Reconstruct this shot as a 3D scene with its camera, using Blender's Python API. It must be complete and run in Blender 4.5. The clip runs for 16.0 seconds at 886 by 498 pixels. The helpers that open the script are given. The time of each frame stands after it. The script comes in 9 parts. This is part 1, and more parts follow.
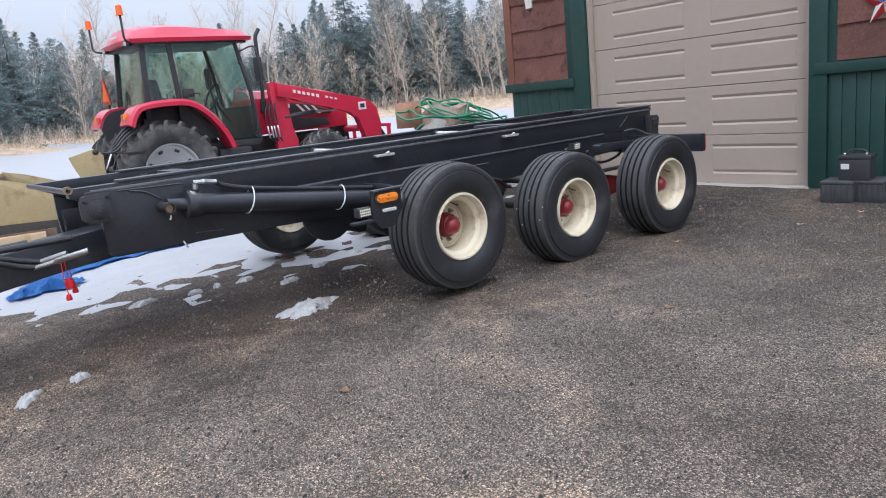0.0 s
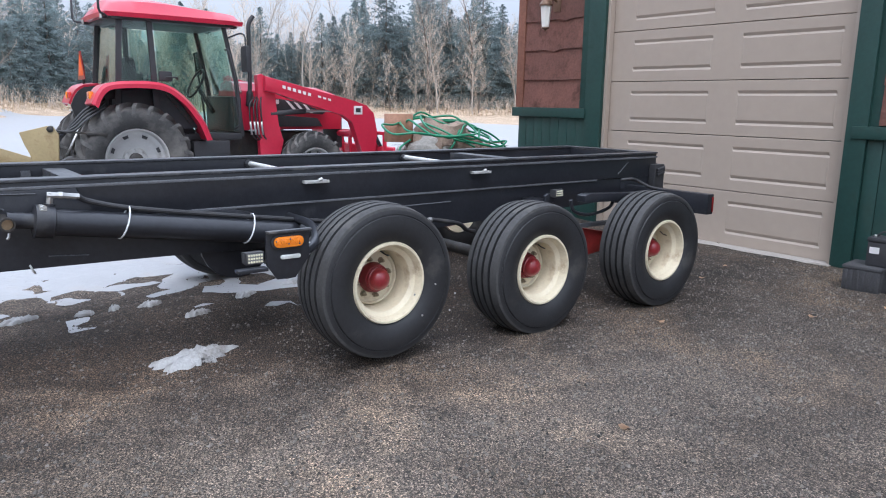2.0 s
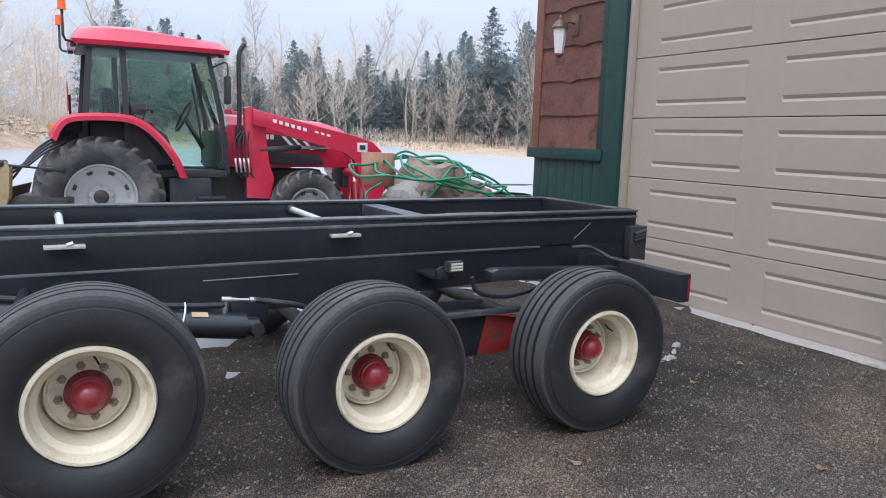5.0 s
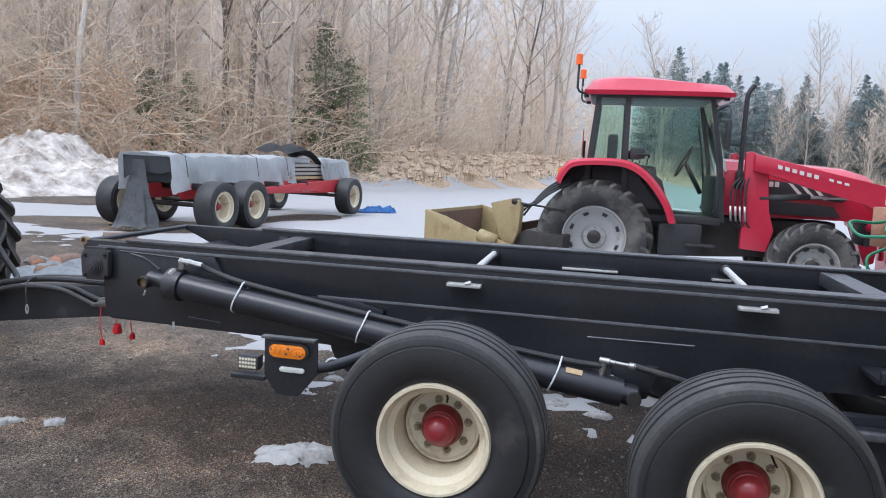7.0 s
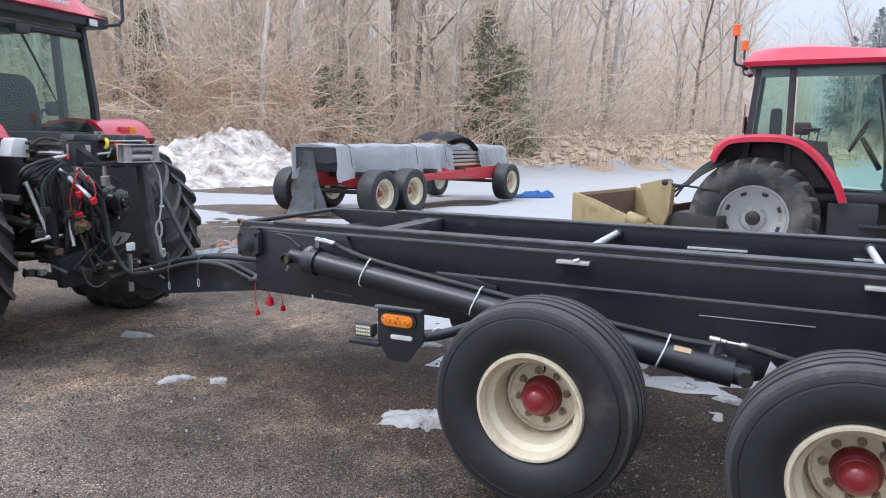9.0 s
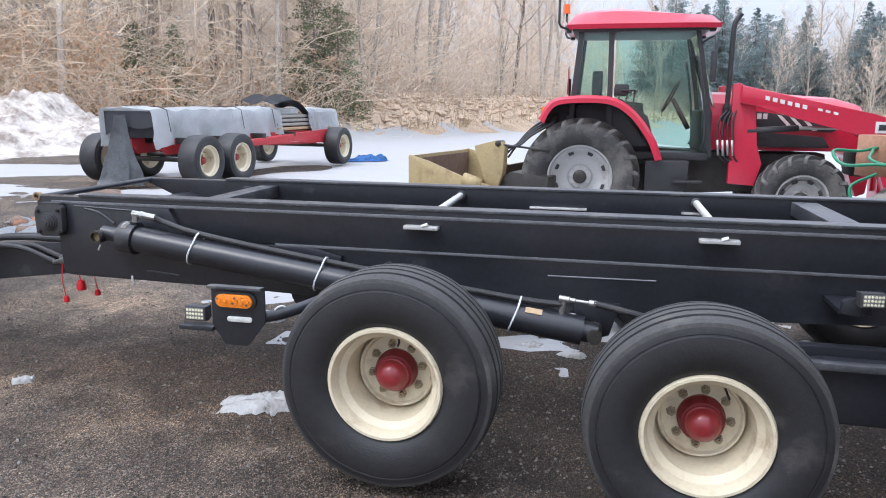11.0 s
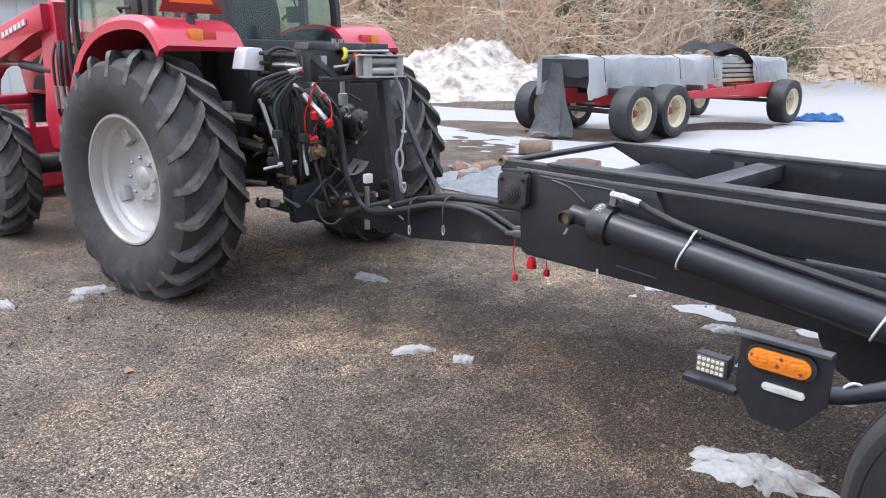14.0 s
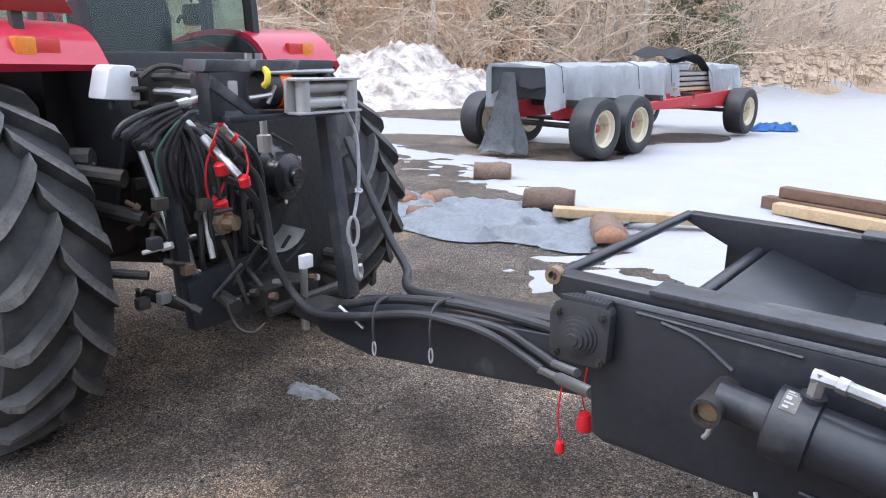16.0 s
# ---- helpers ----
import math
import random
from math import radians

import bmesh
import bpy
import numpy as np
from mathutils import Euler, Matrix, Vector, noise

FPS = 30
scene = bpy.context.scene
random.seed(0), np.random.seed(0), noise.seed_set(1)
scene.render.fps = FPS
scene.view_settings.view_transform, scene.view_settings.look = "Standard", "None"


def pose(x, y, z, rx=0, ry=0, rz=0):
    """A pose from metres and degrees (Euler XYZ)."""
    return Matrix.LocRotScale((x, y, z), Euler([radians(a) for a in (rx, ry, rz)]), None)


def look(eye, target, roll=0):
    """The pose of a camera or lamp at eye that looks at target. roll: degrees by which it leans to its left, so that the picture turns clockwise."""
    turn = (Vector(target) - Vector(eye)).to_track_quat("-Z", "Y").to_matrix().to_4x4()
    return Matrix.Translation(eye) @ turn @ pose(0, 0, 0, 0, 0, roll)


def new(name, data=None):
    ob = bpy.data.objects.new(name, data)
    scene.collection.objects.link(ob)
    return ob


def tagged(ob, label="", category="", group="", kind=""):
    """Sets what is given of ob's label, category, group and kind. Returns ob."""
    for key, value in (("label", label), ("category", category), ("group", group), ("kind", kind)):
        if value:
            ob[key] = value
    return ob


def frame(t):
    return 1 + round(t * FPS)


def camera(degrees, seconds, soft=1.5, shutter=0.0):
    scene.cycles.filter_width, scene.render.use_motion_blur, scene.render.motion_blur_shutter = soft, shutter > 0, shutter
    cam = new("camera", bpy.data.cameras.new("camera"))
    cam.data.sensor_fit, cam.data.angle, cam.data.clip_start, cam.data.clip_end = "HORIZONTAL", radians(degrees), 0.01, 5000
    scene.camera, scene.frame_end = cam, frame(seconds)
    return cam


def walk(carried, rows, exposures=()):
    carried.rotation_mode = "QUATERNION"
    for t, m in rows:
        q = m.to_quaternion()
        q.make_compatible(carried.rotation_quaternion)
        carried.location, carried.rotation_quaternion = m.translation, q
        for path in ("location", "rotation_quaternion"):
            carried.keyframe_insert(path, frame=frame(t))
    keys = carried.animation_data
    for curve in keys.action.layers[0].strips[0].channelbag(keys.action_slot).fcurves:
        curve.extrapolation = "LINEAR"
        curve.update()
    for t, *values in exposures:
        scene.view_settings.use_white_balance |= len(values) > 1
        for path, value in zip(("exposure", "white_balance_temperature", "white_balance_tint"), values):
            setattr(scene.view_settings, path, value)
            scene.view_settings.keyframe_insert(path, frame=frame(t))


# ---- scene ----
cam = camera(63.1, 16.0, soft=1.05)
PATH = [
    (0, (-2.936, -3.457, 1.202), (-1.694, -1.945, 0.790), -5.6),
    (0.5, (-2.711, -3.452, 1.211), (-1.457, -1.947, 0.808), -4.5),
    (1, (-2.499, -3.381, 1.245), (-1.240, -1.879, 0.845), -1.7),
    (1.5, (-2.236, -3.200, 1.259), (-0.986, -1.689, 0.869), 0.3),
    (2, (-1.984, -3.074, 1.294), (-0.778, -1.528, 0.900), 1.0),
    (2.5, (-1.739, -3.087, 1.306), (-0.599, -1.491, 0.914), 1.3),
    (3, (-1.448, -3.100, 1.313), (-0.350, -1.470, 0.939), 1.7),
    (3.2, (-1.329, -3.057, 1.304), (-0.239, -1.419, 0.942), 2.0),
    (5.3, (0.056, -2.677, 1.368), (0.942, -0.908, 1.076), 1.7),
    (5.5, (0.151, -2.632, 1.382), (0.964, -0.827, 1.095), 1.8),
    (6, (0.388, -2.598, 1.375), (0.923, -0.688, 1.117), 2.3),
    (6.5, (0.503, -2.569, 1.407), (0.585, -0.586, 1.162), 2.5),
    (7, (0.547, -2.540, 1.409), (0.117, -0.603, 1.160), 2.6),
    (7.5, (0.691, -2.614, 1.427), (-0.209, -0.846, 1.174), 2.5),
    (8, (0.740, -2.647, 1.424), (-0.423, -1.040, 1.171), 2.0),
    (8.5, (0.776, -2.647, 1.413), (-0.355, -1.022, 1.132), 1.4),
    (9, (0.842, -2.590, 1.398), (-0.023, -0.812, 1.098), 0.7),
    (9.5, (0.847, -2.506, 1.381), (0.298, -0.608, 1.073), 0.6),
    (9.7, (0.831, -2.483, 1.385), (0.397, -0.556, 1.072), 0.4),
    (11.8, (0.675, -2.408, 1.367), (0.229, -0.508, 0.929), 0.9),
    (12, (0.656, -2.400, 1.364), (0.171, -0.512, 0.914), 1.3),
    (12.5, (0.576, -2.347, 1.351), (-0.105, -0.535, 0.849), 1.4),
    (13, (0.443, -2.190, 1.324), (-0.510, -0.520, 0.774), 0.7),
    (13.5, (0.280, -1.960, 1.375), (-0.933, -0.473, 0.811), -0.1),
    (14, (-0.051, -1.803, 1.380), (-1.385, -0.412, 0.844), 0.6),
    (14.5, (-0.336, -1.625, 1.420), (-1.729, -0.290, 0.893), 0.8),
    (15, (-0.613, -1.325, 1.436), (-2.020, -0.007, 0.907), 0.8),
    (15.5, (-0.911, -1.094, 1.403), (-2.244, 0.304, 0.882), 1.2),
    (16, (-1.206, -0.885, 1.441), (-2.388, 0.639, 0.912), 0.8),
]
walk(cam, [(t, look(eye, target, roll)) for t, eye, target, roll in PATH], [(0, 0.4, 5800, 12), (2.5, 0.48, 5720, 11), (5.5, 0.4, 5720, 11), (7, 0.28, 5800, 11), (8, 0.36, 5900, 13), (9, 0.44, 5850, 12), (12.5, 0.74, 5950, 12), (14.5, 0.72, 6000, 13), (16, 0.74, 5800, 13)])

# ---- world and light ----
SUN_DIR = Vector((-0.36, -0.42, 0.83)).normalized()   # towards the hazy sun
world = bpy.data.worlds.new("world")
scene.world = world
world.use_nodes = True
wt = world.node_tree
wt.nodes.clear()
sky = wt.nodes.new("ShaderNodeTexSky")
sky.sky_type = "NISHITA"
sky.sun_disc = False
sky.sun_elevation = math.asin(SUN_DIR.z)
sky.sun_rotation = math.atan2(SUN_DIR.x, SUN_DIR.y)
sky.air_density, sky.dust_density, sky.ozone_density = 1.0, 3.0, 1.0
w_co = wt.nodes.new("ShaderNodeTexCoord")
w_map = wt.nodes.new("ShaderNodeMapping")
w_map.inputs["Scale"].default_value = (1.0, 1.0, 2.6)
w_noise = wt.nodes.new("ShaderNodeTexNoise")
w_noise.inputs["Scale"].default_value = 2.2
w_noise.inputs["Detail"].default_value = 6
w_ramp = wt.nodes.new("ShaderNodeValToRGB")
w_ramp.color_ramp.elements[0].position, w_ramp.color_ramp.elements[0].color = 0.3, (6.6, 7.0, 7.7, 1)
w_ramp.color_ramp.elements[1].position, w_ramp.color_ramp.elements[1].color = 0.72, (7.7, 7.85, 8.1, 1)
# an overcast sky, brighter overhead than at the horizon
w_sep = wt.nodes.new("ShaderNodeSeparateXYZ")
w_dome = wt.nodes.new("ShaderNodeMapRange")
w_dome.inputs["To Min"].default_value, w_dome.inputs["To Max"].default_value = 0.41, 1.82
w_mul = wt.nodes.new("ShaderNodeVectorMath")
w_mul.operation = "SCALE"
wt.links.new(w_co.outputs["Generated"], w_sep.inputs["Vector"])
wt.links.new(w_sep.outputs["Z"], w_dome.inputs["Value"])
wt.links.new(w_dome.outputs["Result"], w_mul.inputs["Scale"])
w_mix = wt.nodes.new("ShaderNodeMix")
w_mix.data_type = "RGBA"
w_mix.inputs[0].default_value = 0.82
w_bg = wt.nodes.new("ShaderNodeBackground")
w_bg.inputs["Strength"].default_value = 0.15
w_out = wt.nodes.new("ShaderNodeOutputWorld")
wt.links.new(w_co.outputs["Generated"], w_map.inputs["Vector"])
wt.links.new(w_map.outputs["Vector"], w_noise.inputs["Vector"])
wt.links.new(w_noise.outputs["Fac"], w_ramp.inputs["Fac"])
wt.links.new(sky.outputs["Color"], w_mix.inputs[6])
wt.links.new(w_ramp.outputs["Color"], w_mix.inputs[7])
wt.links.new(w_mix.outputs[2], w_mul.inputs[0])
wt.links.new(w_mul.outputs["Vector"], w_bg.inputs["Color"])
wt.links.new(w_bg.outputs["Background"], w_out.inputs["Surface"])

sun = new("sun", bpy.data.lights.new("sun", "SUN"))
sun.data.energy = 0.9
sun.data.angle = radians(25)
sun.data.color = (1.0, 0.95, 0.88)
sun.matrix_world = look(SUN_DIR * 50, (0, 0, 0))


# ---- materials ----
def mat(name, col, rough=0.6, metal=0.0, var=0.15, scale=6.0, bump=0.0, bscale=60.0, dirt=None, amount=0.0, dscale=3.0,
        coat=0.0, by_object=0.0):
    """A painted, worn surface: base colour varied at two scales, dirt in patches, fine relief."""
    m = bpy.data.materials.new(name)
    m.use_nodes = True
    nt = m.node_tree
    bs = nt.nodes["Principled BSDF"]
    co = nt.nodes.new("ShaderNodeTexCoord")
    n1 = nt.nodes.new("ShaderNodeTexNoise")
    n1.inputs["Scale"].default_value, n1.inputs["Detail"].default_value = scale, 8
    n2 = nt.nodes.new("ShaderNodeTexNoise")
    n2.inputs["Scale"].default_value, n2.inputs["Detail"].default_value = scale * 9, 4
    add = nt.nodes.new("ShaderNodeMath")
    add.operation = "ADD"
    rng = nt.nodes.new("ShaderNodeMapRange")
    rng.inputs["From Min"].default_value, rng.inputs["From Max"].default_value = 0.6, 1.4
    rng.inputs["To Min"].default_value, rng.inputs["To Max"].default_value = 1 - var, 1 + var
    hsv = nt.nodes.new("ShaderNodeHueSaturation")
    hsv.inputs["Color"].default_value = (*col, 1)
    nt.links.new(co.outputs["Object"], n1.inputs["Vector"])
    nt.links.new(co.outputs["Object"], n2.inputs["Vector"])
    nt.links.new(n1.outputs["Fac"], add.inputs[0])
    nt.links.new(n2.outputs["Fac"], add.inputs[1])
    nt.links.new(add.outputs[0], rng.inputs["Value"])
    value = rng.outputs["Result"]
    if by_object:
        info = nt.nodes.new("ShaderNodeObjectInfo")
        r2 = nt.nodes.new("ShaderNodeMapRange")
        r2.inputs["To Min"].default_value, r2.inputs["To Max"].default_value = 1 - by_object, 1 + by_object
        mul = nt.nodes.new("ShaderNodeMath")
        mul.operation = "MULTIPLY"
        nt.links.new(info.outputs["Random"], r2.inputs["Value"])
        nt.links.new(r2.outputs["Result"], mul.inputs[0])
        nt.links.new(value, mul.inputs[1])
        value = mul.outputs[0]
    nt.links.new(value, hsv.inputs["Value"])
    colour = hsv.outputs["Color"]
    bs.inputs["Roughness"].default_value, bs.inputs["Metallic"].default_value = rough, metal
    bs.inputs["Coat Weight"].default_value = coat
    if dirt:
        n3 = nt.nodes.new("ShaderNodeTexNoise")
        n3.inputs["Scale"].default_value, n3.inputs["Detail"].default_value = dscale, 10
        n3.inputs["Roughness"].default_value = 0.65
        r3 = nt.nodes.new("ShaderNodeMapRange")
        r3.inputs["From Min"].default_value, r3.inputs["From Max"].default_value = 0.68 - amount * 0.36, 0.8 - amount * 0.2
        mx = nt.nodes.new("ShaderNodeMix")
        mx.data_type = "RGBA"
        mx.inputs[7].default_value = (*dirt, 1)
        nt.links.new(co.outputs["Object"], n3.inputs["Vector"])
        nt.links.new(n3.outputs["Fac"], r3.inputs["Value"])
        nt.links.new(r3.outputs["Result"], mx.inputs[0])
        nt.links.new(colour, mx.inputs[6])
        colour = mx.outputs[2]
        rr = nt.nodes.new("ShaderNodeMapRange")
        rr.inputs["To Min"].default_value, rr.inputs["To Max"].default_value = rough, max(rough, 0.85)
        nt.links.new(r3.outputs["Result"], rr.inputs["Value"])
        nt.links.new(rr.outputs["Result"], bs.inputs["Roughness"])
    nt.links.new(colour, bs.inputs["Base Color"])
    if bump:
        n4 = nt.nodes.new("ShaderNodeTexNoise")
        n4.inputs["Scale"].default_value, n4.inputs["Detail"].default_value = bscale, 6
        bp = nt.nodes.new("ShaderNodeBump")
        bp.inputs["Strength"].default_value, bp.inputs["Distance"].default_value = bump, 0.01
        nt.links.new(co.outputs["Object"], n4.inputs["Vector"])
        nt.links.new(n4.outputs["Fac"], bp.inputs["Height"])
        nt.links.new(bp.outputs["Normal"], bs.inputs["Normal"])
    return m


def ground_material():
    m = bpy.data.materials.new("gravel")
    m.use_nodes = True
    nt = m.node_tree
    bs = nt.nodes["Principled BSDF"]
    co = nt.nodes.new("ShaderNodeTexCoord")

    def tex(kind, scale, detail=6, rough=0.6):
        n = nt.nodes.new(kind)
        n.inputs["Scale"].default_value = scale
        if kind == "ShaderNodeTexNoise":
            n.inputs["Detail"].default_value, n.inputs["Roughness"].default_value = detail, rough
        nt.links.new(co.outputs["Object"], n.inputs["Vector"])
        return n

    def ramp(src, stops):
        r = nt.nodes.new("ShaderNodeValToRGB")
        while len(r.color_ramp.elements) < len(stops):
            r.color_ramp.elements.new(0.5)
        for e, (p, c) in zip(r.color_ramp.elements, stops):
            e.position, e.color = p, (*c, 1)
        nt.links.new(src, r.inputs["Fac"])
        return r.outputs["Color"]

    def mix(a, b, fac, mode="MIX"):
        x = nt.nodes.new("ShaderNodeMix")
        x.data_type, x.blend_type = "RGBA", mode
        for sock, v in ((0, fac), (6, a), (7, b)):
            if hasattr(v, "is_linked"):
                nt.links.new(v, x.inputs[sock])
            else:
                x.inputs[sock].default_value = v if sock == 0 else (*v, 1)
        return x.outputs[2]

    big = tex("ShaderNodeTexNoise", 0.8, 5, 0.55)
    mid = tex("ShaderNodeTexNoise", 3.2, 8, 0.7)
    fine = tex("ShaderNodeTexVoronoi", 125)
    grit = tex("ShaderNodeTexVoronoi", 300)
    wet = tex("ShaderNodeTexNoise", 0.9, 6, 0.6)
    dark = ramp(mid.outputs["Fac"], [(0.3, (0.115, 0.1, 0.087)), (0.7, (0.2, 0.175, 0.15))])
    tan = ramp(mid.outputs["Fac"], [(0.35, (0.178, 0.145, 0.114)), (0.7, (0.31, 0.245, 0.182))])
    patch = ramp(big.outputs["Fac"], [(0.5, (0, 0, 0)), (0.66, (1, 1, 1))])
    colour = mix(dark, tan, patch)
    leaf = tex("ShaderNodeTexNoise", 0.8, 5, 0.6)
    pebble = ramp(fine.outputs["Color"], [(0.2, (0.3, 0.3, 0.3)), (0.45, (0.8, 0.8, 0.8)), (0.62, (1.15, 1.13, 1.1)), (0.82, (2.1, 2.02, 1.92))])
    colour = mix(colour, pebble, 0.75, "MULTIPLY")
    # shade in the crevices between pebbles, put into the colour
    gap_shade = ramp(fine.outputs["Distance"], [(0.25, (1.12, 1.12, 1.12)), (0.5, (0.9, 0.9, 0.9)), (0.72, (0.25, 0.25, 0.26))])
    colour = mix(colour, gap_shade, 0.85, "MULTIPLY")
    sand = ramp(grit.outputs["Color"], [(0.25, (0.25, 0.25, 0.25)), (0.75, (2.0, 1.96, 1.9))])
    colour = mix(colour, sand, 0.9, "MULTIPLY")
    damp = ramp(wet.outputs["Fac"], [(0.38, (0.62, 0.6, 0.58)), (0.55, (1, 1, 1))])
    colour = mix(colour, damp, 1.0, "MULTIPLY")
    # snowmelt-damp soil under and behind the trailer, the trailer's shade painted in
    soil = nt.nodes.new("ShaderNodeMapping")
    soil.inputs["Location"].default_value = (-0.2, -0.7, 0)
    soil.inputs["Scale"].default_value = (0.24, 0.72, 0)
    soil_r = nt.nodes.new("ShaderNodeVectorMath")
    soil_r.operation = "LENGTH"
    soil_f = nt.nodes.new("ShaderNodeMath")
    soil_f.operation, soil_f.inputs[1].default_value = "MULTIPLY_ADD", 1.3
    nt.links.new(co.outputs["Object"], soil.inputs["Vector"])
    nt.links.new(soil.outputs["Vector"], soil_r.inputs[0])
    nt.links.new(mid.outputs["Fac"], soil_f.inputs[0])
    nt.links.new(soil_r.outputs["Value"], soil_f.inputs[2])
    soaked_shade = ramp(soil_f.outputs[0], [(0.0, (0.33, 0.285, 0.25)), (1.0, (1, 1, 1))])
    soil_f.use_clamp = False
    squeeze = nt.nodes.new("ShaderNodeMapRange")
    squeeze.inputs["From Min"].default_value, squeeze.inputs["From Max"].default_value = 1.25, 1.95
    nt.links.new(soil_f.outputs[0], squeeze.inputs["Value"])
    nt.links.new(squeeze.outputs["Result"], soaked_shade.node.inputs["Fac"])
    colour = mix(colour, soaked_shade, 1.0, "MULTIPLY")
    # gravel darker and browner towards the garage, lighter away from it
    gx = nt.nodes.new("ShaderNodeSeparateXYZ")
    gf = nt.nodes.new("ShaderNodeMath")
    gf.operation, gf.inputs[1].default_value = "MULTIPLY_ADD", 4.0
    gr = nt.nodes.new("ShaderNodeMapRange")
    gr.inputs["From Min"].default_value, gr.inputs["From Max"].default_value = -0.2, 5.2
    nt.links.new(co.outputs["Object"], gx.inputs["Vector"])
    nt.links.new(big.outputs["Fac"], gf.inputs[0])
    nt.links.new(gx.outputs["X"], gf.inputs[2])
    nt.links.new(gf.outputs[0], gr.inputs["Value"])
    tone_x = ramp(gr.outputs["Result"], [(0.0, (1.46, 1.37, 1.27)), (0.4, (1.2, 1.16, 1.12)), (1.0, (0.53, 0.49, 0.45))])
    colour = mix(colour, tone_x, 1.0, "MULTIPLY")
    # gravel darker and greyer past the trailer
    gy = nt.nodes.new("ShaderNodeMapRange")
    gy.inputs["From Min"].default_value, gy.inputs["From Max"].default_value = 1.6, 3.4
    nt.links.new(gx.outputs["Y"], gy.inputs["Value"])
    tone_y = ramp(gy.outputs["Result"], [(0.0, (1, 1, 1)), (1.0, (0.62, 0.63, 0.66))])
    colour = mix(colour, tone_y, 1.0, "MULTIPLY")
    # leaf litter and old grass take over away from the yard
    sep = nt.nodes.new("ShaderNodeVectorMath")
    sep.operation = "LENGTH"
    nt.links.new(co.outputs["Object"], sep.inputs[0])
    far = nt.nodes.new("ShaderNodeMapRange")
    far.inputs["From Min"].default_value, far.inputs["From Max"].default_value = 20, 27
    nt.links.new(sep.outputs["Value"], far.inputs["Value"])
    litter = ramp(leaf.outputs["Fac"], [(0.3, (0.36, 0.265, 0.18)), (0.55, (0.52, 0.4, 0.285)), (0.75, (0.62, 0.5, 0.37))])
    litter = mix(litter, pebble, 0.5, "MULTIPLY")
    colour = mix(colour, litter, far.outputs["Result"])
    nt.links.new(colour, bs.inputs["Base Color"])
    bs.inputs["Roughness"].default_value = 0.85
    bp = nt.nodes.new("ShaderNodeBump")
    bp.inputs["Strength"].default_value, bp.inputs["Distance"].default_value = 0.9, 0.012
    nt.links.new(fine.outputs["Distance"], bp.inputs["Height"])
    bp2 = nt.nodes.new("ShaderNodeBump")
    bp2.inputs["Strength"].default_value, bp2.inputs["Distance"].default_value = 0.5, 0.02
    nt.links.new(mid.outputs["Fac"], bp2.inputs["Height"])
    nt.links.new(bp.outputs["Normal"], bp2.inputs["Normal"])
    nt.links.new(bp2.outputs["Normal"], bs.inputs["Normal"])
    return m


def snow_material(name="snow", dirty=0.4):
    m = mat(name, (0.36, 0.362, 0.37), 0.6, 0, 0.06, 2.0, 0.6, 35.0, (0.42, 0.39, 0.36), dirty, 1.6)
    m.node_tree.nodes["Principled BSDF"].inputs["Subsurface Weight"].default_value = 0.0
    return m


def glass_material(name, tint, rough=0.02):
    m = bpy.data.materials.new(name)
    m.use_nodes = True
    nt = m.node_tree
    nt.nodes.clear()
    out = nt.nodes.new("ShaderNodeOutputMaterial")
    tr = nt.nodes.new("ShaderNodeBsdfTransparent")
    tr.inputs["Color"].default_value = (*tint, 1)
    gl = nt.nodes.new("ShaderNodeBsdfGlossy")
    gl.inputs["Roughness"].default_value = rough
    lw = nt.nodes.new("ShaderNodeLayerWeight")
    lw.inputs["Blend"].default_value = 0.5
    pw = nt.nodes.new("ShaderNodeMath")
    pw.operation, pw.inputs[1].default_value = "POWER", 4.0
    fr = nt.nodes.new("ShaderNodeMath")
    fr.operation, fr.inputs[1].default_value, fr.inputs[2].default_value = "MULTIPLY_ADD", 0.9, 0.045
    nt.links.new(lw.outputs["Facing"], pw.inputs[0])
    nt.links.new(pw.outputs[0], fr.inputs[0])
    mx = nt.nodes.new("ShaderNodeMixShader")
    nt.links.new(fr.outputs[0], mx.inputs[0])
    nt.links.new(tr.outputs["BSDF"], mx.inputs[1])
    nt.links.new(gl.outputs["BSDF"], mx.inputs[2])
    nt.links.new(mx.outputs["Shader"], out.inputs["Surface"])
    return m


def leaf_material(name, col, var=0.35, scale=1.3, by_object=0.25):
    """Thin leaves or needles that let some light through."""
    m = mat(name, col, 0.85, 0, var, scale, by_object=by_object)
    nt = m.node_tree
    bs, out = nt.nodes["Principled BSDF"], nt.nodes["Material Output"]
    tl = nt.nodes.new("ShaderNodeBsdfTranslucent")
    mx = nt.nodes.new("ShaderNodeMixShader")
    mx.inputs[0].default_value = 0.45
    nt.links.new(bs.inputs["Base Color"].links[0].from_socket, tl.inputs["Color"])
    nt.links.new(bs.outputs["BSDF"], mx.inputs[1])
    nt.links.new(tl.outputs["BSDF"], mx.inputs[2])
    nt.links.new(mx.outputs["Shader"], out.inputs["Surface"])
    return m


GRAVEL = ground_material()
SNOW = snow_material()
SNOW_DIRTY = mat("old_snow", (0.64, 0.595, 0.55), 0.7, 0, 0.2, 2.5, 1.0, 9, (0.22, 0.18, 0.15), 0.8, 2.2)
BLACK = mat("black_paint", (0.022, 0.0235, 0.029), 0.3, 0, 0.3, 5, 0.06, 90, (0.085, 0.084, 0.084), 0.2, 3)
BRIGHT_EDGE = mat("rubbed_edge", (0.15, 0.156, 0.168), 0.42, 0.3, 0.3, 15, 0.1, 90, (0.09, 0.09, 0.095), 0.4, 6)
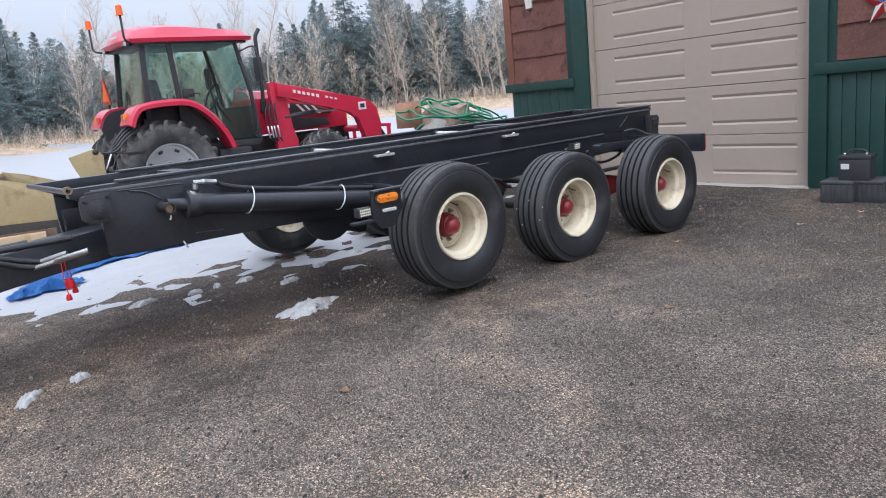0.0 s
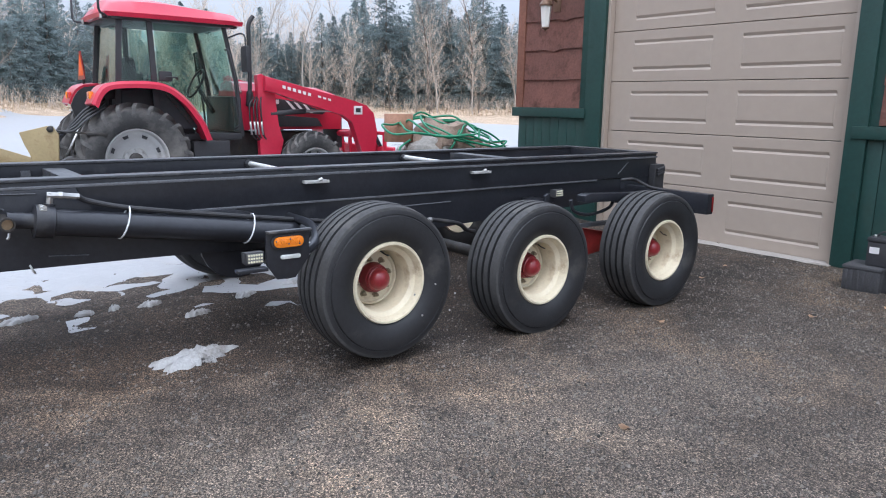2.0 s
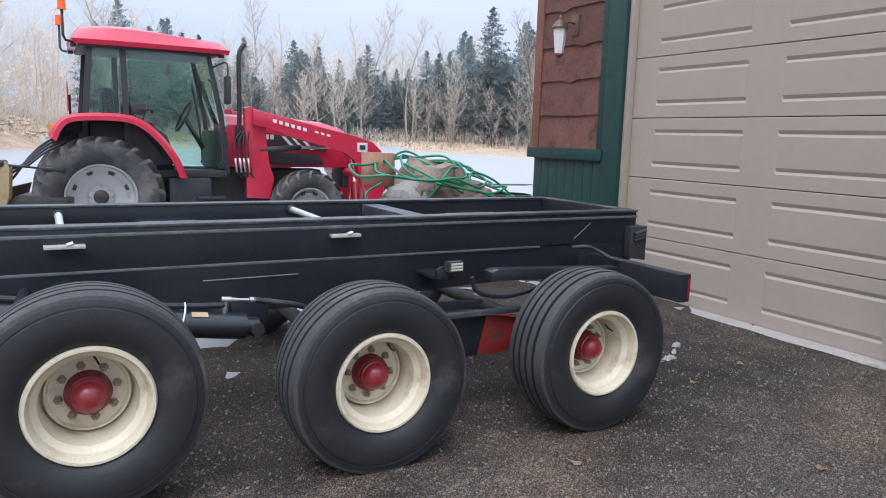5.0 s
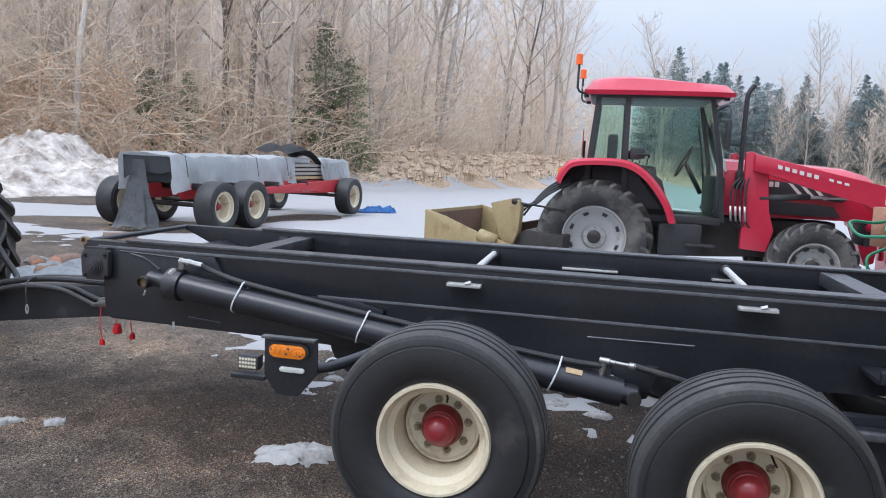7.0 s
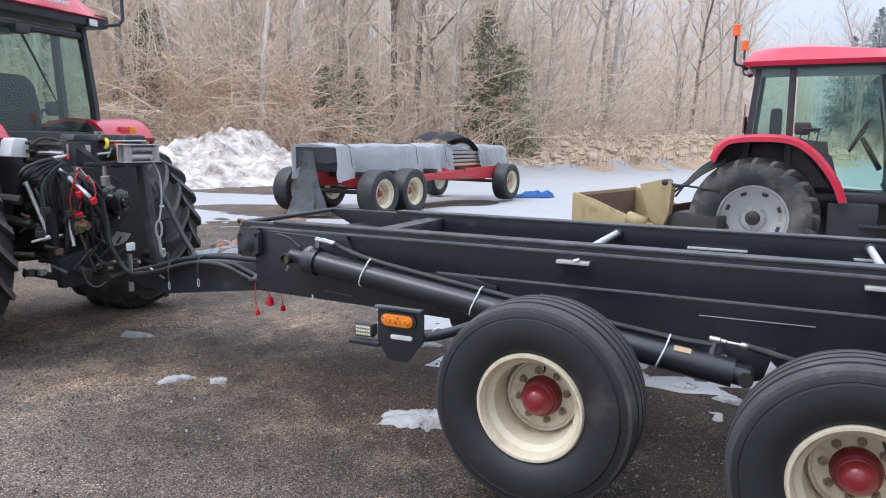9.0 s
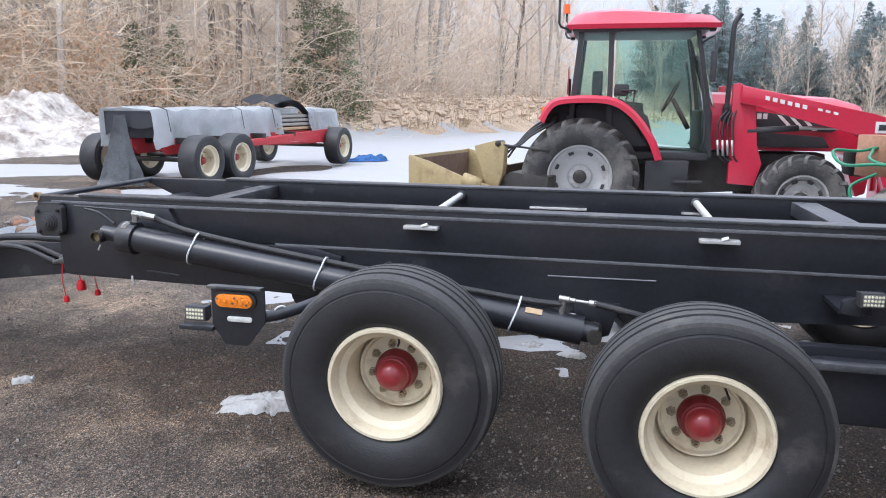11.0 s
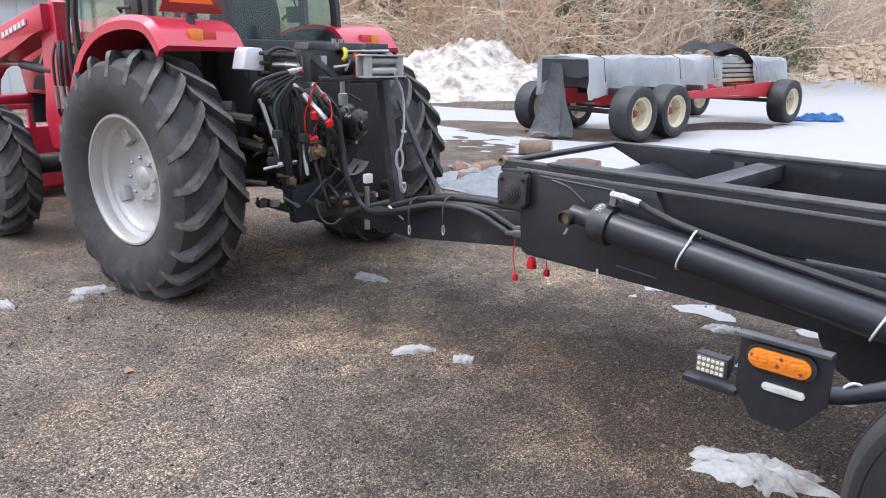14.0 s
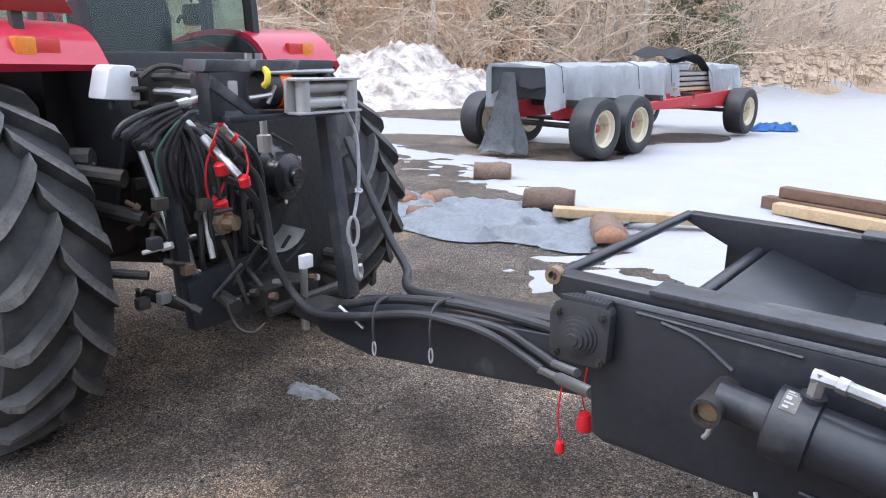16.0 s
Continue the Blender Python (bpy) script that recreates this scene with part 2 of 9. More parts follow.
NUT = mat("dull_nut", (0.3, 0.25, 0.17), 0.6, 0.2, 0.35, 30, 0.2, 90)
BLACK_EDGE = mat("worn_black_paint", (0.06, 0.063, 0.07), 0.38, 0.2, 0.35, 9, 0.1, 120, (0.16, 0.155, 0.15), 0.45, 7)
RUBBER = mat("tyre_rubber", (0.021, 0.0215, 0.0235), 0.5, 0, 0.25, 5, 0.15, 150, (0.075, 0.07, 0.064), 0.3, 5)
TREAD = mat("dusty_tread", (0.05, 0.0495, 0.049), 0.75, 0, 0.3, 6, 0.3, 120, (0.12, 0.113, 0.103), 0.4, 4)
TYRE_FIELD = mat("field_tyre_rubber", (0.033, 0.033, 0.034), 0.7, 0, 0.25, 5, 0.3, 110, (0.1, 0.096, 0.09), 0.55, 3)
BACKING = mat("dark_backing", (0.016, 0.0155, 0.015), 0.8, 0, 0.4, 4, 0.3, 40, (0.055, 0.05, 0.045), 0.35, 3)
GLOSS_BLACK = mat("glossy_black_plastic", (0.018, 0.018, 0.019), 0.24, 0, 0.2, 8, 0.1, 60, (0.09, 0.085, 0.08), 0.3, 8)
RUBBER_DUSTY = mat("dusty_tyre_rubber", (0.042, 0.041, 0.04), 0.78, 0, 0.25, 5, 0.3, 110, (0.15, 0.14, 0.128), 0.7, 3)
LUG_WORN = mat("worn_tread", (0.085, 0.083, 0.079), 0.85, 0, 0.3, 12, 0.4, 80, (0.2, 0.19, 0.175), 0.55, 9)
CREAM = mat("cream_rim_paint", (0.68, 0.61, 0.45), 0.45, 0, 0.1, 7, 0.06, 80, (0.4, 0.31, 0.2), 0.36, 8)
HUB_RED = mat("red_hub_paint", (0.18, 0.013, 0.018), 0.34, 0, 0.2, 10, 0.05, 90, (0.12, 0.02, 0.02), 0.3, 8, coat=0.3)
HUB_CAP = mat("red_cap_paint", (0.25, 0.02, 0.026), 0.32, 0, 0.2, 12, 0.05, 90, (0.15, 0.02, 0.02), 0.3, 10, coat=0.3)
BEAM_RED = mat("red_beam_paint", (0.24, 0.022, 0.02), 0.5, 0, 0.2, 8, 0.1, 90, (0.1, 0.03, 0.025), 0.35, 5)
TRACTOR_RED = mat("tractor_red", (0.53, 0.022, 0.055), 0.33, 0, 0.08, 4, 0.0, 60, (0.36, 0.11, 0.1), 0.12, 3, coat=0.35)
TRACTOR_BLACK = mat("black_plastic", (0.036, 0.036, 0.039), 0.55, 0, 0.25, 8, 0.1, 120, (0.07, 0.065, 0.06), 0.3, 5)
DARK_IRON = mat("oily_iron", (0.05, 0.046, 0.042), 0.5, 0.4, 0.4, 12, 0.25, 60, (0.09, 0.07, 0.05), 0.4, 9)
SILVER_RIM = mat("silver_rim_paint", (0.46, 0.455, 0.44), 0.42, 0.35, 0.08, 5, 0.05, 80, (0.33, 0.3, 0.27), 0.28, 5)
GREEN_LINE = mat("grey_green_line", (0.06, 0.13, 0.1), 0.5, 0, 0.2, 12)
GREY_IRON = mat("grey_casting", (0.075, 0.072, 0.07), 0.5, 0.3, 0.3, 9, 0.25, 60, (0.06, 0.05, 0.045), 0.4, 7)
ROPE = mat("pale_rope", (0.5, 0.51, 0.52), 0.7, 0, 0.25, 60, 0.5, 300)
STEEL = mat("zinc_steel", (0.47, 0.465, 0.45), 0.34, 0.85, 0.12, 12, 0.1, 90)
BARE = mat("ground_bare_steel", (0.62, 0.62, 0.6), 0.45, 0.5, 0.2, 18, 0.2, 80, (0.28, 0.22, 0.17), 0.25, 20)
RUST = mat("rusty_steel", (0.16, 0.1, 0.07), 0.8, 0.2, 0.4, 14, 0.3, 60)
BRASS = mat("greasy_bronze", (0.33, 0.24, 0.15), 0.45, 0.7, 0.3, 20, 0.2, 60)
WHITE_PLASTIC = mat("white_plastic", (0.75, 0.76, 0.76), 0.5, 0, 0.06, 6)
TIE = mat("white_tie", (0.72, 0.74, 0.76), 0.5, 0, 0.08, 20)
HOSE = mat("hydraulic_hose", (0.028, 0.028, 0.03), 0.5, 0, 0.3, 15, 0.2, 200, (0.07, 0.065, 0.06), 0.3, 9)
RED_PLASTIC = mat("red_plastic_cap", (0.72, 0.02, 0.03), 0.42, 0, 0.1, 20)
ORANGE = mat("orange_sheet", (0.85, 0.13, 0.01), 0.45, 0, 0.06, 9)
DARK_RED = mat("dark_red_reflector", (0.24, 0.014, 0.012), 0.3, 0, 0.1, 9)
YELLOW = mat("yellow_plastic", (0.75, 0.6, 0.04), 0.5, 0, 0.1, 9)
AMBER = mat("amber_lens", (0.85, 0.24, 0.01), 0.18, 0, 0.2, 60, 0.5, 160, coat=0.6)
RED_LENS = mat("red_lens", (0.62, 0.03, 0.02), 0.18, 0, 0.15, 60, 0.4, 160, coat=0.6)
CLEAR_LENS = mat("clear_lens", (0.75, 0.78, 0.76), 0.12, 0.3, 0.25, 50, 0.3, 120, coat=0.6)
LENS_GREY = mat("grey_lens", (0.26, 0.26, 0.25), 0.2, 0.3, 0.25, 50, 0.3, 120, coat=0.5)
SNOW_GRIT = mat("gritty_snow", (0.42, 0.418, 0.412), 0.7, 0, 0.15, 6, 0.9, 40, (0.24, 0.22, 0.2), 0.55, 9)
LED_YELLOW = mat("led_lens", (0.78, 0.76, 0.55), 0.2, 0.1, 0.25, 80, 0.4, 150, coat=0.5)
CAB_GLASS = glass_material("cab_glass", (0.83, 0.925, 0.89))
SEAT = mat("seat_cloth", (0.03, 0.03, 0.032), 0.85, 0, 0.3, 20)
BLADE_TAN = mat("tan_blade_paint", (0.36, 0.28, 0.14), 0.5, 0, 0.15, 4, 0.1, 60, (0.2, 0.12, 0.06), 0.4, 4)
WAGON_RED = mat("wagon_red_paint", (0.45, 0.035, 0.045), 0.45, 0, 0.15, 4, 0.05, 60, (0.2, 0.05, 0.04), 0.25, 4)
TARP = mat("grey_tarpaulin", (0.6, 0.62, 0.635), 0.34, 0, 0.12, 2.5, 0.5, 7, (0.68, 0.7, 0.71), 0.5, 1.2)
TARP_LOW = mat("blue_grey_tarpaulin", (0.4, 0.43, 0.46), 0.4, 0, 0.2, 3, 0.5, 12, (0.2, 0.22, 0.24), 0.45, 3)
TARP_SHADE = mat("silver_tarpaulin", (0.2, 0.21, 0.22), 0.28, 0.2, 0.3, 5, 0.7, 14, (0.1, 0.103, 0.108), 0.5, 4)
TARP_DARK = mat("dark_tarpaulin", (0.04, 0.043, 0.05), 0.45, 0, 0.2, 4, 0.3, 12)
BLUE_TARP = mat("blue_tarpaulin", (0.05, 0.2, 0.52), 0.5, 0, 0.2, 5, 0.4, 20)
WOOD = mat("cut_wood", (0.36, 0.19, 0.12), 0.8, 0, 0.25, 5, 0.4, 40, (0.25, 0.13, 0.07), 0.4, 4, by_object=0.2)
LOG_BARK = mat("red_brown_bark", (0.17, 0.115, 0.085), 0.85, 0, 0.4, 6, 0.7, 30, (0.12, 0.08, 0.065), 0.45, 6, by_object=0.2)
LUMBER = mat("lumber", (0.44, 0.32, 0.19), 0.75, 0, 0.2, 5, 0.3, 40, (0.3, 0.2, 0.1), 0.35, 5, by_object=0.2)
BARK = mat("bark", (0.17, 0.145, 0.125), 0.9, 0, 0.35, 9, 0.8, 40, by_object=0.25)
GREY_BARK = mat("grey_bark", (0.42, 0.37, 0.32), 0.9, 0, 0.3, 1.5, 0.4, 12, by_object=0.3)
PALE_BARK = mat("pale_bark", (0.44, 0.4, 0.355), 0.9, 0, 0.25, 1.5, 0.3, 12, by_object=0.2)
TWIG = mat("twigs", (0.58, 0.485, 0.395), 0.95, 0, 0.3, 0.6, by_object=0.3)
PALE_TWIG = mat("pale_twigs", (0.7, 0.575, 0.44), 0.95, 0, 0.3, 0.5)
NEEDLE_WARM = leaf_material("hemlock_needles", (0.19, 0.215, 0.125))
# needles paler and bluer than life: distance haze is put into their colour
NEEDLE_HAZY = leaf_material("needles", (0.225, 0.28, 0.282))
DRY_LEAF = leaf_material("dry_leaves", (0.6, 0.42, 0.28))
DRY_GRASS = mat("dry_grass", (0.42, 0.33, 0.21), 0.9, 0, 0.3, 1.0)
ROCK = mat("rubble", (0.58, 0.45, 0.33), 0.9, 0, 0.35, 1.2, 0.4, 14, (0.3, 0.22, 0.16), 0.4, 1.1)
STONE = mat("stones", (0.115, 0.102, 0.088), 0.85, 0, 0.3, 25)
stone_nt = STONE.node_tree
stone_geo = stone_nt.nodes.new("ShaderNodeNewGeometry")
stone_tone = stone_nt.nodes.new("ShaderNodeMapRange")
stone_tone.inputs["To Min"].default_value, stone_tone.inputs["To Max"].default_value = 0.15, 1.85
stone_mul = stone_nt.nodes.new("ShaderNodeMath")
stone_mul.operation = "MULTIPLY"
stone_hsv = stone_nt.nodes["Hue/Saturation/Value"]
stone_nt.links.new(stone_geo.outputs["Random Per Island"], stone_tone.inputs["Value"])
stone_nt.links.new(stone_hsv.inputs["Value"].links[0].from_socket, stone_mul.inputs[0])
stone_nt.links.new(stone_tone.outputs["Result"], stone_mul.inputs[1])
stone_nt.links.new(stone_mul.outputs[0], stone_hsv.inputs["Value"])
DOOR_PAINT = mat("beige_door_paint", (0.395, 0.33, 0.272), 0.45, 0, 0.04, 1.5, 0.08, 220, (0.36, 0.31, 0.27), 0.15, 1.5)
GREEN_PAINT = mat("green_board_paint", (0.014, 0.05, 0.042), 0.5, 0, 0.18, 3, 0.15, 60, (0.02, 0.05, 0.04), 0.3, 4)
CEDAR = mat("stained_cedar", (0.15, 0.064, 0.047), 0.62, 0, 0.35, 4, 0.4, 30, (0.075, 0.03, 0.022), 0.45, 5, by_object=0.2)
CEDAR_TRIM = mat("stained_trim", (0.2, 0.085, 0.055), 0.65, 0, 0.25, 4, 0.3, 30)
CONCRETE = mat("concrete", (0.36, 0.33, 0.3), 0.85, 0, 0.2, 5, 0.4, 50, (0.16, 0.14, 0.12), 0.3, 5)
BLOCK_GREY = mat("dark_block", (0.055, 0.055, 0.058), 0.75, 0, 0.3, 9, 0.3, 60)
SHED_WALL = mat("pale_metal_siding", (0.6, 0.61, 0.62), 0.5, 0, 0.06, 1.5)
ROOFING = mat("roof_shingle", (0.08, 0.075, 0.07), 0.85, 0, 0.3, 6, 0.4, 40)
GREEN_HOSE = mat("green_garden_hose", (0.02, 0.2, 0.1), 0.4, 0, 0.2, 12)
BURLAP = mat("old_burlap", (0.25, 0.185, 0.14), 0.9, 0, 0.35, 6, 0.6, 30, (0.08, 0.06, 0.05), 0.4, 5)
SACK_GREY = mat("grey_sacking", (0.34, 0.32, 0.29), 0.8, 0, 0.3, 5, 0.5, 25, (0.12, 0.11, 0.1), 0.4, 5)
FLAG_BLUE = mat("blue_enamel", (0.02, 0.04, 0.2), 0.4, 0, 0.1, 9)
FLAG_WHITE = mat("white_enamel", (0.7, 0.68, 0.66), 0.4, 0, 0.06, 9)
FLAG_RED = mat("red_enamel", (0.5, 0.03, 0.03), 0.4, 0, 0.1, 9)
LANTERN = mat("bronze_lantern", (0.2, 0.13, 0.09), 0.45, 0.6, 0.2, 15)
FROST = mat("frosted_glass", (0.75, 0.73, 0.68), 0.35, 0, 0.05, 9)


# ---- mesh helpers ----
def finish(name, bm, material, parent=None, smooth=True, sharp=35):
    me = bpy.data.meshes.new(name)
    if smooth:
        for f in bm.faces:
            f.smooth = True
        for e in bm.edges:
            if len(e.link_faces) == 2 and e.calc_face_angle(0) > radians(sharp):
                e.smooth = False
    bm.to_mesh(me)
    bm.free()
    mats = material if isinstance(material, (list, tuple)) else [material]
    for m in mats:
        me.materials.append(m)
    ob = new(name, me)
    ob.parent = parent
    return ob


def part(name, bm, material, parent, label=""):
    return tagged(finish(name, bm, material, parent), label)


def thing(name, m, label, category, group=""):
    """An Empty at a thing's base, which parents its parts."""
    ob = new(name)
    ob.empty_display_size = 0.2
    ob.matrix_basis = m
    return tagged(ob, label, category, group)


def solid(name, bm, material, label="", category="", group="", kind="", m=None):
    """A thing of one mesh."""
    ob = finish(name, bm, material)
    if m is not None:
        ob.matrix_basis = m
    return tagged(ob, label, category, group, kind)


def box(bm, x0, x1, y0, y1, z0, z1, bev=0.0, m=None, mi=0):
    g = bmesh.ops.create_cube(bm, size=1.0)
    vs = g["verts"]
    for v in vs:
        v.co = Vector((x0 + (v.co.x + 0.5) * (x1 - x0), y0 + (v.co.y + 0.5) * (y1 - y0), z0 + (v.co.z + 0.5) * (z1 - z0)))
    fs = list({f for v in vs for f in v.link_faces})
    if bev:
        es = list({e for v in vs for e in v.link_edges})
        r = bmesh.ops.bevel(bm, geom=es, offset=bev, segments=2, affect="EDGES", profile=0.6)
        fs = list({f for f in r["faces"]} | {f for v in r["verts"] for f in v.link_faces})
        vs = list({v for f in fs for v in f.verts})
    if m is not None:
        bmesh.ops.transform(bm, matrix=m, verts=vs)
    for f in fs:
        f.material_index = mi
    return bm


def frame_of(d):
    d = d.normalized()
    a = Vector((0, 0, 1)) if abs(d.z) < 0.9 else Vector((1, 0, 0))
    u = d.cross(a).normalized()
    return u, d.cross(u).normalized()


def tube(bm, pts, r, seg=10, caps=True, mi=0):
    """A round bar or hose along points; r may be one radius or one a point."""
    pts = [Vector(p) for p in pts]
    rs = r if isinstance(r, (list, tuple)) else [r] * len(pts)
    rings, u = [], None
    for i, p in enumerate(pts):
        d = (pts[min(i + 1, len(pts) - 1)] - pts[max(i - 1, 0)]).normalized()
        if u is None:
            u, _ = frame_of(d)
        u = (u - d * u.dot(d)).normalized()
        w = d.cross(u)
        rings.append([bm.verts.new(p + (u * math.cos(2 * math.pi * k / seg) + w * math.sin(2 * math.pi * k / seg)) * rs[i]) for k in range(seg)])
    for a, b in zip(rings, rings[1:]):
        for k in range(seg):
            bm.faces.new((a[k], a[(k + 1) % seg], b[(k + 1) % seg], b[k])).material_index = mi
    if caps:
        bm.faces.new(rings[0][::-1]).material_index = mi
        bm.faces.new(rings[-1]).material_index = mi
    return bm


def curve(pts, n=8):
    """A smooth line through points (Catmull-Rom)."""
    pts = [Vector(p) for p in pts]
    ext = [pts[0] * 2 - pts[1], *pts, pts[-1] * 2 - pts[-2]]
    out = []
    for a, b, c, d in zip(ext, ext[1:], ext[2:], ext[3:]):
        for k in range(n):
            t = k / n
            out.append(0.5 * ((2 * b) + (c - a) * t + (2 * a - 5 * b + 4 * c - d) * t * t + (3 * b - a - 3 * c + d) * t ** 3))
    out.append(pts[-1])
    return out


def lathe(bm, prof, seg=48, m=None, closed=False, mi=0):
    """Turns a profile of (along, radius) about the x axis."""
    rings = []
    for a, r in prof:
        ring = [Vector((a, r * math.cos(2 * math.pi * k / seg), r * math.sin(2 * math.pi * k / seg))) for k in range(seg)]
        rings.append([bm.verts.new(m @ v if m is not None else v) for v in ring])
    pairs = list(zip(rings, rings[1:])) + ([(rings[-1], rings[0])] if closed else [])
    for a, b in pairs:
        for k in range(seg):
            bm.faces.new((a[k], a[(k + 1) % seg], b[(k + 1) % seg], b[k])).material_index = mi
    if not closed:
        for ring, (a, r) in ((rings[0], prof[0]), (rings[-1], prof[-1])):
            if r > 1e-4:
                bm.faces.new(ring).material_index = mi
    bmesh.ops.remove_doubles(bm, verts=[v for r in rings for v in r], dist=1e-5)
    bmesh.ops.recalc_face_normals(bm, faces=bm.faces)
    return bm


def plate(bm, poly, t0, t1, axis="y", bev=0.0, m=None, mi=0):
    """A flat plate cut to an outline. The outline lies in xz for axis y, xy for z, yz for x."""
    def at(p, q, t):
        return {"y": Vector((p, t, q)), "z": Vector((p, q, t)), "x": Vector((t, p, q))}[axis]
    a = [bm.verts.new(at(p, q, t0)) for p, q in poly]
    b = [bm.verts.new(at(p, q, t1)) for p, q in poly]
    n = len(poly)
    fs = [bm.faces.new(a), bm.faces.new(b[::-1])]
    fs += [bm.faces.new((a[i], b[i], b[(i + 1) % n], a[(i + 1) % n])) for i in range(n)]
    for f in fs:
        f.material_index = mi
    vs = a + b
    if bev:
        r = bmesh.ops.bevel(bm, geom=list({e for v in vs for e in v.link_edges}), offset=bev, segments=2, affect="EDGES", profile=0.6)
        vs = list({v for f in bm.faces for v in f.verts}) if m is not None else vs
    if m is not None:
        bmesh.ops.transform(bm, matrix=m, verts=vs)
    bmesh.ops.recalc_face_normals(bm, faces=bm.faces)
    return bm


def B():
    return bmesh.new()


def smooth_step(a, b, v):
    t = min(max((v - a) / (b - a), 0.0), 1.0)
    return t * t * (3 - 2 * t)


def fbm(x, y, z=0.0, octaves=4):
    s, a = 0.0, 1.0
    for _ in range(octaves):
        s += a * noise.noise((x, y, z))
        x, y, z, a = x * 2.03 + 5.1, y * 2.03 - 3.7, z + 1.3, a * 0.5
    return s

# ---- the lie of the land ----
SPOTS = [(0, 0, 0.0), (1.07, 0, -0.08), (2.26, 0, -0.1), (4.8, 1.4, -0.11), (4.8, -2, -0.11), (-2.4, 0.5, -0.05), (-4.5, 1.0, -0.145),
         (-6.9, 0.7, -0.15), (0.4, 6.7, -0.07), (2.8, 6.7, -0.05), (-5.6, 8.6, 0.04), (-5.6, 13.5, 0.0), (-2, -3, -0.05), (1, -3, -0.05),
         (3.5, 3.5, -0.05), (0, 2.2, -0.03)]


def yard_edge(x, y):
    """How far past the yard's edge a place lies, and how far it is to the woods' side."""
    r, th = math.hypot(x, y), math.degrees(math.atan2(-x, y))
    edge = np.interp(th, [-180, -60, -30, -12, 2, 12, 22, 40, 60, 100, 180], [70, 70, 72, 66, 46, 34, 27, 24.5, 26, 30, 70])
    return r - float(edge), th


def ground_z(x, y):
    s, w = 0.0, 0.02
    for a, b, z in SPOTS:
        k = math.exp(-((x - a) ** 2 + (y - b) ** 2) / 5.0)
        s, w = s + k * z, w + k
    z = s / w
    if x * x + y * y > 300:
        past, th = yard_edge(x, y)
        side = smooth_step(-6, 24, th) * (1 - smooth_step(110, 150, th))
        z += side * 4.5 * smooth_step(-3, 34, past) + (1 - side) * 0.9 * smooth_step(-4, 5, past)
        ridge = smooth_step(-8, 4, th) * (1 - smooth_step(17, 25, th))
        z += ridge * 1.1 * math.exp(-((past - 1.5) / 3.0) ** 2) + 0.3 * fbm(x * 0.12, y * 0.12) * smooth_step(-4, 8, past)
    return z


def spread(fine0, fine1, step, far0, far1, grow=1.16):
    v = list(np.arange(fine0, fine1 + 1e-6, step))
    d = step
    while v[-1] < far1:
        d *= grow
        v.append(v[-1] + d)
    d = step
    while v[0] > far0:
        d *= grow
        v.insert(0, v[0] - d)
    return v


def sheet(name, xs, ys, height, material, cut=None):
    verts, faces, ids = [], [], {}
    for j, y in enumerate(ys):
        for i, x in enumerate(xs):
            verts.append((x, y, height(x, y)))
    n = len(xs)
    for j in range(len(ys) - 1):
        for i in range(n - 1):
            f = (j * n + i, j * n + i + 1, (j + 1) * n + i + 1, (j + 1) * n + i)
            if cut is None or cut([verts[k] for k in f]):
                faces.append(f)
    me = bpy.data.meshes.new(name)
    me.from_pydata(verts, [], faces)
    if cut is not None:
        bm = bmesh.new()
        bm.from_mesh(me)
        bmesh.ops.delete(bm, geom=[v for v in bm.verts if not v.link_faces], context="VERTS")
        bm.to_mesh(me)
        bm.free()
    me.polygons.foreach_set("use_smooth", [True] * len(me.polygons))
    me.materials.append(material)
    return new(name, me)


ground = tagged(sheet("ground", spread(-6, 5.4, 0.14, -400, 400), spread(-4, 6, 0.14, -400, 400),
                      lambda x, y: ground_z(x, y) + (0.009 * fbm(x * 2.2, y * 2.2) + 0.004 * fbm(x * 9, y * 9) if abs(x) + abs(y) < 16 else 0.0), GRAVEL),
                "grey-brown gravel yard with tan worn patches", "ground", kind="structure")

# loose stones over the gravel
verts, faces = [], []
rs = random.Random(5)
for _ in range(70000):
    x, y = rs.uniform(-5, 4.7), rs.triangular(-2.6, 3.2, -1.2)
    s = rs.choice((0.003, 0.004, 0.004, 0.005, 0.006, 0.007, 0.01)) * rs.uniform(0.7, 1.3)
    z = ground_z(x, y) + 0.009 * fbm(x * 2.2, y * 2.2) + 0.004 * fbm(x * 9, y * 9)
    k, a = len(verts), rs.uniform(0, 6.3)
    for q in range(4):
        verts.append((x + s * math.cos(a + q * 1.57) * rs.uniform(0.7, 1.2), y + s * math.sin(a + q * 1.57) * rs.uniform(0.7, 1.2), z - 0.002))
    verts.append((x + s * 0.2, y, z + s * rs.uniform(0.5, 1.0)))
    faces += [(k, k + 1, k + 4), (k + 1, k + 2, k + 4), (k + 2, k + 3, k + 4), (k + 3, k, k + 4)]
me = bpy.data.meshes.new("loose_stones")
me.from_pydata(verts, [], faces)
me.materials.append(STONE)
tagged(new("loose_stones", me), "small loose stones on the gravel yard", "gravel", kind="stuff")


# ---- snow ----
BARE_SPOTS = [(-7.2, 8.3, 1.5, 0.7), (-6.1, 10.2, 0.4, 1.4), (-8.2, 8.4, 2.0, 0.8), (-6.1, 5.1, 0.9, 0.35), (-12.5, 12.6, 2.6, 1.5), (-5.7, 12.0, 0.7, 1.0), (-6.4, 8.6, 0.6, 0.8), (0.5, 6.7, 0.6, 0.4)]


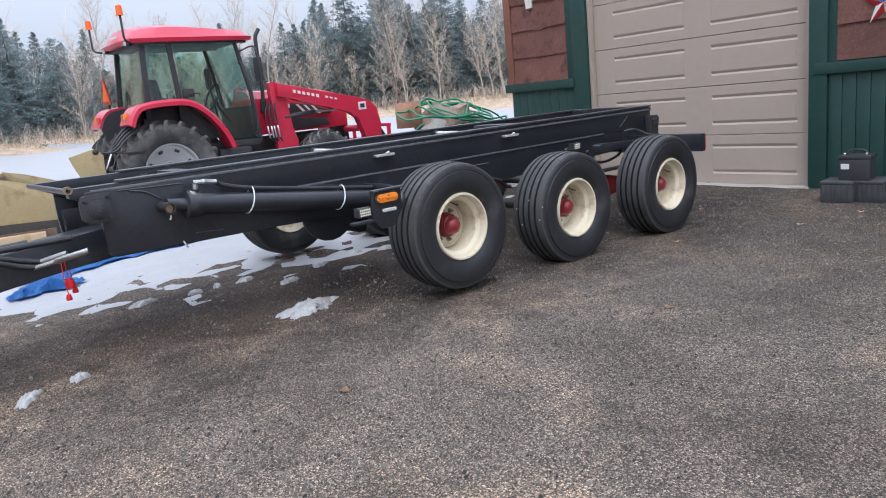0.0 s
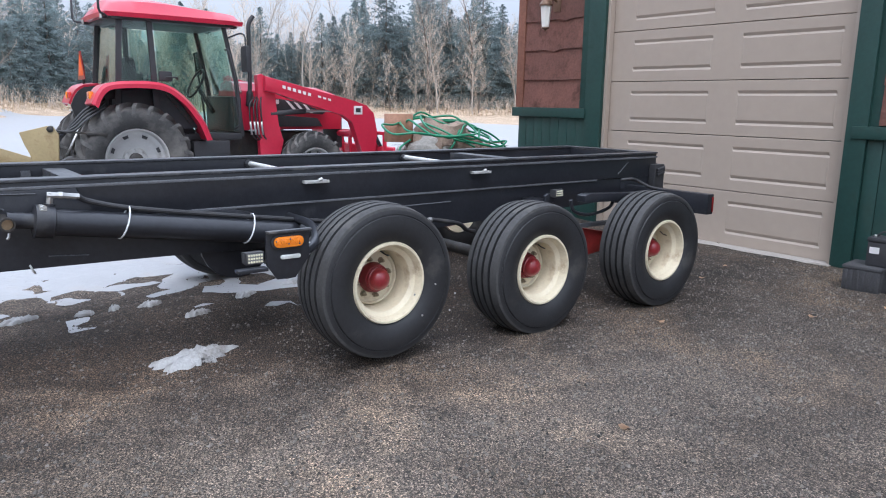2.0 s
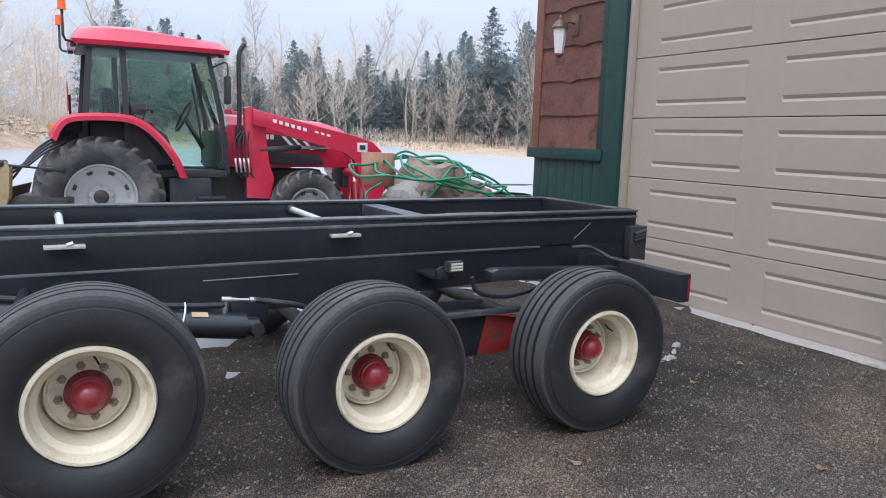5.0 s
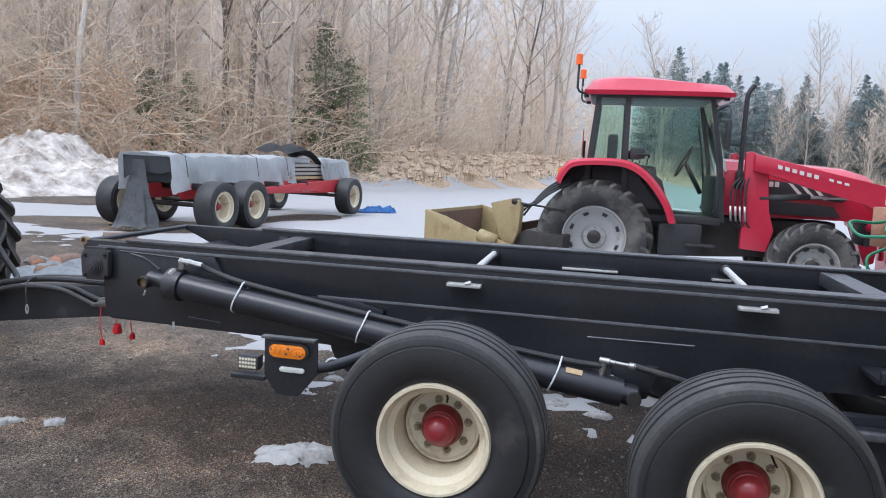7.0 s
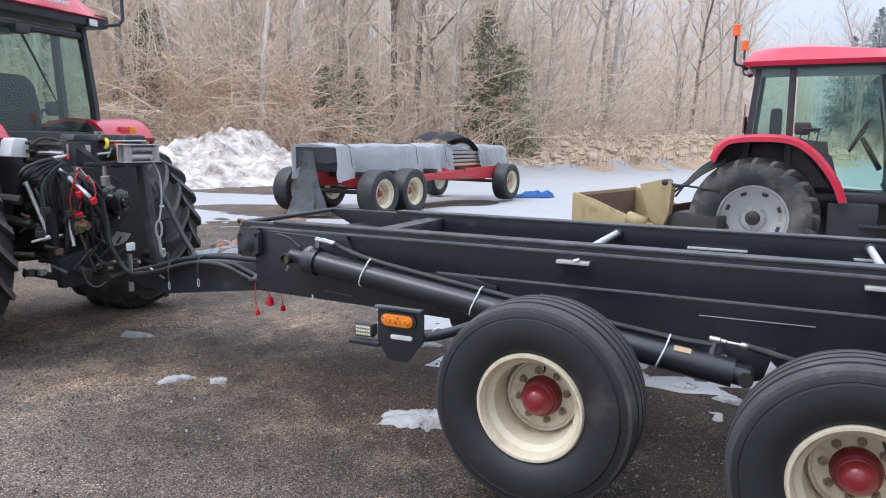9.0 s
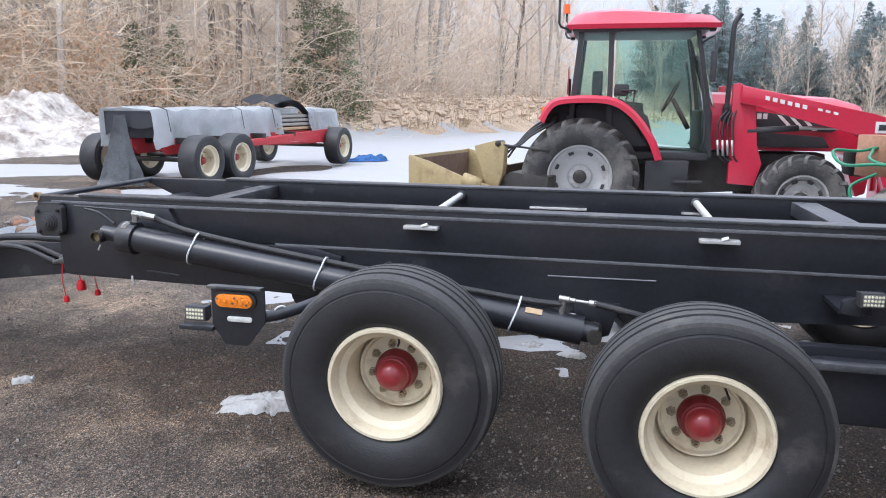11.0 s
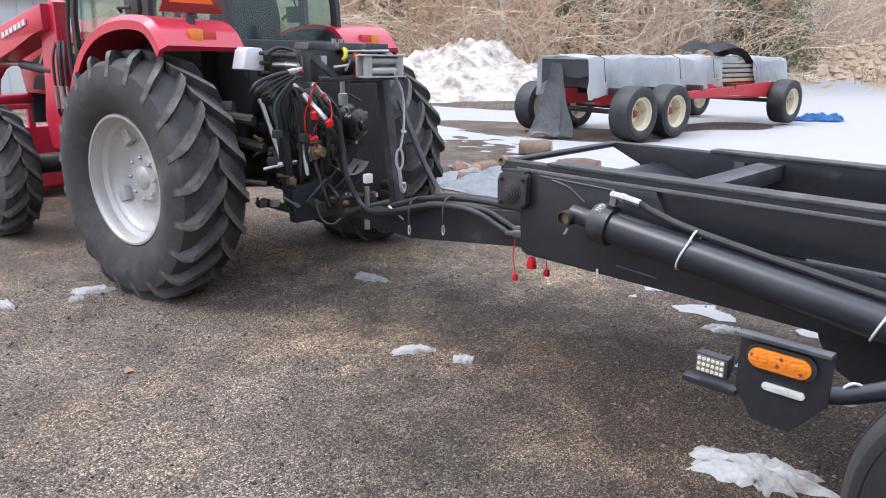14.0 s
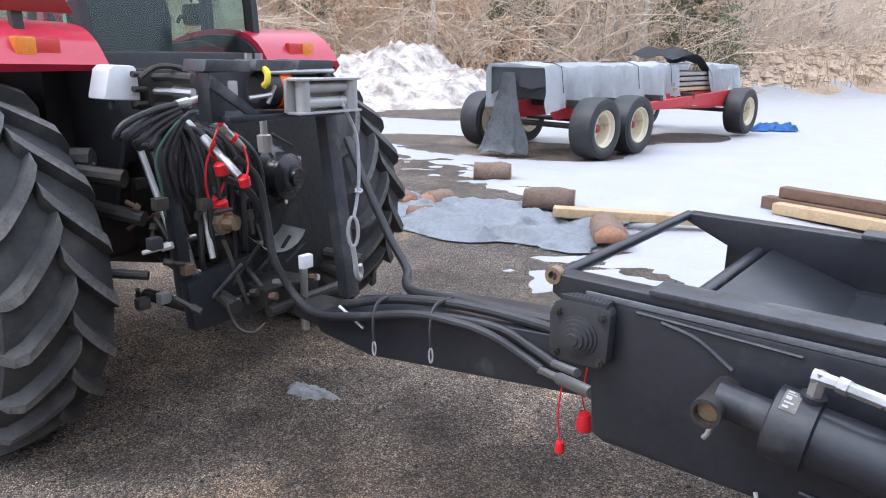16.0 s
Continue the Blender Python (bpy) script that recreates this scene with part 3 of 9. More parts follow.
def snow_depth(x, y):
    """Snow over the yard past the trailer, thin and torn at its near edge."""
    line = np.interp(x, [-14, -9, -7.5, -5.6, -4.8, -4.2, -3.4, -2.6, -2.1, -1.7, -1.2, -0.5, 0.0, 0.35, 0.8, 1.4, 3.0, 5.0, 9], [4.4, 5.4, 6.4, 5.3, 4.9, 4.3, 3.7, 3.2, 2.3, 2.1, 2.2, 2.15, 1.85, 1.75, 2.0, 2.7, 3.2, 3.4, 3.4])
    f = (y - float(line)) * 0.5 + 0.2 * fbm(x * 0.9, y * 0.9) + 0.7 * fbm(x * 3.0, y * 4.2)
    f = min(f, 1.0 + 0.3 * fbm(x * 0.5, y * 0.5 + 9))
    for a, b, p, q in BARE_SPOTS:
        f -= 2.2 * math.exp(-((x - a) / p) ** 2 - ((y - b) / q) ** 2)
    if y > 13 or x < -12:
        f -= 0.9 * smooth_step(0.0, 0.7, fbm(x * 0.12 + 3, y * 0.16)) * smooth_step(13, 20, math.hypot(x, y))
    past, th = yard_edge(x, y)
    if past > 0 and th > 12:
        f = fbm(x * 0.35, y * 0.35) * 1.7 - 0.22 - past * 0.015
    return min(max(f, -0.6), 0.8) * 0.05


def snow_height(x, y):
    return ground_z(x, y) + snow_depth(x, y) + 0.006 * fbm(x * 5, y * 5) - 0.004


def snow_seen(quad):
    return any(z > ground_z(x, y) - 0.012 for x, y, z in quad) and yard_edge(quad[0][0], quad[0][1])[0] < (3 if quad[0][0] > -4 else 14) and quad[0][0] < 30


tagged(sheet("snow_cover", spread(-10, 5, 0.11, -46, 60, 1.09), spread(1.2, 10, 0.11, 1.1, 75, 1.08), snow_height, SNOW, snow_seen),
       "thin melting snow cover over the yard", "snow", kind="stuff")


def snow_patch(x, y, rx, ry, seed, turn=0.0, thick=0.03):
    bm = B()
    n, rings = 40, 7
    top = bm.verts.new((0, 0, thick))
    prev = None
    for k in range(1, rings + 1):
        ring = []
        for i in range(n):
            a = 2 * math.pi * i / n
            e = 1 + 0.45 * fbm(math.cos(a) * 1.5 + seed, math.sin(a) * 1.5, seed) + 0.4 * fbm(math.cos(a) * 5 + seed, math.sin(a) * 5)
            t = k / rings
            z = thick * (1 - t ** 3) + 0.75 * thick * fbm(math.cos(a) * t * 5 + seed, math.sin(a) * t * 5) - (0.02 if k == rings else 0)
            ring.append(bm.verts.new((rx * t * e * math.cos(a), ry * t * e * math.sin(a), z)))
        for i in range(n):
            if prev is None:
                bm.faces.new((top, ring[i], ring[(i + 1) % n]))
            else:
                bm.faces.new((prev[i], ring[i], ring[(i + 1) % n], prev[(i + 1) % n]))
        prev = ring
    return solid("snow_patch", bm, SNOW_GRIT, "small melting patch of snow on gravel", "snow patch", "snow patches", m=pose(x, y, ground_z(x, y) + 0.004, 0, 0, turn))


for x, y, rx, ry, turn in ((-0.8, 0.56, 0.23, 0.11, 20), (-2.425, 0.48, 0.095, 0.045, 55), (-2.165, 0.56, 0.06, 0.04, 30), (-0.5, 1.35, 0.09, 0.03, 20),
                           (0.33, 1.74, 0.12, 0.05, 10), (0.6, 1.63, 0.08, 0.03, 0), (-0.07, 1.62, 0.09, 0.045, 30), (-1.08, 1.72, 0.06, 0.03, 10), (-0.9, 1.75, 0.05, 0.03, 50), (-0.68, 1.72, 0.08, 0.035, 20), (-1.42, 1.8, 0.11, 0.035, 15),
                           (-4.7, -0.7, 0.1, 0.035, 20), (-4.5, -0.36, 0.05, 0.02, 70), (-4.62, -0.22, 0.12, 0.045, 60), (-3.55, 1.15, 0.13, 0.06, 10),
                           (3.57, 0.82, 0.08, 0.03, 60), (3.53, 0.62, 0.06, 0.025, 10), (3.83, 0.84, 0.035, 0.018, 0), (3.68, 0.72, 0.03, 0.015, 40)):
    snow_patch(x, y, rx, ry, x * 7.3 + y, turn, 0.022 if rx < 0.2 else 0.035)


def snow_pile():
    bm = B()
    n, rings = 120, 44
    def h(x, y):
        r = math.hypot(x, y * 0.9) * (1 + 0.2 * fbm(x * 0.3 + 4, y * 0.3))
        return 1.75 * max(0, 1 - r / 4.2) ** 0.95 + (0.36 * fbm(x * 0.9, y * 0.9) + 0.16 * fbm(x * 3, y * 3) + 0.07 * fbm(x * 8, y * 8)) * smooth_step(4.4, 3.0, r) - 0.06
    prev = [bm.verts.new((0, 0, h(0, 0)))]
    for k in range(1, rings + 1):
        r = 5.0 * k / rings
        ring = [bm.verts.new((r * math.cos(2 * math.pi * i / n), r * math.sin(2 * math.pi * i / n), h(r * math.cos(2 * math.pi * i / n), r * math.sin(2 * math.pi * i / n)))) for i in range(n)]
        for i in range(n):
            if k == 1:
                bm.faces.new((prev[0], ring[i], ring[(i + 1) % n]))
            else:
                bm.faces.new((prev[i], ring[i], ring[(i + 1) % n], prev[(i + 1) % n]))
        prev = ring
    return solid("snow_mound", bm, SNOW_DIRTY, "high ploughed pile of dirty old snow", "snow mound", m=pose(-16.3, 16.0, -0.02))


snow_pile()

# ---- garage ----
WX = 4.85                      # outer face of the front wall
DY0, DY1 = -0.14, 2.66         # door opening
BASE = -0.13


def structure(name, bm, material, label, category):
    return tagged(finish(name, bm, material), label, category, kind="structure")


bm = B()
box(bm, WX, WX + 0.16, DY1, 4.08, BASE - 0.3, 3.7)
box(bm, WX, WX + 0.16, -6.0, DY0, BASE - 0.3, 3.7)
box(bm, WX, WX + 0.16, DY0, DY1, 3.26, 3.7)
wall_front = structure("wall_front", bm, GREEN_PAINT, "green-painted front wall of the garage", "wall")
bm = B()
box(bm, WX + 0.16, 12.5, 3.92, 4.08, BASE - 0.3, 3.7)
structure("wall_north", bm, GREEN_PAINT, "plain green side wall of the garage", "wall")
bm = B()
box(bm, WX + 0.16, 12.5, -6.0, -5.84, BASE - 0.3, 3.7)
structure("wall_south", bm, GREEN_PAINT, "plain green side wall of the garage", "wall")
bm = B()
box(bm, 12.34, 12.5, -5.84, 3.92, BASE - 0.3, 3.7)
structure("wall_east", bm, GREEN_PAINT, "plain green back wall of the garage", "wall")
bm = B()
box(bm, WX + 0.1, 12.4, -5.9, 4.0, BASE - 0.3, BASE + 0.02)
structure("floor", bm, CONCRETE, "concrete slab floor of the garage", "floor")
bm = B()
plate(bm, [(-6.4, 3.62), (-0.96, 6.2), (4.5, 3.62), (4.5, 3.78), (-0.96, 6.36), (-6.4, 3.78)], WX - 0.4, 12.9, "x")
structure("roof", bm, ROOFING, "dark shingle gable roof of the garage", "roof")
bm = B()
box(bm, WX + 0.02, 12.3, -5.84, 3.92, 3.64, 3.7)
structure("ceiling", bm, WHITE_PLASTIC, "plain white ceiling of the garage", "ceiling")


def board_run(y0, y1, z0, z1, seed, parent):
    """Live-edge cedar boards, each lapping the one below with a wavy lower edge."""
    rb = random.Random(seed)
    z = z0
    while z < z1 - 0.02:
        h = rb.uniform(0.345, 0.39)
        top = min(z + h + 0.03, z1)
        bm = B()
        n = 22
        k1, k2 = rb.uniform(-20, 20), rb.uniform(0, 1)
        low, knot = [], rb.uniform(y0 + 0.2, y1 - 0.2)
        for i in range(n + 1):
            y = y0 + (y1 - y0) * i / n
            w = 0.014 * noise.noise((y * 2.3 + k1, k1, 0)) + 0.006 * noise.noise((y * 9 + k1, 0, k1)) - (0.028 * math.exp(-((y - knot) / 0.07) ** 2) if k2 > 0.4 else 0)
            low.append((y, max(z - 0.012 + w, z0)))
        poly = low + [(y1, top), (y0, top)]
        lift = 0.004
        a = [bm.verts.new((WX - 0.026 if q < z + 0.06 else WX - lift, p, q)) for p, q in poly]
        b = [bm.verts.new((WX - 0.002, p, q)) for p, q in poly]
        m = len(poly)
        bm.faces.new(a)
        for i in range(m):
            bm.faces.new((a[i], b[i], b[(i + 1) % m], a[(i + 1) % m]))
        bmesh.ops.recalc_face_normals(bm, faces=bm.faces)
        part("siding_board", bm, CEDAR, parent)
        z += h


board_run(3.0, 3.985, 1.272, 3.62, 3, wall_front)
board_run(-5.9, -0.40, 1.175, 3.62, 8, wall_front)
for y0, y1, zt in ((2.905, 4.07, 1.168), (-5.95, -0.322, 1.066)):
    n = int((y1 - y0) / 0.13)
    for i in range(n):
        bm = B()
        a, b = y0 + (y1 - y0) * i / n, y0 + (y1 - y0) * (i + 1) / n
        box(bm, WX - 0.014, WX - 0.002, a + 0.003, b - 0.003, BASE - 0.2, zt, 0.003)
        part("wainscot_board", bm, GREEN_PAINT, wall_front)


def trim(x0, x1, y0, y1, z0, z1, material, label, bev=0.004):
    bm = B()
    box(bm, x0, x1, y0, y1, z0, z1, bev)
    return structure("trim", bm, material, label, "trim")


trim(WX - 0.045, WX - 0.001, DY1, 2.9, BASE - 0.2, 3.3, GREEN_PAINT, "dark green door post beside the garage door")
trim(WX - 0.03, WX - 0.002, 2.9, 3.0, 1.274, 3.6, GREEN_PAINT, "dark green board edging the siding")
trim(WX - 0.045, WX - 0.001, -0.318, DY0, BASE - 0.2, 3.3, GREEN_PAINT, "dark green door post beside the garage door")
trim(WX - 0.06, WX - 0.0465, 2.885, 4.155, 1.155, 1.27, GREEN_PAINT, "dark green ledge board over the wainscot")
trim(WX - 0.06, WX - 0.002, -5.95, -0.2, 1.055, 1.165, GREEN_PAINT, "dark green ledge board over the wainscot")
trim(WX - 0.035, WX - 0.0015, 3.99, 4.115, 1.272, 3.62, CEDAR_TRIM, "brown stained corner board of the garage")
trim(WX - 0.05, WX - 0.001, DY0 - 0.2, DY1 + 0.12, 3.302, 3.5, GREEN_PAINT, "dark green head board over the garage door")
trim(WX + 0.001, WX + 0.075, DY1 - 0.045, DY1 - 0.001, BASE, 3.26, DOOR_PAINT, "beige stop moulding of the garage door")
trim(WX + 0.001, WX + 0.075, DY0 + 0.001, DY0 + 0.045, BASE, 3.26, DOOR_PAINT, "beige stop moulding of the garage door")
bm = B()
box(bm, WX - 0.1, WX + 0.2, DY0 - 0.02, DY1 + 0.05, BASE - 0.2, BASE + 0.035, 0.01)
structure("threshold", bm, CONCRETE, "worn concrete threshold under the garage door", "threshold")

garage_door = tagged(new("door_1"), "closed beige sectional garage door with pressed panels", "garage door", kind="structure")
SEC = 0.56
PANELS = ((0.02, 1.0), (1.325, 2.325))
GROOVE = 0.052
for k in range(6):
    bm = B()
    z0, z1 = BASE + 0.035 + k * SEC, BASE + 0.035 + (k + 1) * SEC - 0.006
    box(bm, WX + 0.098, WX + 0.12, DY0 + 0.004, DY1 - 0.004, z0, z1)
    za, zb = z0 + 0.11, z1 - 0.1
    # pressed face: a shallow groove runs round each panel
    ys, zs = [DY0 + 0.004], [z0, z0 + 0.004, za, za + GROOVE * 0.42, za + GROOVE, zb - GROOVE, zb - GROOVE * 0.58, zb, z1 - 0.004, z1]
    for a, b in PANELS:
        ys += [a, a + 0.012, a + 0.026, b - 0.026, b - 0.012, b]
    ys.append(DY1 - 0.004)

    def sunk(y, z):
        if z in (z0, z1):
            return 0.004
        for a, b in PANELS:
            if a < y < b and za < z < zb:
                if z < za + GROOVE * 0.9 or z > zb - GROOVE * 0.9:
                    return 0.013
                if y < a + 0.02 or y > b - 0.02:
                    return 0.002
        return 0.0

    grid = [[bm.verts.new((WX + 0.08 + sunk(y, z), y, z)) for z in zs] for y in ys]
    for c0, c1 in zip(grid, grid[1:]):
        for i in range(len(zs) - 1):
            bm.faces.new((c0[i], c0[i + 1], c1[i + 1], c1[i]))
    finish("door_panel", bm, DOOR_PAINT, garage_door, smooth=False)

# wall lantern
lantern = thing("wall_lantern", pose(WX - 0.03, 3.45, 2.53) @ Matrix.Scale(1.22, 4), "bronze carriage lantern with frosted glass on the wall", "wall lamp")
bm = B()
box(bm, 0.0, 0.02, -0.05, 0.05, -0.08, 0.1, 0.006)
part("backplate", bm, LANTERN, lantern)
bm = B()
tube(bm, curve([(0, 0, 0.02), (-0.06, 0, 0.03), (-0.11, 0, 0.0), (-0.14, 0, -0.02)]), 0.01, 8)
part("arm", bm, LANTERN, lantern)
bm = B()
Z = Matrix.Translation((-0.15, 0.0, 0)) @ pose(0, 0, 0, 0, -90, 0)
lathe(bm, [(-0.245, 0.036), (-0.03, 0.058)], 6, Z)
part("glass", bm, FROST, lantern)
bm = B()
lathe(bm, [(-0.275, 0.008), (-0.26, 0.02), (-0.25, 0.042), (-0.238, 0.042), (-0.238, 0.0)], 12, Z)
part("foot", bm, LANTERN, lantern)
bm = B()
lathe(bm, [(-0.035, 0.0), (-0.035, 0.068), (-0.02, 0.07), (0.03, 0.036), (0.045, 0.014), (0.06, 0.016), (0.08, 0.002)], 16, Z)
part("cap", bm, LANTERN, lantern)

# barn star
star = thing("barn_star", pose(WX - 0.03, -0.82, 1.665), "metal barn star painted in blue, white and red", "wall decoration")
for i in range(5):
    for side in (0, 1):
        a0 = math.radians(90 + 72 * i)
        a1 = a0 + math.radians(36 if side else -36)
        p = [(0, 0), (0.21 * math.cos(a0), 0.21 * math.sin(a0)), (0.085 * math.cos(a1), 0.085 * math.sin(a1))]
        bm = B()
        top = bm.verts.new((-0.04, 0, 0))
        q1, q2 = bm.verts.new((0, p[1][0], p[1][1])), bm.verts.new((0, p[2][0], p[2][1]))
        c = bm.verts.new((0.0, 0, 0))
        for f in ((top, q1, q2), (top, c, q1), (top, q2, c), (c, q2, q1)):
            bm.faces.new(f)
        bmesh.ops.recalc_face_normals(bm, faces=bm.faces)
        part("facet", bm, [FLAG_BLUE, FLAG_BLUE, FLAG_BLUE, FLAG_WHITE, FLAG_RED, FLAG_WHITE, FLAG_RED, FLAG_WHITE, FLAG_RED, FLAG_BLUE][2 * i + side], star)

# battery on blocks
GB = ground_z(4.25, -0.8)
for k, (x, y, turn) in enumerate(((4.16, -0.72, 6), (4.24, -0.975, -3))):
    blk = thing("crate_block", pose(x, y, GB - 0.005, 0, 0, turn), "dark plastic crate block standing on the gravel", "block", "blocks under the battery")
    bm = B()
    box(bm, -0.15, 0.15, -0.135, 0.135, 0, 0.2, 0.008)
    part("body", bm, BLOCK_GREY, blk)
    for j in range(6):
        bm = B()
        y = -0.12 + j * 0.044
        box(bm, -0.158, -0.148, y, y + 0.02, 0.02, 0.17, 0.003)
        part("rib", bm, BLOCK_GREY, blk)
    bm = B()
    box(bm, -0.157, 0.157, -0.142, 0.142, 0.178, 0.202, 0.005)
    part("rim", bm, BLOCK_GREY, blk)
bat = thing("battery", pose(4.2, -0.84, GB + 0.2, 0, 0, 4), "black vehicle battery with carrying handle on blocks", "battery")
bm = B()
box(bm, -0.09, 0.09, -0.13, 0.13, 0, 0.19, 0.008)
part("case", bm, TRACTOR_BLACK, bat)
bm = B()
box(bm, -0.095, 0.095, -0.135, 0.135, 0.191, 0.225, 0.008)
part("lid", bm, TRACTOR_BLACK, bat)
bm = B()
box(bm, -0.0935, -0.0905, 0.04, 0.11, 0.1, 0.15)
part("sticker", bm, FLAG_WHITE, bat, "pale label sticker")
bm = B()
tube(bm, curve([(0.0, -0.1, 0.22), (0.0, -0.05, 0.265), (0.0, 0.05, 0.265), (0.0, 0.1, 0.22)]), 0.008, 8)
part("handle", bm, TRACTOR_BLACK, bat)
for y in (-0.09, 0.09):
    bm = B()
    tube(bm, [(-0.05, y, 0.22), (-0.05, y, 0.245)], 0.01, 10)
    part("terminal", bm, STEEL, bat)

# ---- wheels ----
def ribbed_tyre(r, w, bead, grooves=4):
    """Profile of an implement tyre with running grooves round the tread."""
    prof = []
    hw = w / 2
    side = [(hw * 0.72, bead), (hw * 0.9, bead + (r - bead) * 0.14), (hw * 1.0, bead + (r - bead) * 0.4), (hw * 0.99, bead + (r - bead) * 0.6),
            (hw * 0.965, bead + (r - bead) * 0.71), (hw * 0.925, bead + (r - bead) * 0.722), (hw * 0.915, bead + (r - bead) * 0.74), (hw * 0.93, bead + (r - bead) * 0.755), (hw * 0.9, bead + (r - bead) * 0.86)]
    tread = []
    n = 61
    for i in range(n):
        u = 1 - 2 * i / (n - 1)
        a = hw * 0.86 * u
        crown = r - (r - bead) * 0.075 * abs(u) ** 2.6
        ph = (u + 1) / 2 * (grooves + 1)
        near = abs(ph - round(ph))
        cut = 0.02 if near < 0.11 and 0 < round(ph) < grooves + 1 else 0.0
        tread.append((a, crown - cut))
    prof = side + tread + [(-a, q) for a, q in side[::-1]]
    return prof


AX = pose(0, 0, 0, 0, 0, -90)      # turned about x, laid along y


def wagon_wheel(parent, x, y, z, r=0.405, w=0.3, rim=0.197, outward=-1, tag="wheel", caps=True, spin=0.0, seg=96, grooves=4):
    """A deep-dished cream wheel with a ribbed tyre. outward -1: the dish opens towards -y."""
    bm = B()
    s = w / 2 * 0.78
    prof = [(s + 0.004, rim + 0.018), (s + 0.016, rim + 0.012), (s + 0.016, rim + 0.002), (s, rim - 0.006), (s - 0.03, rim - 0.012), (s - 0.05, rim - 0.034),
            (0.02, rim - 0.039), (-0.03, rim - 0.041), (-0.066, rim - 0.043), (-0.068, rim - 0.05), (-0.04, rim - 0.0505), (-0.034, rim - 0.054), (-0.036, rim - 0.06), (-0.05, rim - 0.066), (-0.054, 0.06), (-0.054, 0.0)]
    back = [(-0.08, 0.0), (-0.08, rim - 0.055), (-s * 0.7, rim - 0.045), (-s, rim - 0.006), (-s - 0.014, rim + 0.012), (-s - 0.004, rim + 0.018), (-s + 0.02, rim - 0.002), (s - 0.02, rim - 0.002)]
    lathe(bm, prof + back, 64, AX, closed=True)
    wheel = part(tag, bm, CREAM, parent)
    wheel.matrix_basis = pose(x, y, z, 0, 0, 0 if outward < 0 else 180) @ pose(0, 0, 0, 0, spin, 0)
    bm = B()
    lathe(bm, ribbed_tyre(r, w, rim + 0.006, grooves), seg, AX, closed=True)
    for f in bm.faces:
        c = f.calc_center_median()
        q = math.hypot(c.x, c.z)
        if abs(c.y) < w * 0.45 and q > rim + (r - rim) * 0.8:
            u = abs(c.y) / (w * 0.43)
            f.material_index = 1 if grooves and q > r - (r - rim) * 0.075 * u ** 2.6 - 0.009 else 0
    part("tyre", bm, [RUBBER, TREAD], wheel)
    if not caps:
        return wheel
    bm = B()
    lathe(bm, [(-0.05, 0.0), (-0.05, 0.08), (-0.036, 0.081), (-0.03, 0.077), (-0.004, 0.075), (0.004, 0.07), (0.006, 0.05), (0.006, 0.0)], 32, AX)
    hub = part("hub", bm, HUB_RED, wheel)
    bm = B()
    lathe(bm, [(0.0065, 0.0), (0.0065, 0.063), (0.018, 0.063), (0.022, 0.058), (0.042, 0.054), (0.058, 0.042), (0.068, 0.022), (0.071, 0.0)], 32, AX)
    part("hub_cap", bm, HUB_CAP, hub, "domed red grease cap")
    for k in range(8):
        a = 2 * math.pi * k / 8 + 0.2
        m = Matrix.Translation((0.1 * math.cos(a), 0.032, 0.1 * math.sin(a))) @ AX
        bm = B()
        lathe(bm, [(-0.03, 0.0), (-0.03, 0.017), (-0.014, 0.017), (-0.012, 0.0125), (0.004, 0.0115), (0.004, 0.006), (0.016, 0.006), (0.016, 0.0)], 6, m)
        part("lug_nut", bm, NUT, wheel)
    bm = B()
    tube(bm, [(0.02, -0.005, 0.145), (0.03, -0.03, 0.132), (0.034, -0.06, 0.128)], 0.004, 6)
    part("valve", bm, RUBBER, wheel)
    return wheel


# ---- the black trailer ----
TO = Vector((0, 1.1, 0))
trailer = thing("trailer_chassis", Matrix.Translation(TO), "black-painted three-axle trailer chassis with cream wheels, hitched to a tractor", "trailer")


def tp(name, bm, material, label=""):
    bmesh.ops.translate(bm, vec=-TO, verts=bm.verts)
    return part(name, bm, material, trailer, label)


HUBS = ((-0.002, 0.395, 0.025), (1.095, 0.327, 0.01), (2.262, 0.321, -0.015))
for k, (hx, hz, hy) in enumerate(HUBS):
    wagon_wheel(trailer, hx, hy - TO.y, hz, spin=17 * k)
    wagon_wheel(trailer, hx, 2.25 - TO.y, hz, outward=1, spin=40 * k)
    bm = B()
    tube(bm, [(hx, hy + 0.09, hz), (hx, 2.16, hz)], 0.04, 12)
    tp("axle", bm, DARK_IRON)

# upper rails: bent-over channel with a bright worn top edge
for y0, y1, s in ((0.62, 0.69, 1), (1.53, 1.6, -1)):
    bm = B()
    tip = [(-2.03, 0.87), (-2.03, 0.918), (3.14, 0.918), (3.14, 0.738), (-1.72, 0.738)] if s > 0 else [(-2.03, 0.895), (-2.03, 0.918), (3.14, 0.918), (3.14, 0.738), (-1.55, 0.738), (-1.75, 0.77)]
    plate(bm, tip, y0, y1, "y", 0.004)
    tp("rail", bm, BLACK)
    bm = B()
    box(bm, -1.78 if s > 0 else -1.5, 3.142, y0 - 0.012, y1 + 0.012, 0.919, 0.933, 0.004)
    tp("rail_cap", bm, BLACK_EDGE, "worn grey top edge of the rail")
    bm = B()
    yy = y0 - 0.02 if s > 0 else y1 + 0.012
    box(bm, -1.93 if s > 0 else -1.5, 3.13, yy, yy + 0.008, 0.885, 0.9, 0.003)
    tp("rail_lip", bm, BRIGHT_EDGE if s > 0 else BLACK_EDGE)
    bm = B()
    box(bm, -1.5, 3.13, y0 + (0.072 if s > 0 else -0.06), y1 + (0.06 if s > 0 else -0.072), 0.752, 0.763, 0.003)
    tp("rail_flange", bm, BLACK)
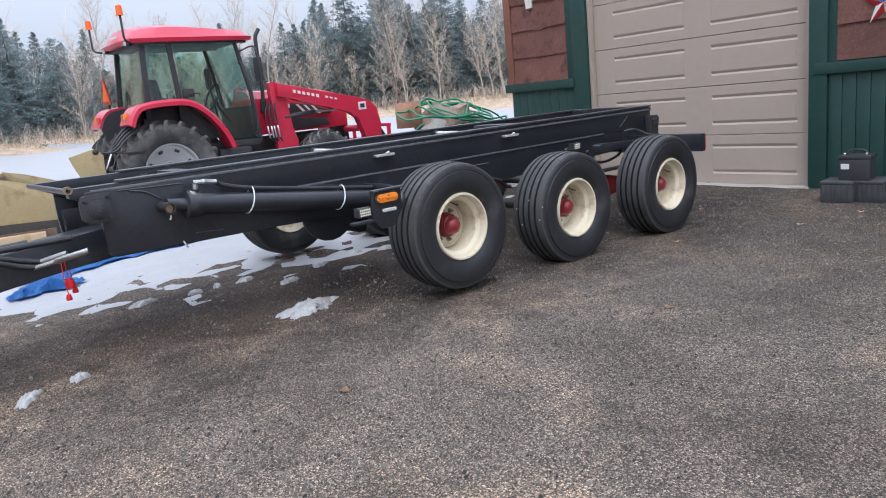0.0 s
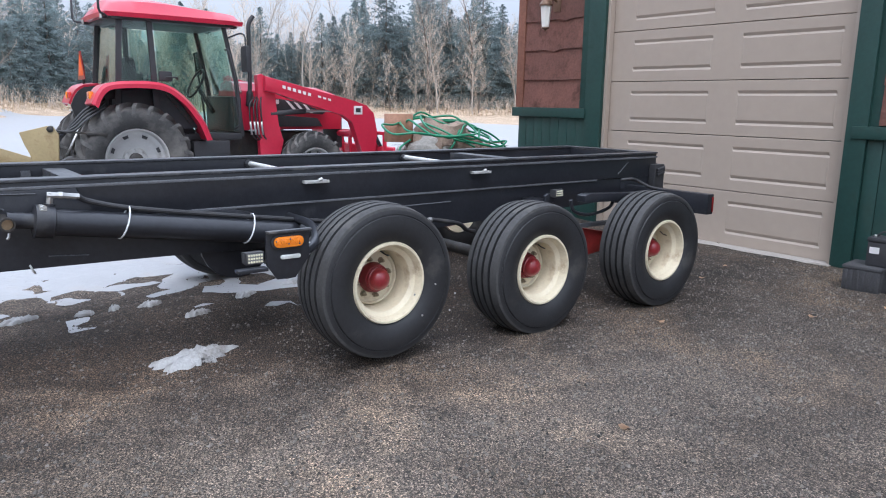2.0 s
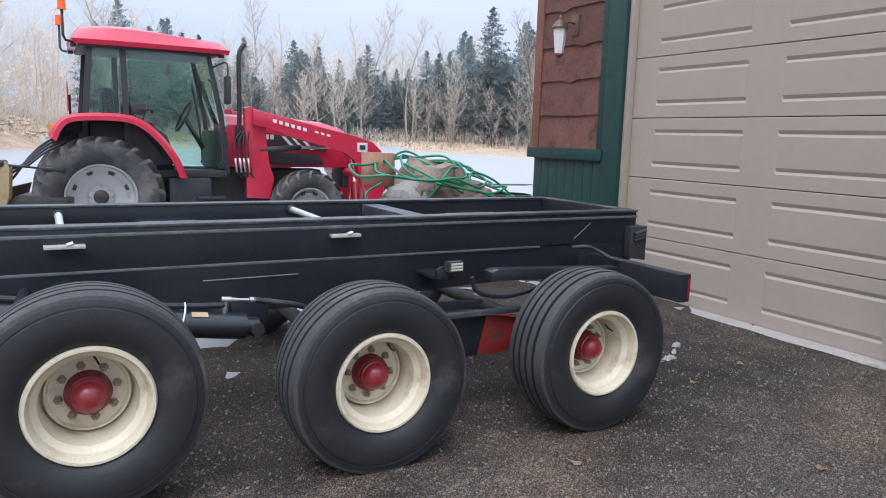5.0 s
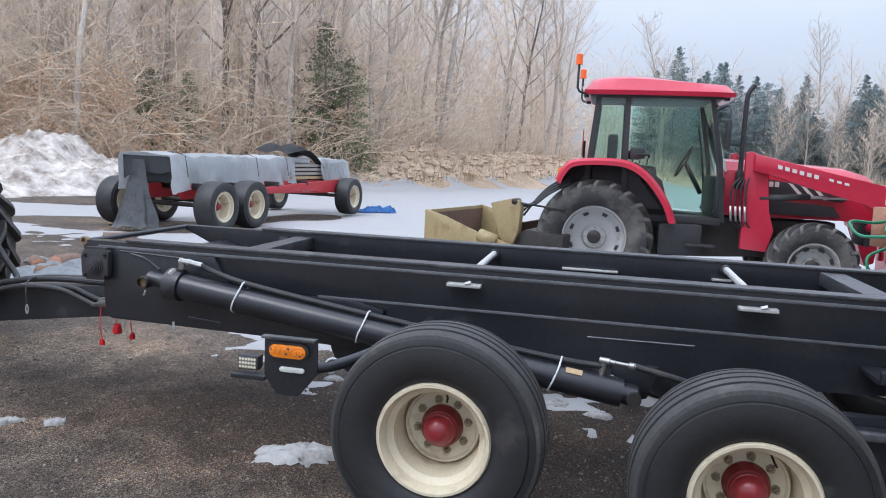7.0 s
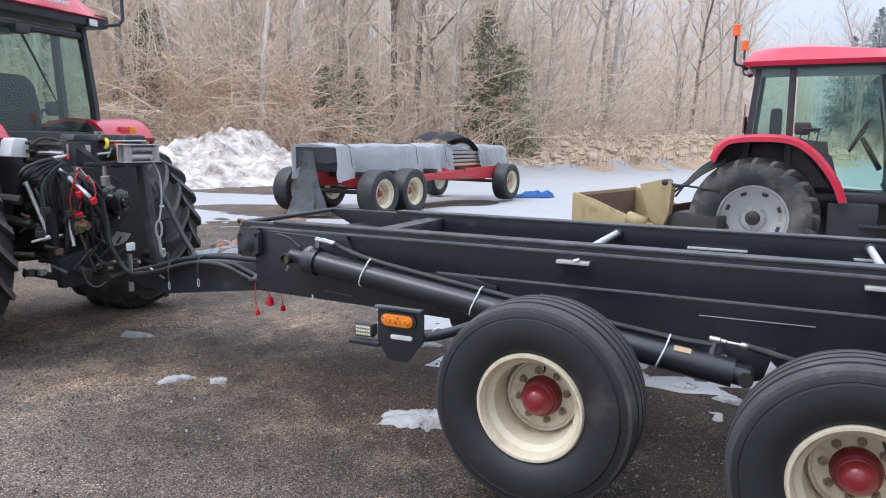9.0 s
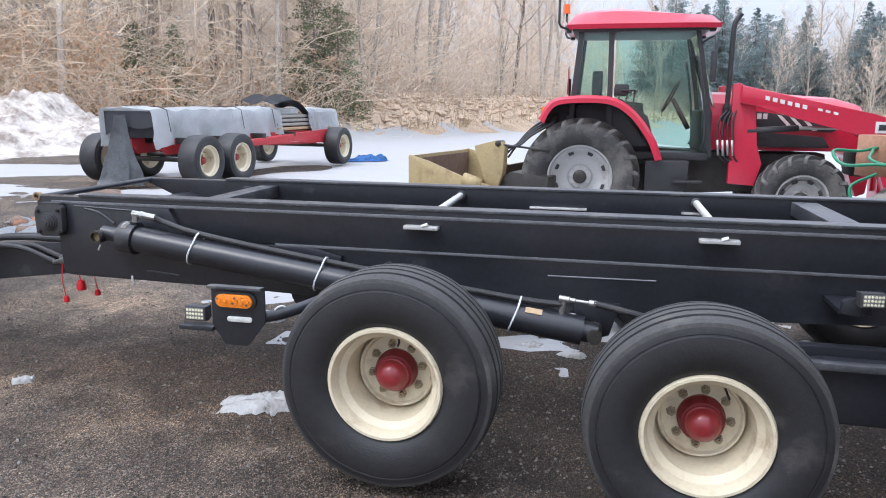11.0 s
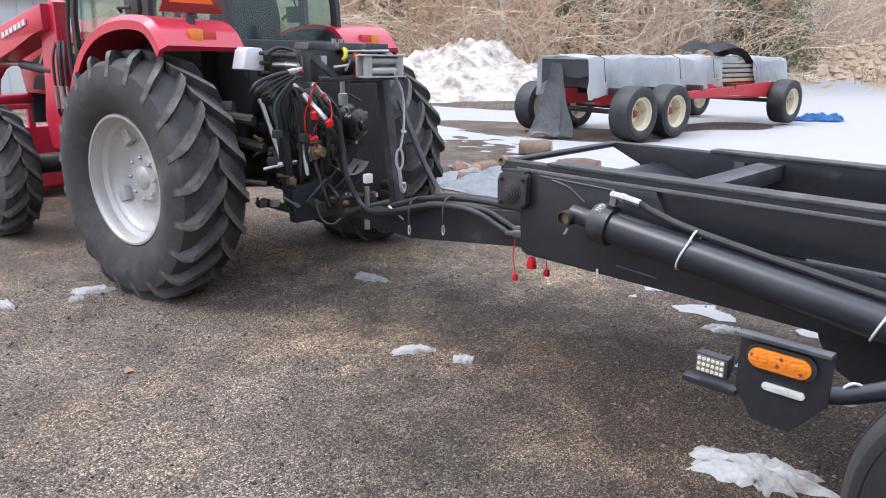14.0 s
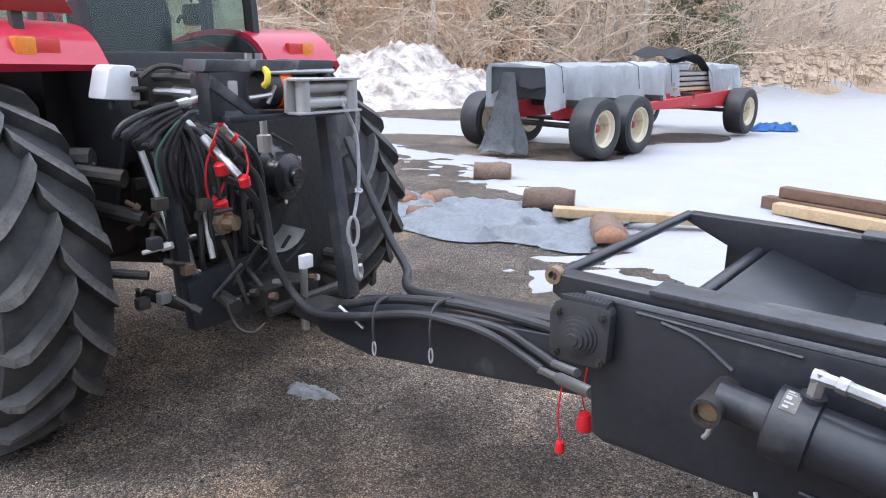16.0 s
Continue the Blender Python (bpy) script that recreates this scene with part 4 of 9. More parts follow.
# main beams under the rails
for y0, y1 in ((0.63, 0.69), (1.53, 1.59)):
    bm = B()
    plate(bm, [(-1.88, 0.54), (-1.88, 0.734), (3.0, 0.734), (3.0, 0.6), (2.5, 0.56), (0.9, 0.5), (-0.4, 0.5), (-0.9, 0.545)], y0, y1, "y", 0.005)
    tp("main_beam", bm, BLACK)
bm = B()
box(bm, -0.75, 2.4, 0.612, 0.62, 0.728, 0.740, 0.002)
tp("weld_bead", bm, BRIGHT_EDGE, "ground grey weld bead along the beam")
bm = B()
tube(bm, [(0.51, 0.629, 0.66), (0.96, 0.629, 0.664)], 0.004, 6)
tp("weld_bead", bm, BRIGHT_EDGE)
bm = B()
tube(bm, [(2.65, 0.617, 0.77), (2.77, 0.617, 0.86)], 0.003, 6)
tp("scrape", bm, BRIGHT_EDGE)
# bright steel tabs on the near rail
for x in (-0.122, 1.112):
    bm = B()
    box(bm, x, x + 0.155, 0.575, 0.619, 0.842, 0.858, 0.003)
    tp("steel_tab", bm, BARE, "bare steel tab")
    bm = B()
    tube(bm, [(x + 0.085, 0.58, 0.858), (x + 0.11, 0.58, 0.866)], 0.009, 8)
    tp("tab_pin", bm, BARE)
# loose chalky strips on the far flange
for x, w in ((0.335, 0.305), (1.13, 0.1), (2.27, 0.38)):
    bm = B()
    box(bm, x, x + w, 1.49, 1.5285, 0.825, 0.836, 0.003)
    tp("flange_strip", bm, BARE)
# cross members
for x0, x1, z0, z1 in ((-1.27, -1.16, 0.83, 0.9), (1.66, 1.78, 0.84, 0.91)):
    bm = B()
    box(bm, x0, x1, 0.692, 1.528, z0, z1, 0.006)
    tp("cross_member", bm, BLACK_EDGE)
for x0, x1 in ((-1.62, -1.38), (-0.62, -0.5), (0.36, 0.48), (2.35, 2.45)):
    bm = B()
    box(bm, x0, x1, 0.692, 1.528, 0.62, 0.76, 0.005)
    tp("cross_member", bm, BLACK)
bm = B()
box(bm, 3.08, 3.155, 0.692, 1.528, 0.74, 0.918, 0.005)
tp("cross_member", bm, BLACK)
bm = B()
box(bm, 3.08, 3.16, 0.68, 1.54, 0.9195, 0.9325, 0.004)
tp("rail_cap", bm, BLACK_EDGE)
for x, z in ((-0.05, 0.872), (1.198, 0.876)):
    bm = B()
    tube(bm, [(x, 0.69, z), (x, 1.5, z + 0.012)], 0.018, 12)
    tp("cross_bar", bm, BARE, "bare round steel cross bar")
    bm = B()
    tube(bm, [(x, 1.49, z + 0.012), (x, 1.53, z + 0.012)], 0.026, 12)
    tp("bar_collar", bm, BLACK_EDGE)
# front nose: bar between the rail tips, ring, lower bar and sloping plate
bm = B()
tube(bm, [(-2.03, 0.65, 0.905), (-2.03, 1.56, 0.908)], 0.016, 12)
tp("nose_bar", bm, BLACK)
bm = B()
for a, b in ((0.535, 0.56),):
    lathe(bm, [(-0.012, 0.012), (-0.012, 0.022), (0.012, 0.022), (0.012, 0.012)], 20, Matrix.Translation((-2.03, 0.63, 0.912)) @ AX, closed=True)
tp("nose_ring", bm, BRASS, "bare rusted ring at the rail tip")
bm = B()
tube(bm, [(-1.78, 0.69, 0.82), (-1.78, 1.53, 0.82)], 0.022, 12)
tp("nose_bar", bm, BLACK)
bm = B()
plate(bm, [(-1.74, 0.845), (-1.35, 0.72), (-1.35, 0.705), (-1.74, 0.83)], 0.692, 1.528, "y", 0.003)
tp("nose_plate", bm, BLACK)
bm = B()
box(bm, -1.38, -1.33, 1.512, 1.528, 0.81, 0.89, 0.003)
tp("gusset", bm, BLACK_EDGE)
# front cheek plates that carry the hinge and cylinder
for y0, y1 in ((0.6, 0.629), (1.591, 1.62)):
    bm = B()
    plate(bm, [(-1.9, 0.68), (-1.9, 0.865), (-1.87, 0.885), (-1.28, 0.885), (-1.2, 0.735), (-0.55, 0.73), (-0.42, 0.7), (-0.42, 0.5), (-0.9, 0.515), (-1.86, 0.528), (-1.89, 0.545)], y0, y1, "y", 0.006)
    tp("cheek_plate", bm, BLACK)
bm = B()
tube(bm, curve([(-1.74, 0.597, 0.868), (-1.66, 0.597, 0.85), (-1.58, 0.597, 0.8)]), 0.006, 6)
tp("weld_bead", bm, BLACK_EDGE)
bm = B()
tube(bm, [(-1.8, 0.597, 0.878), (-1.45, 0.597, 0.866)], 0.004, 6)
tp("weld_bead", bm, BLACK_EDGE)
bm = B()
tube(bm, [(-1.42, 0.597, 0.575), (-1.25, 0.597, 0.562)], 0.004, 6)
tp("weld_bead", bm, BLACK_EDGE)
# ribbed hinge block
bm = B()
plate(bm, [(-2.0, 0.755), (-2.003, 0.84), (-1.99, 0.872), (-1.96, 0.884), (-1.86, 0.886), (-1.845, 0.87), (-1.848, 0.75), (-1.87, 0.728), (-1.97, 0.725)], 0.562, 0.599, "y", 0.008)
hinge = tp("hinge_block", bm, TRACTOR_BLACK, "ribbed black rubber hinge block")
bm = B()
lathe(bm, [(-0.004, 0.052), (0.004, 0.05), (0.005, 0.044), (0.012, 0.043), (0.013, 0.036), (0.02, 0.035), (0.021, 0.027), (0.027, 0.026), (0.028, 0.016), (0.032, 0.014), (0.032, 0)], 32,
      Matrix.Translation(Vector((-1.924, 0.562, 0.798)) - TO) @ AX)
part("hinge_boss", bm, TRACTOR_BLACK, hinge)
for x, z in ((-1.978, 0.748), (-1.978, 0.85), (-1.864, 0.748), (-1.864, 0.858)):
    bm = B()
    lathe(bm, [(0.0, 0.01), (0.008, 0.01), (0.008, 0.006), (0.015, 0.006), (0.015, 0)], 6, Matrix.Translation(Vector((x, 0.562, z)) - TO) @ AX)
    part("bolt", bm, DARK_IRON, hinge)
for k in range(5):
    bm = B()
    box(bm, -1.975 + 0.006 * k, -1.855, 0.5635 + 0.0075 * k, 0.567 + 0.0075 * k, 0.88, 0.893, 0.001)
    bmesh.ops.translate(bm, vec=-TO, verts=bm.verts)
    part("rib", bm, TRACTOR_BLACK, hinge)
# tongue
bm = B()
plate(bm, [(-3.22, 0.36), (-3.26, 0.40), (-3.22, 0.45), (-2.75, 0.565), (-1.75, 0.66), (-1.75, 0.48), (-2.05, 0.455), (-2.95, 0.335)], 0.93, 1.19, "y", 0.008)
tp("tongue", bm, BLACK)
bm = B()
plate(bm, [(-3.5, 0.98), (-3.18, 0.94), (-3.18, 1.18), (-3.5, 1.12)], 0.37, 0.42, "z", 0.006)
tp("hitch_eye", bm, DARK_IRON)
bm = B()
tube(bm, [(-3.45, 1.05, 0.28), (-3.45, 1.05, 0.55)], 0.018, 12)
tp("hitch_pin", bm, STEEL)

# lift cylinder
def along(t):
    a, b = Vector((-1.455, 0.52, 0.752)), Vector((0.67, 0.52, 0.459))
    return a + (b - a) * t


bm = B()
tube(bm, [along(0.0), along(1.0)], 0.061, 28)
cyl = tp("lift_cylinder", bm, BLACK, "glossy black hydraulic lift cylinder")


def cp(name, bm, material, label=""):
    bmesh.ops.translate(bm, vec=-TO, verts=bm.verts)
    return part(name, bm, material, cyl, label)


bm = B()
tube(bm, [along(-0.012), along(-0.01), along(0.025), along(0.027)], [0.06, 0.074, 0.074, 0.062], 28)
cp("collar", bm, BLACK)
UP = Vector((0.137, 0, 0.99)).normalized()


def on_collar(t0, t1, a0, a1, r):
    """A strip of label wrapped on the collar between two angles from the top towards the near side."""
    bm = B()
    rows = []
    for i in range(9):
        a = radians(a0 + (a1 - a0) * i / 8)
        d = UP * math.cos(a) - Vector((0, 1, 0)) * math.sin(a)
        rows.append([bm.verts.new(along(t) + d * r) for t in (t0, t1)])
    for p, q in zip(rows, rows[1:]):
        bm.faces.new((p[0], p[1], q[1], q[0]))
    bmesh.ops.solidify(bm, geom=bm.faces[:], thickness=0.0008)
    return bm


label = cp("collar_label", on_collar(-0.005, 0.009, 2, 44, 0.0752), SACK_GREY, "scuffed pale label on the collar")
for k, (a0, a1) in enumerate(((6, 10), (13, 15), (18, 25), (29, 32), (36, 40))):
    bmx = on_collar(-0.003, 0.002 + 0.003 * (k % 2), a0, a1, 0.0765)
    bmesh.ops.translate(bmx, vec=-TO, verts=bmx.verts)
    part("print_bar", bmx, WHITE_PLASTIC, label)
bm = B()
tube(bm, [along(-0.06), along(-0.01)], 0.036, 18)
cp("rod_end", bm, BLACK)
bm = B()
tube(bm, [(-1.585, 0.485, 0.755), (-1.585, 0.6, 0.755)], 0.03, 24)
cp("pin", bm, DARK_IRON)
bm = B()
tube(bm, [(-1.585, 0.478, 0.755), (-1.585, 0.49, 0.755)], [0.023, 0.024], 24)
cp("pin_end", bm, BRASS, "greasy bronze pin end")
bm = B()
lathe(bm, [(-0.008, 0.0235), (-0.008, 0.031), (0.03, 0.031), (0.03, 0.0235)], 24, Matrix.Translation((-1.585, 0.487, 0.755)) @ AX, closed=True)
cp("pin_boss", bm, DARK_IRON)
bm = B()
tube(bm, [(-1.58, 0.487, 0.715), (-1.583, 0.482, 0.7), (-1.59, 0.482, 0.69)], 0.006, 8)
cp("grease_nipple", bm, STEEL)
bm = B()
tube(bm, [(0.67, 0.52, 0.459), (0.73, 0.52, 0.45)], 0.045, 20)
cp("base_lug", bm, BLACK)
bm = B()
tube(bm, [(0.72, 0.46, 0.45), (0.72, 0.63, 0.45)], 0.03, 16)
cp("pin", bm, DARK_IRON)
bm = B()
plate(bm, [(0.66, 0.42), (0.72, 0.4), (0.78, 0.42), (0.82, 0.56), (0.62, 0.56)], 0.6, 0.628, "y", 0.004)
cp("base_bracket", bm, BLACK)
bm = B()
p = along(0.016) + UP * 0.062
tube(bm, [p, p + UP * 0.02], 0.024, 14)
cp("port", bm, BLACK)
bm = B()
q = p + UP * 0.058
tube(bm, [q - UP * 0.04, q + UP * 0.01], 0.015, 6)
tube(bm, [q + Vector((-0.012, 0, 0.0)), q + Vector((0.03, -0.006, -0.002)), q + Vector((0.032, -0.006, -0.002)), q + Vector((0.05, -0.01, -0.004)), q + Vector((0.052, -0.01, -0.004)), q + Vector((0.115, -0.015, -0.012))],
     [0.015, 0.013, 0.0165, 0.0165, 0.014, 0.014], 8)
cp("elbow_fitting", bm, STEEL, "zinc elbow fitting")
hose = [q + Vector((0.105, -0.015, -0.011)), along(0.09) + UP * 0.105, along(0.16) + UP * 0.086, along(0.3) + UP * 0.078, along(0.5) + UP * 0.076, along(0.72) + UP * 0.076, along(0.88) + UP * 0.082,
        along(0.955) + UP * 0.095]
bm = B()
tube(bm, curve(hose, 8), 0.0135, 10)
cp("hose", bm, HOSE)
p2 = along(0.955) + UP * 0.055
bm = B()
tube(bm, [p2, p2 + UP * 0.07], 0.014, 12)
q0, qd = p2 + UP * 0.066 - Vector((0.022, 0, 0)), Vector((0.15, -0.01, -0.012))
tube(bm, [q0, q0 + qd * 0.28, q0 + qd * 0.3, q0 + qd * 0.44, q0 + qd * 0.46, q0 + qd * 0.8, q0 + qd * 0.82, q0 + qd], [0.015, 0.015, 0.0105, 0.0105, 0.008, 0.008, 0.0145, 0.0145], 12)
cp("tee_fitting", bm, STEEL, "zinc tee fitting")
bm = B()
tube(bm, curve([p2 + UP * 0.066 + Vector((0.12, -0.01, -0.01)), (0.92, 0.5, 0.54), (1.03, 0.54, 0.48), (1.15, 0.6, 0.45)], 6), 0.014, 10)
cp("hose", bm, HOSE)
for t in (0.165, 0.455, 0.865):
    bm = B()
    c = along(t)
    d = (along(1) - along(0)).normalized()
    pts = []
    for k in range(25):
        a = 2 * math.pi * k / 24
        rad = 0.0635 + 0.03 * max(0, math.cos(a)) ** 6
        pts.append(c + UP * rad * math.cos(a) + Vector((0, -1, 0)) * rad * math.sin(a) + d * 0.016 * math.cos(a))
    tube(bm, pts, 0.0042, 6)
    cp("cable_tie", bm, TIE, "white cable tie")
bm = B()
c = along(0.905)
box(bm, -0.035, 0.035, -0.002, 0.0, -0.014, 0.014, 0, Matrix.Translation(c + Vector((0, -0.035, 0.052))) @ pose(0, 0, 0, -55, 6.8, 0))
cp("name_plate", bm, LUMBER, "paper maker's tag")

# marker bracket with amber light and work lamp
bm = B()
plate(bm, [(-0.665, 0.57), (-0.665, 0.725), (-0.452, 0.725), (-0.452, 0.59), (-0.525, 0.497), (-0.615, 0.497)], -0.1, -0.09, "y", 0.003)
bracket = tp("marker_bracket", bm, BLACK)


def kp(name, bm, material, label=""):
    bmesh.ops.translate(bm, vec=-TO, verts=bm.verts)
    return part(name, bm, material, bracket, label)


def lozenge(w, h, n=8):
    r = h / 2
    return [((w / 2 - r) + r * math.sin(math.pi * k / n), -r * math.cos(math.pi * k / n)) for k in range(n + 1)] + \
           [(-(w / 2 - r) - r * math.sin(math.pi * k / n), r * math.cos(math.pi * k / n)) for k in range(n + 1)]


bm = B()
plate(bm, [(-0.563 + a, 0.672 + b) for a, b in lozenge(0.165, 0.066)], -0.112, -0.101, "y", 0.003)
kp("light_grommet", bm, TRACTOR_BLACK)
bm = B()
plate(bm, [(-0.563 + a, 0.672 + b) for a, b in lozenge(0.146, 0.05)], -0.124, -0.1125, "y", 0.004)
amber = kp("amber_light", bm, AMBER, "oval amber marker light")
for k in range(6):
    bm = B()
    lathe(bm, [(0, 0.0), (0, 0.008), (0.004, 0.007), (0.004, 0)], 10, Matrix.Translation(Vector((-0.618 + 0.022 * k, -0.124, 0.672)) - TO) @ AX)
    part("lens_dome", bm, AMBER, amber)
bm = B()
plate(bm, [(-0.55 + a, 0.6 + b) for a, b in lozenge(0.1, 0.02)], -0.11, -0.101, "y", 0.003)
kp("clear_marker", bm, CLEAR_LENS, "small clear marker light")
# dark cells behind the amber lens, and small bolts round both lights
for x, z in ((-0.626, 0.678), (-0.566, 0.664), (-0.558, 0.684), (-0.506, 0.673), (-0.512, 0.66)):
    bm = B()
    lathe(bm, [(0, 0.0), (0, 0.005), (0.0015, 0.004), (0.0015, 0)], 8, Matrix.Translation(Vector((x, -0.1245, z)) - TO) @ AX)
    part("light_cell", bm, RUST, amber, "dark cell in the amber light")
for x, z in ((-0.563, 0.704), (-0.648, 0.68), (-0.478, 0.66), (-0.608, 0.6), (-0.492, 0.6)):
    bm = B()
    lathe(bm, [(0, 0.0), (0, 0.0035), (0.003, 0.003), (0.003, 0)], 8, Matrix.Translation(Vector((x, -0.1135 if z > 0.61 else -0.103, z)) - TO) @ AX)
    kp("bolt", bm, STEEL)
bm = B()
box(bm, -0.665, -0.452, -0.13, -0.1, 0.716, 0.727, 0.003)
kp("bracket_lip", bm, BLACK_EDGE)
bm = B()
box(bm, -0.8, -0.66, -0.11, -0.06, 0.545, 0.562, 0.004)
kp("lamp_foot", bm, BLACK)
bm = B()
tube(bm, curve([(-0.5, -0.08, 0.6), (-0.4, -0.02, 0.615), (-0.3, 0.12, 0.64), (-0.22, 0.35, 0.66), (-0.2, 0.63, 0.66)]), 0.022, 12)
kp("arm", bm, BLACK)
bm = B()
p = Vector((-0.42, -0.035, 0.612))
tube(bm, [p + Vector((0.02 * math.cos(a), 0.02 * math.cos(a), 0.028 * math.sin(a))) for a in np.linspace(0, 6.28, 17)], 0.004, 6)
kp("cable_tie", bm, TIE)


def work_lamp(m, cols=6, rows=3):
    """A black finned LED work lamp, its face towards -y."""
    bm = B()
    box(bm, -0.052, 0.052, -0.02, 0.02, -0.034, 0.034, 0.006, m)
    lamp = part("work_lamp", bm, TRACTOR_BLACK, trailer, "black square LED work lamp")
    bm = B()
    box(bm, -0.044, 0.044, -0.0235, -0.0205, -0.027, 0.027, 0.001, m)
    part("lens", bm, LENS_GREY, lamp)
    for i in range(cols):
        for j in range(rows):
            bm = B()
            lathe(bm, [(0, 0), (0, 0.0062), (0.002, 0.0055), (0.002, 0)], 8, m @ Matrix.Translation((-0.036 + 0.0144 * i, -0.0236, -0.018 + 0.018 * j)) @ AX)
            part("led", bm, LED_YELLOW, lamp)
    for k in range(6):
        bm = B()
        box(bm, -0.05 + 0.018 * k, -0.046 + 0.018 * k, 0.02, 0.045, -0.03, 0.03, 0, m)
        part("fin", bm, TRACTOR_BLACK, lamp)
    return lamp


work_lamp(Matrix.Translation(Vector((-0.725, -0.1, 0.612)) - TO) @ Matrix.Scale(0.82, 4))
work_lamp(Matrix.Translation(Vector((1.685, 0.355, 0.705)) - TO) @ pose(0, 0, 0, 0, 0, 4) @ Matrix.Scale(0.82, 4))
bm = B()
plate(bm, [(1.6, 0.64), (1.6, 0.685), (1.625, 0.7), (1.7, 0.7), (1.7, 0.65), (1.66, 0.63)], 0.385, 0.41, "y", 0.004)
tp("lamp_bracket", bm, BLACK)
bm = B()
box(bm, 1.6, 1.71, 0.41, 0.628, 0.63, 0.65, 0.004)
tp("lamp_arm", bm, BLACK)
# rear step bar, bumper and bracket
bm = B()
plate(bm, [(1.82, 0.645), (1.82, 0.69), (1.86, 0.702), (2.65, 0.668), (2.65, 0.61)], 0.22, 0.3, "y", 0.006)
tp("spring_bar", bm, BLACK)
bm = B()
tube(bm, curve([(1.74, 0.28, 0.66), (1.78, 0.28, 0.58), (1.95, 0.28, 0.545), (2.15, 0.28, 0.58), (2.2, 0.28, 0.65)]), 0.012, 8)
tp("spring_hoop", bm, BLACK)
bm = B()
box(bm, 2.755, 2.83, -0.13, 2.34, 0.53, 0.68, 0.008)
tp("bumper", bm, BLACK)
bm = B()
box(bm, 2.806, 2.822, -0.136, -0.1305, 0.55, 0.66, 0.002)
tp("bumper_reflector", bm, DARK_RED, "dark red bumper end reflector")
for y in (0.655, 1.565):
    bm = B()
    plate(bm, [(2.7, 0.53), (2.7, 0.76), (3.17, 0.84), (3.17, 0.64), (2.9, 0.53)], y - 0.03, y + 0.03, "y", 0.004)
    tp("rear_plate", bm, BLACK)
bm = B()
plate(bm, [(3.05, 0.64), (3.05, 0.835), (3.18, 0.835), (3.18, 0.62)], 0.56, 0.62, "y", 0.006)
tp("rear_bracket", bm, TRACTOR_BLACK)
for k in range(3):
    bm = B()
    tube(bm, [(3.07, 0.55, 0.79 - 0.02 * k), (3.16, 0.55, 0.81 - 0.02 * k)], 0.012, 8)
    tp("spring_coil", bm, TRACTOR_BLACK)
bm = B()
tube(bm, curve([(2.55, 0.5, 0.74), (2.6, 0.44, 0.75), (2.66, 0.42, 0.73), (2.72, 0.36, 0.69), (2.8, 0.3, 0.67)]), 0.012, 10)
tp("air_hose", bm, HOSE)
# walking beams, hangers and gussets under the frame
for y0 in (0.3, 1.83):
    bm = B()
    plate(bm, [(1.85, 0.46), (2.3, 0.37), (2.33, 0.28), (1.9, 0.24), (1.8, 0.242)], y0, y0 + 0.1, "y", 0.008)
    tp("walking_beam", bm, BEAM_RED, "red rear half of the walking beam")
    bm = B()
    plate(bm, [(1.0, 0.3), (1.05, 0.40), (1.55, 0.47), (1.8, 0.47), (1.848, 0.46), (1.798, 0.242), (1.4, 0.25)], y0, y0 + 0.1, "y", 0.008)
    tp("walking_beam", bm, BLACK, "black painted front half of the walking beam")
    bm = B()
    box(bm, 1.35, 2.3, y0 - 0.05, y0 - 0.01, 0.462, 0.49, 0.005)
    tp("tie_bar", bm, BLACK_EDGE)
    bm = B()
    plate(bm, [(1.42, 0.5), (1.9, 0.5), (1.74, 0.36), (1.58, 0.36)], y0 + 0.11, y0 + 0.17, "y", 0.004)
    tp("beam_hanger", bm, BLACK)
    bm = B()
    plate(bm, [(-0.32, 0.52), (0.3, 0.52), (0.08, 0.36), (-0.1, 0.36)], y0 + 0.3 if y0 < 1 else y0 - 0.2, y0 + 0.35 if y0 < 1 else y0 - 0.15, "y", 0.004)
    tp("axle_hanger", bm, BLACK)
for y in (0.66, 1.56):
    bm = B()
    plate(bm, [(-0.75, 0.55)] + [(-0.5 + 0.2 * math.cos(a), 0.54 - 0.2 * math.sin(a)) for a in np.linspace(math.pi, 0, 11)] + [(-0.2, 0.55)], y - 0.01, y + 0.012, "y", 0.003)
    tp("gusset", bm, BLACK)
bm = B()
plate(bm, [(-0.42, 0.54), (-0.1, 0.54), (-0.16, 0.33), (-0.22, 0.33)], 0.75, 1.35, "y", 0.004)
tp("axle_box", bm, BLACK)

# hydraulic lines along the tongue
def line(name, pts, r, material, label=""):
    bm = B()
    tube(bm, curve(pts, 8), r, 10)
    return tp(name, bm, material, label)


line("hose", [(-3.52, 0.8, 1.04), (-3.49, 0.87, 0.95), (-3.47, 0.89, 0.8), (-3.44, 0.89, 0.64), (-3.37, 0.93, 0.48), (-3.22, 0.9, 0.45), (-2.98, 0.88, 0.5), (-2.7, 0.88, 0.575), (-2.5, 0.88, 0.59),
              (-2.38, 0.89, 0.575), (-2.28, 0.905, 0.535), (-2.2, 0.895, 0.513)], 0.015, HOSE)
line("hose", [(-3.54, 0.76, 0.96), (-3.52, 0.85, 0.9), (-3.5, 0.91, 0.76), (-3.47, 0.92, 0.6), (-3.4, 0.98, 0.44), (-3.24, 0.95, 0.42), (-3.0, 0.92, 0.48), (-2.72, 0.915, 0.56), (-2.5, 0.92, 0.59),
              (-2.36, 0.925, 0.59), (-2.26, 0.925, 0.56), (-2.17, 0.91, 0.538)], 0.015, HOSE)
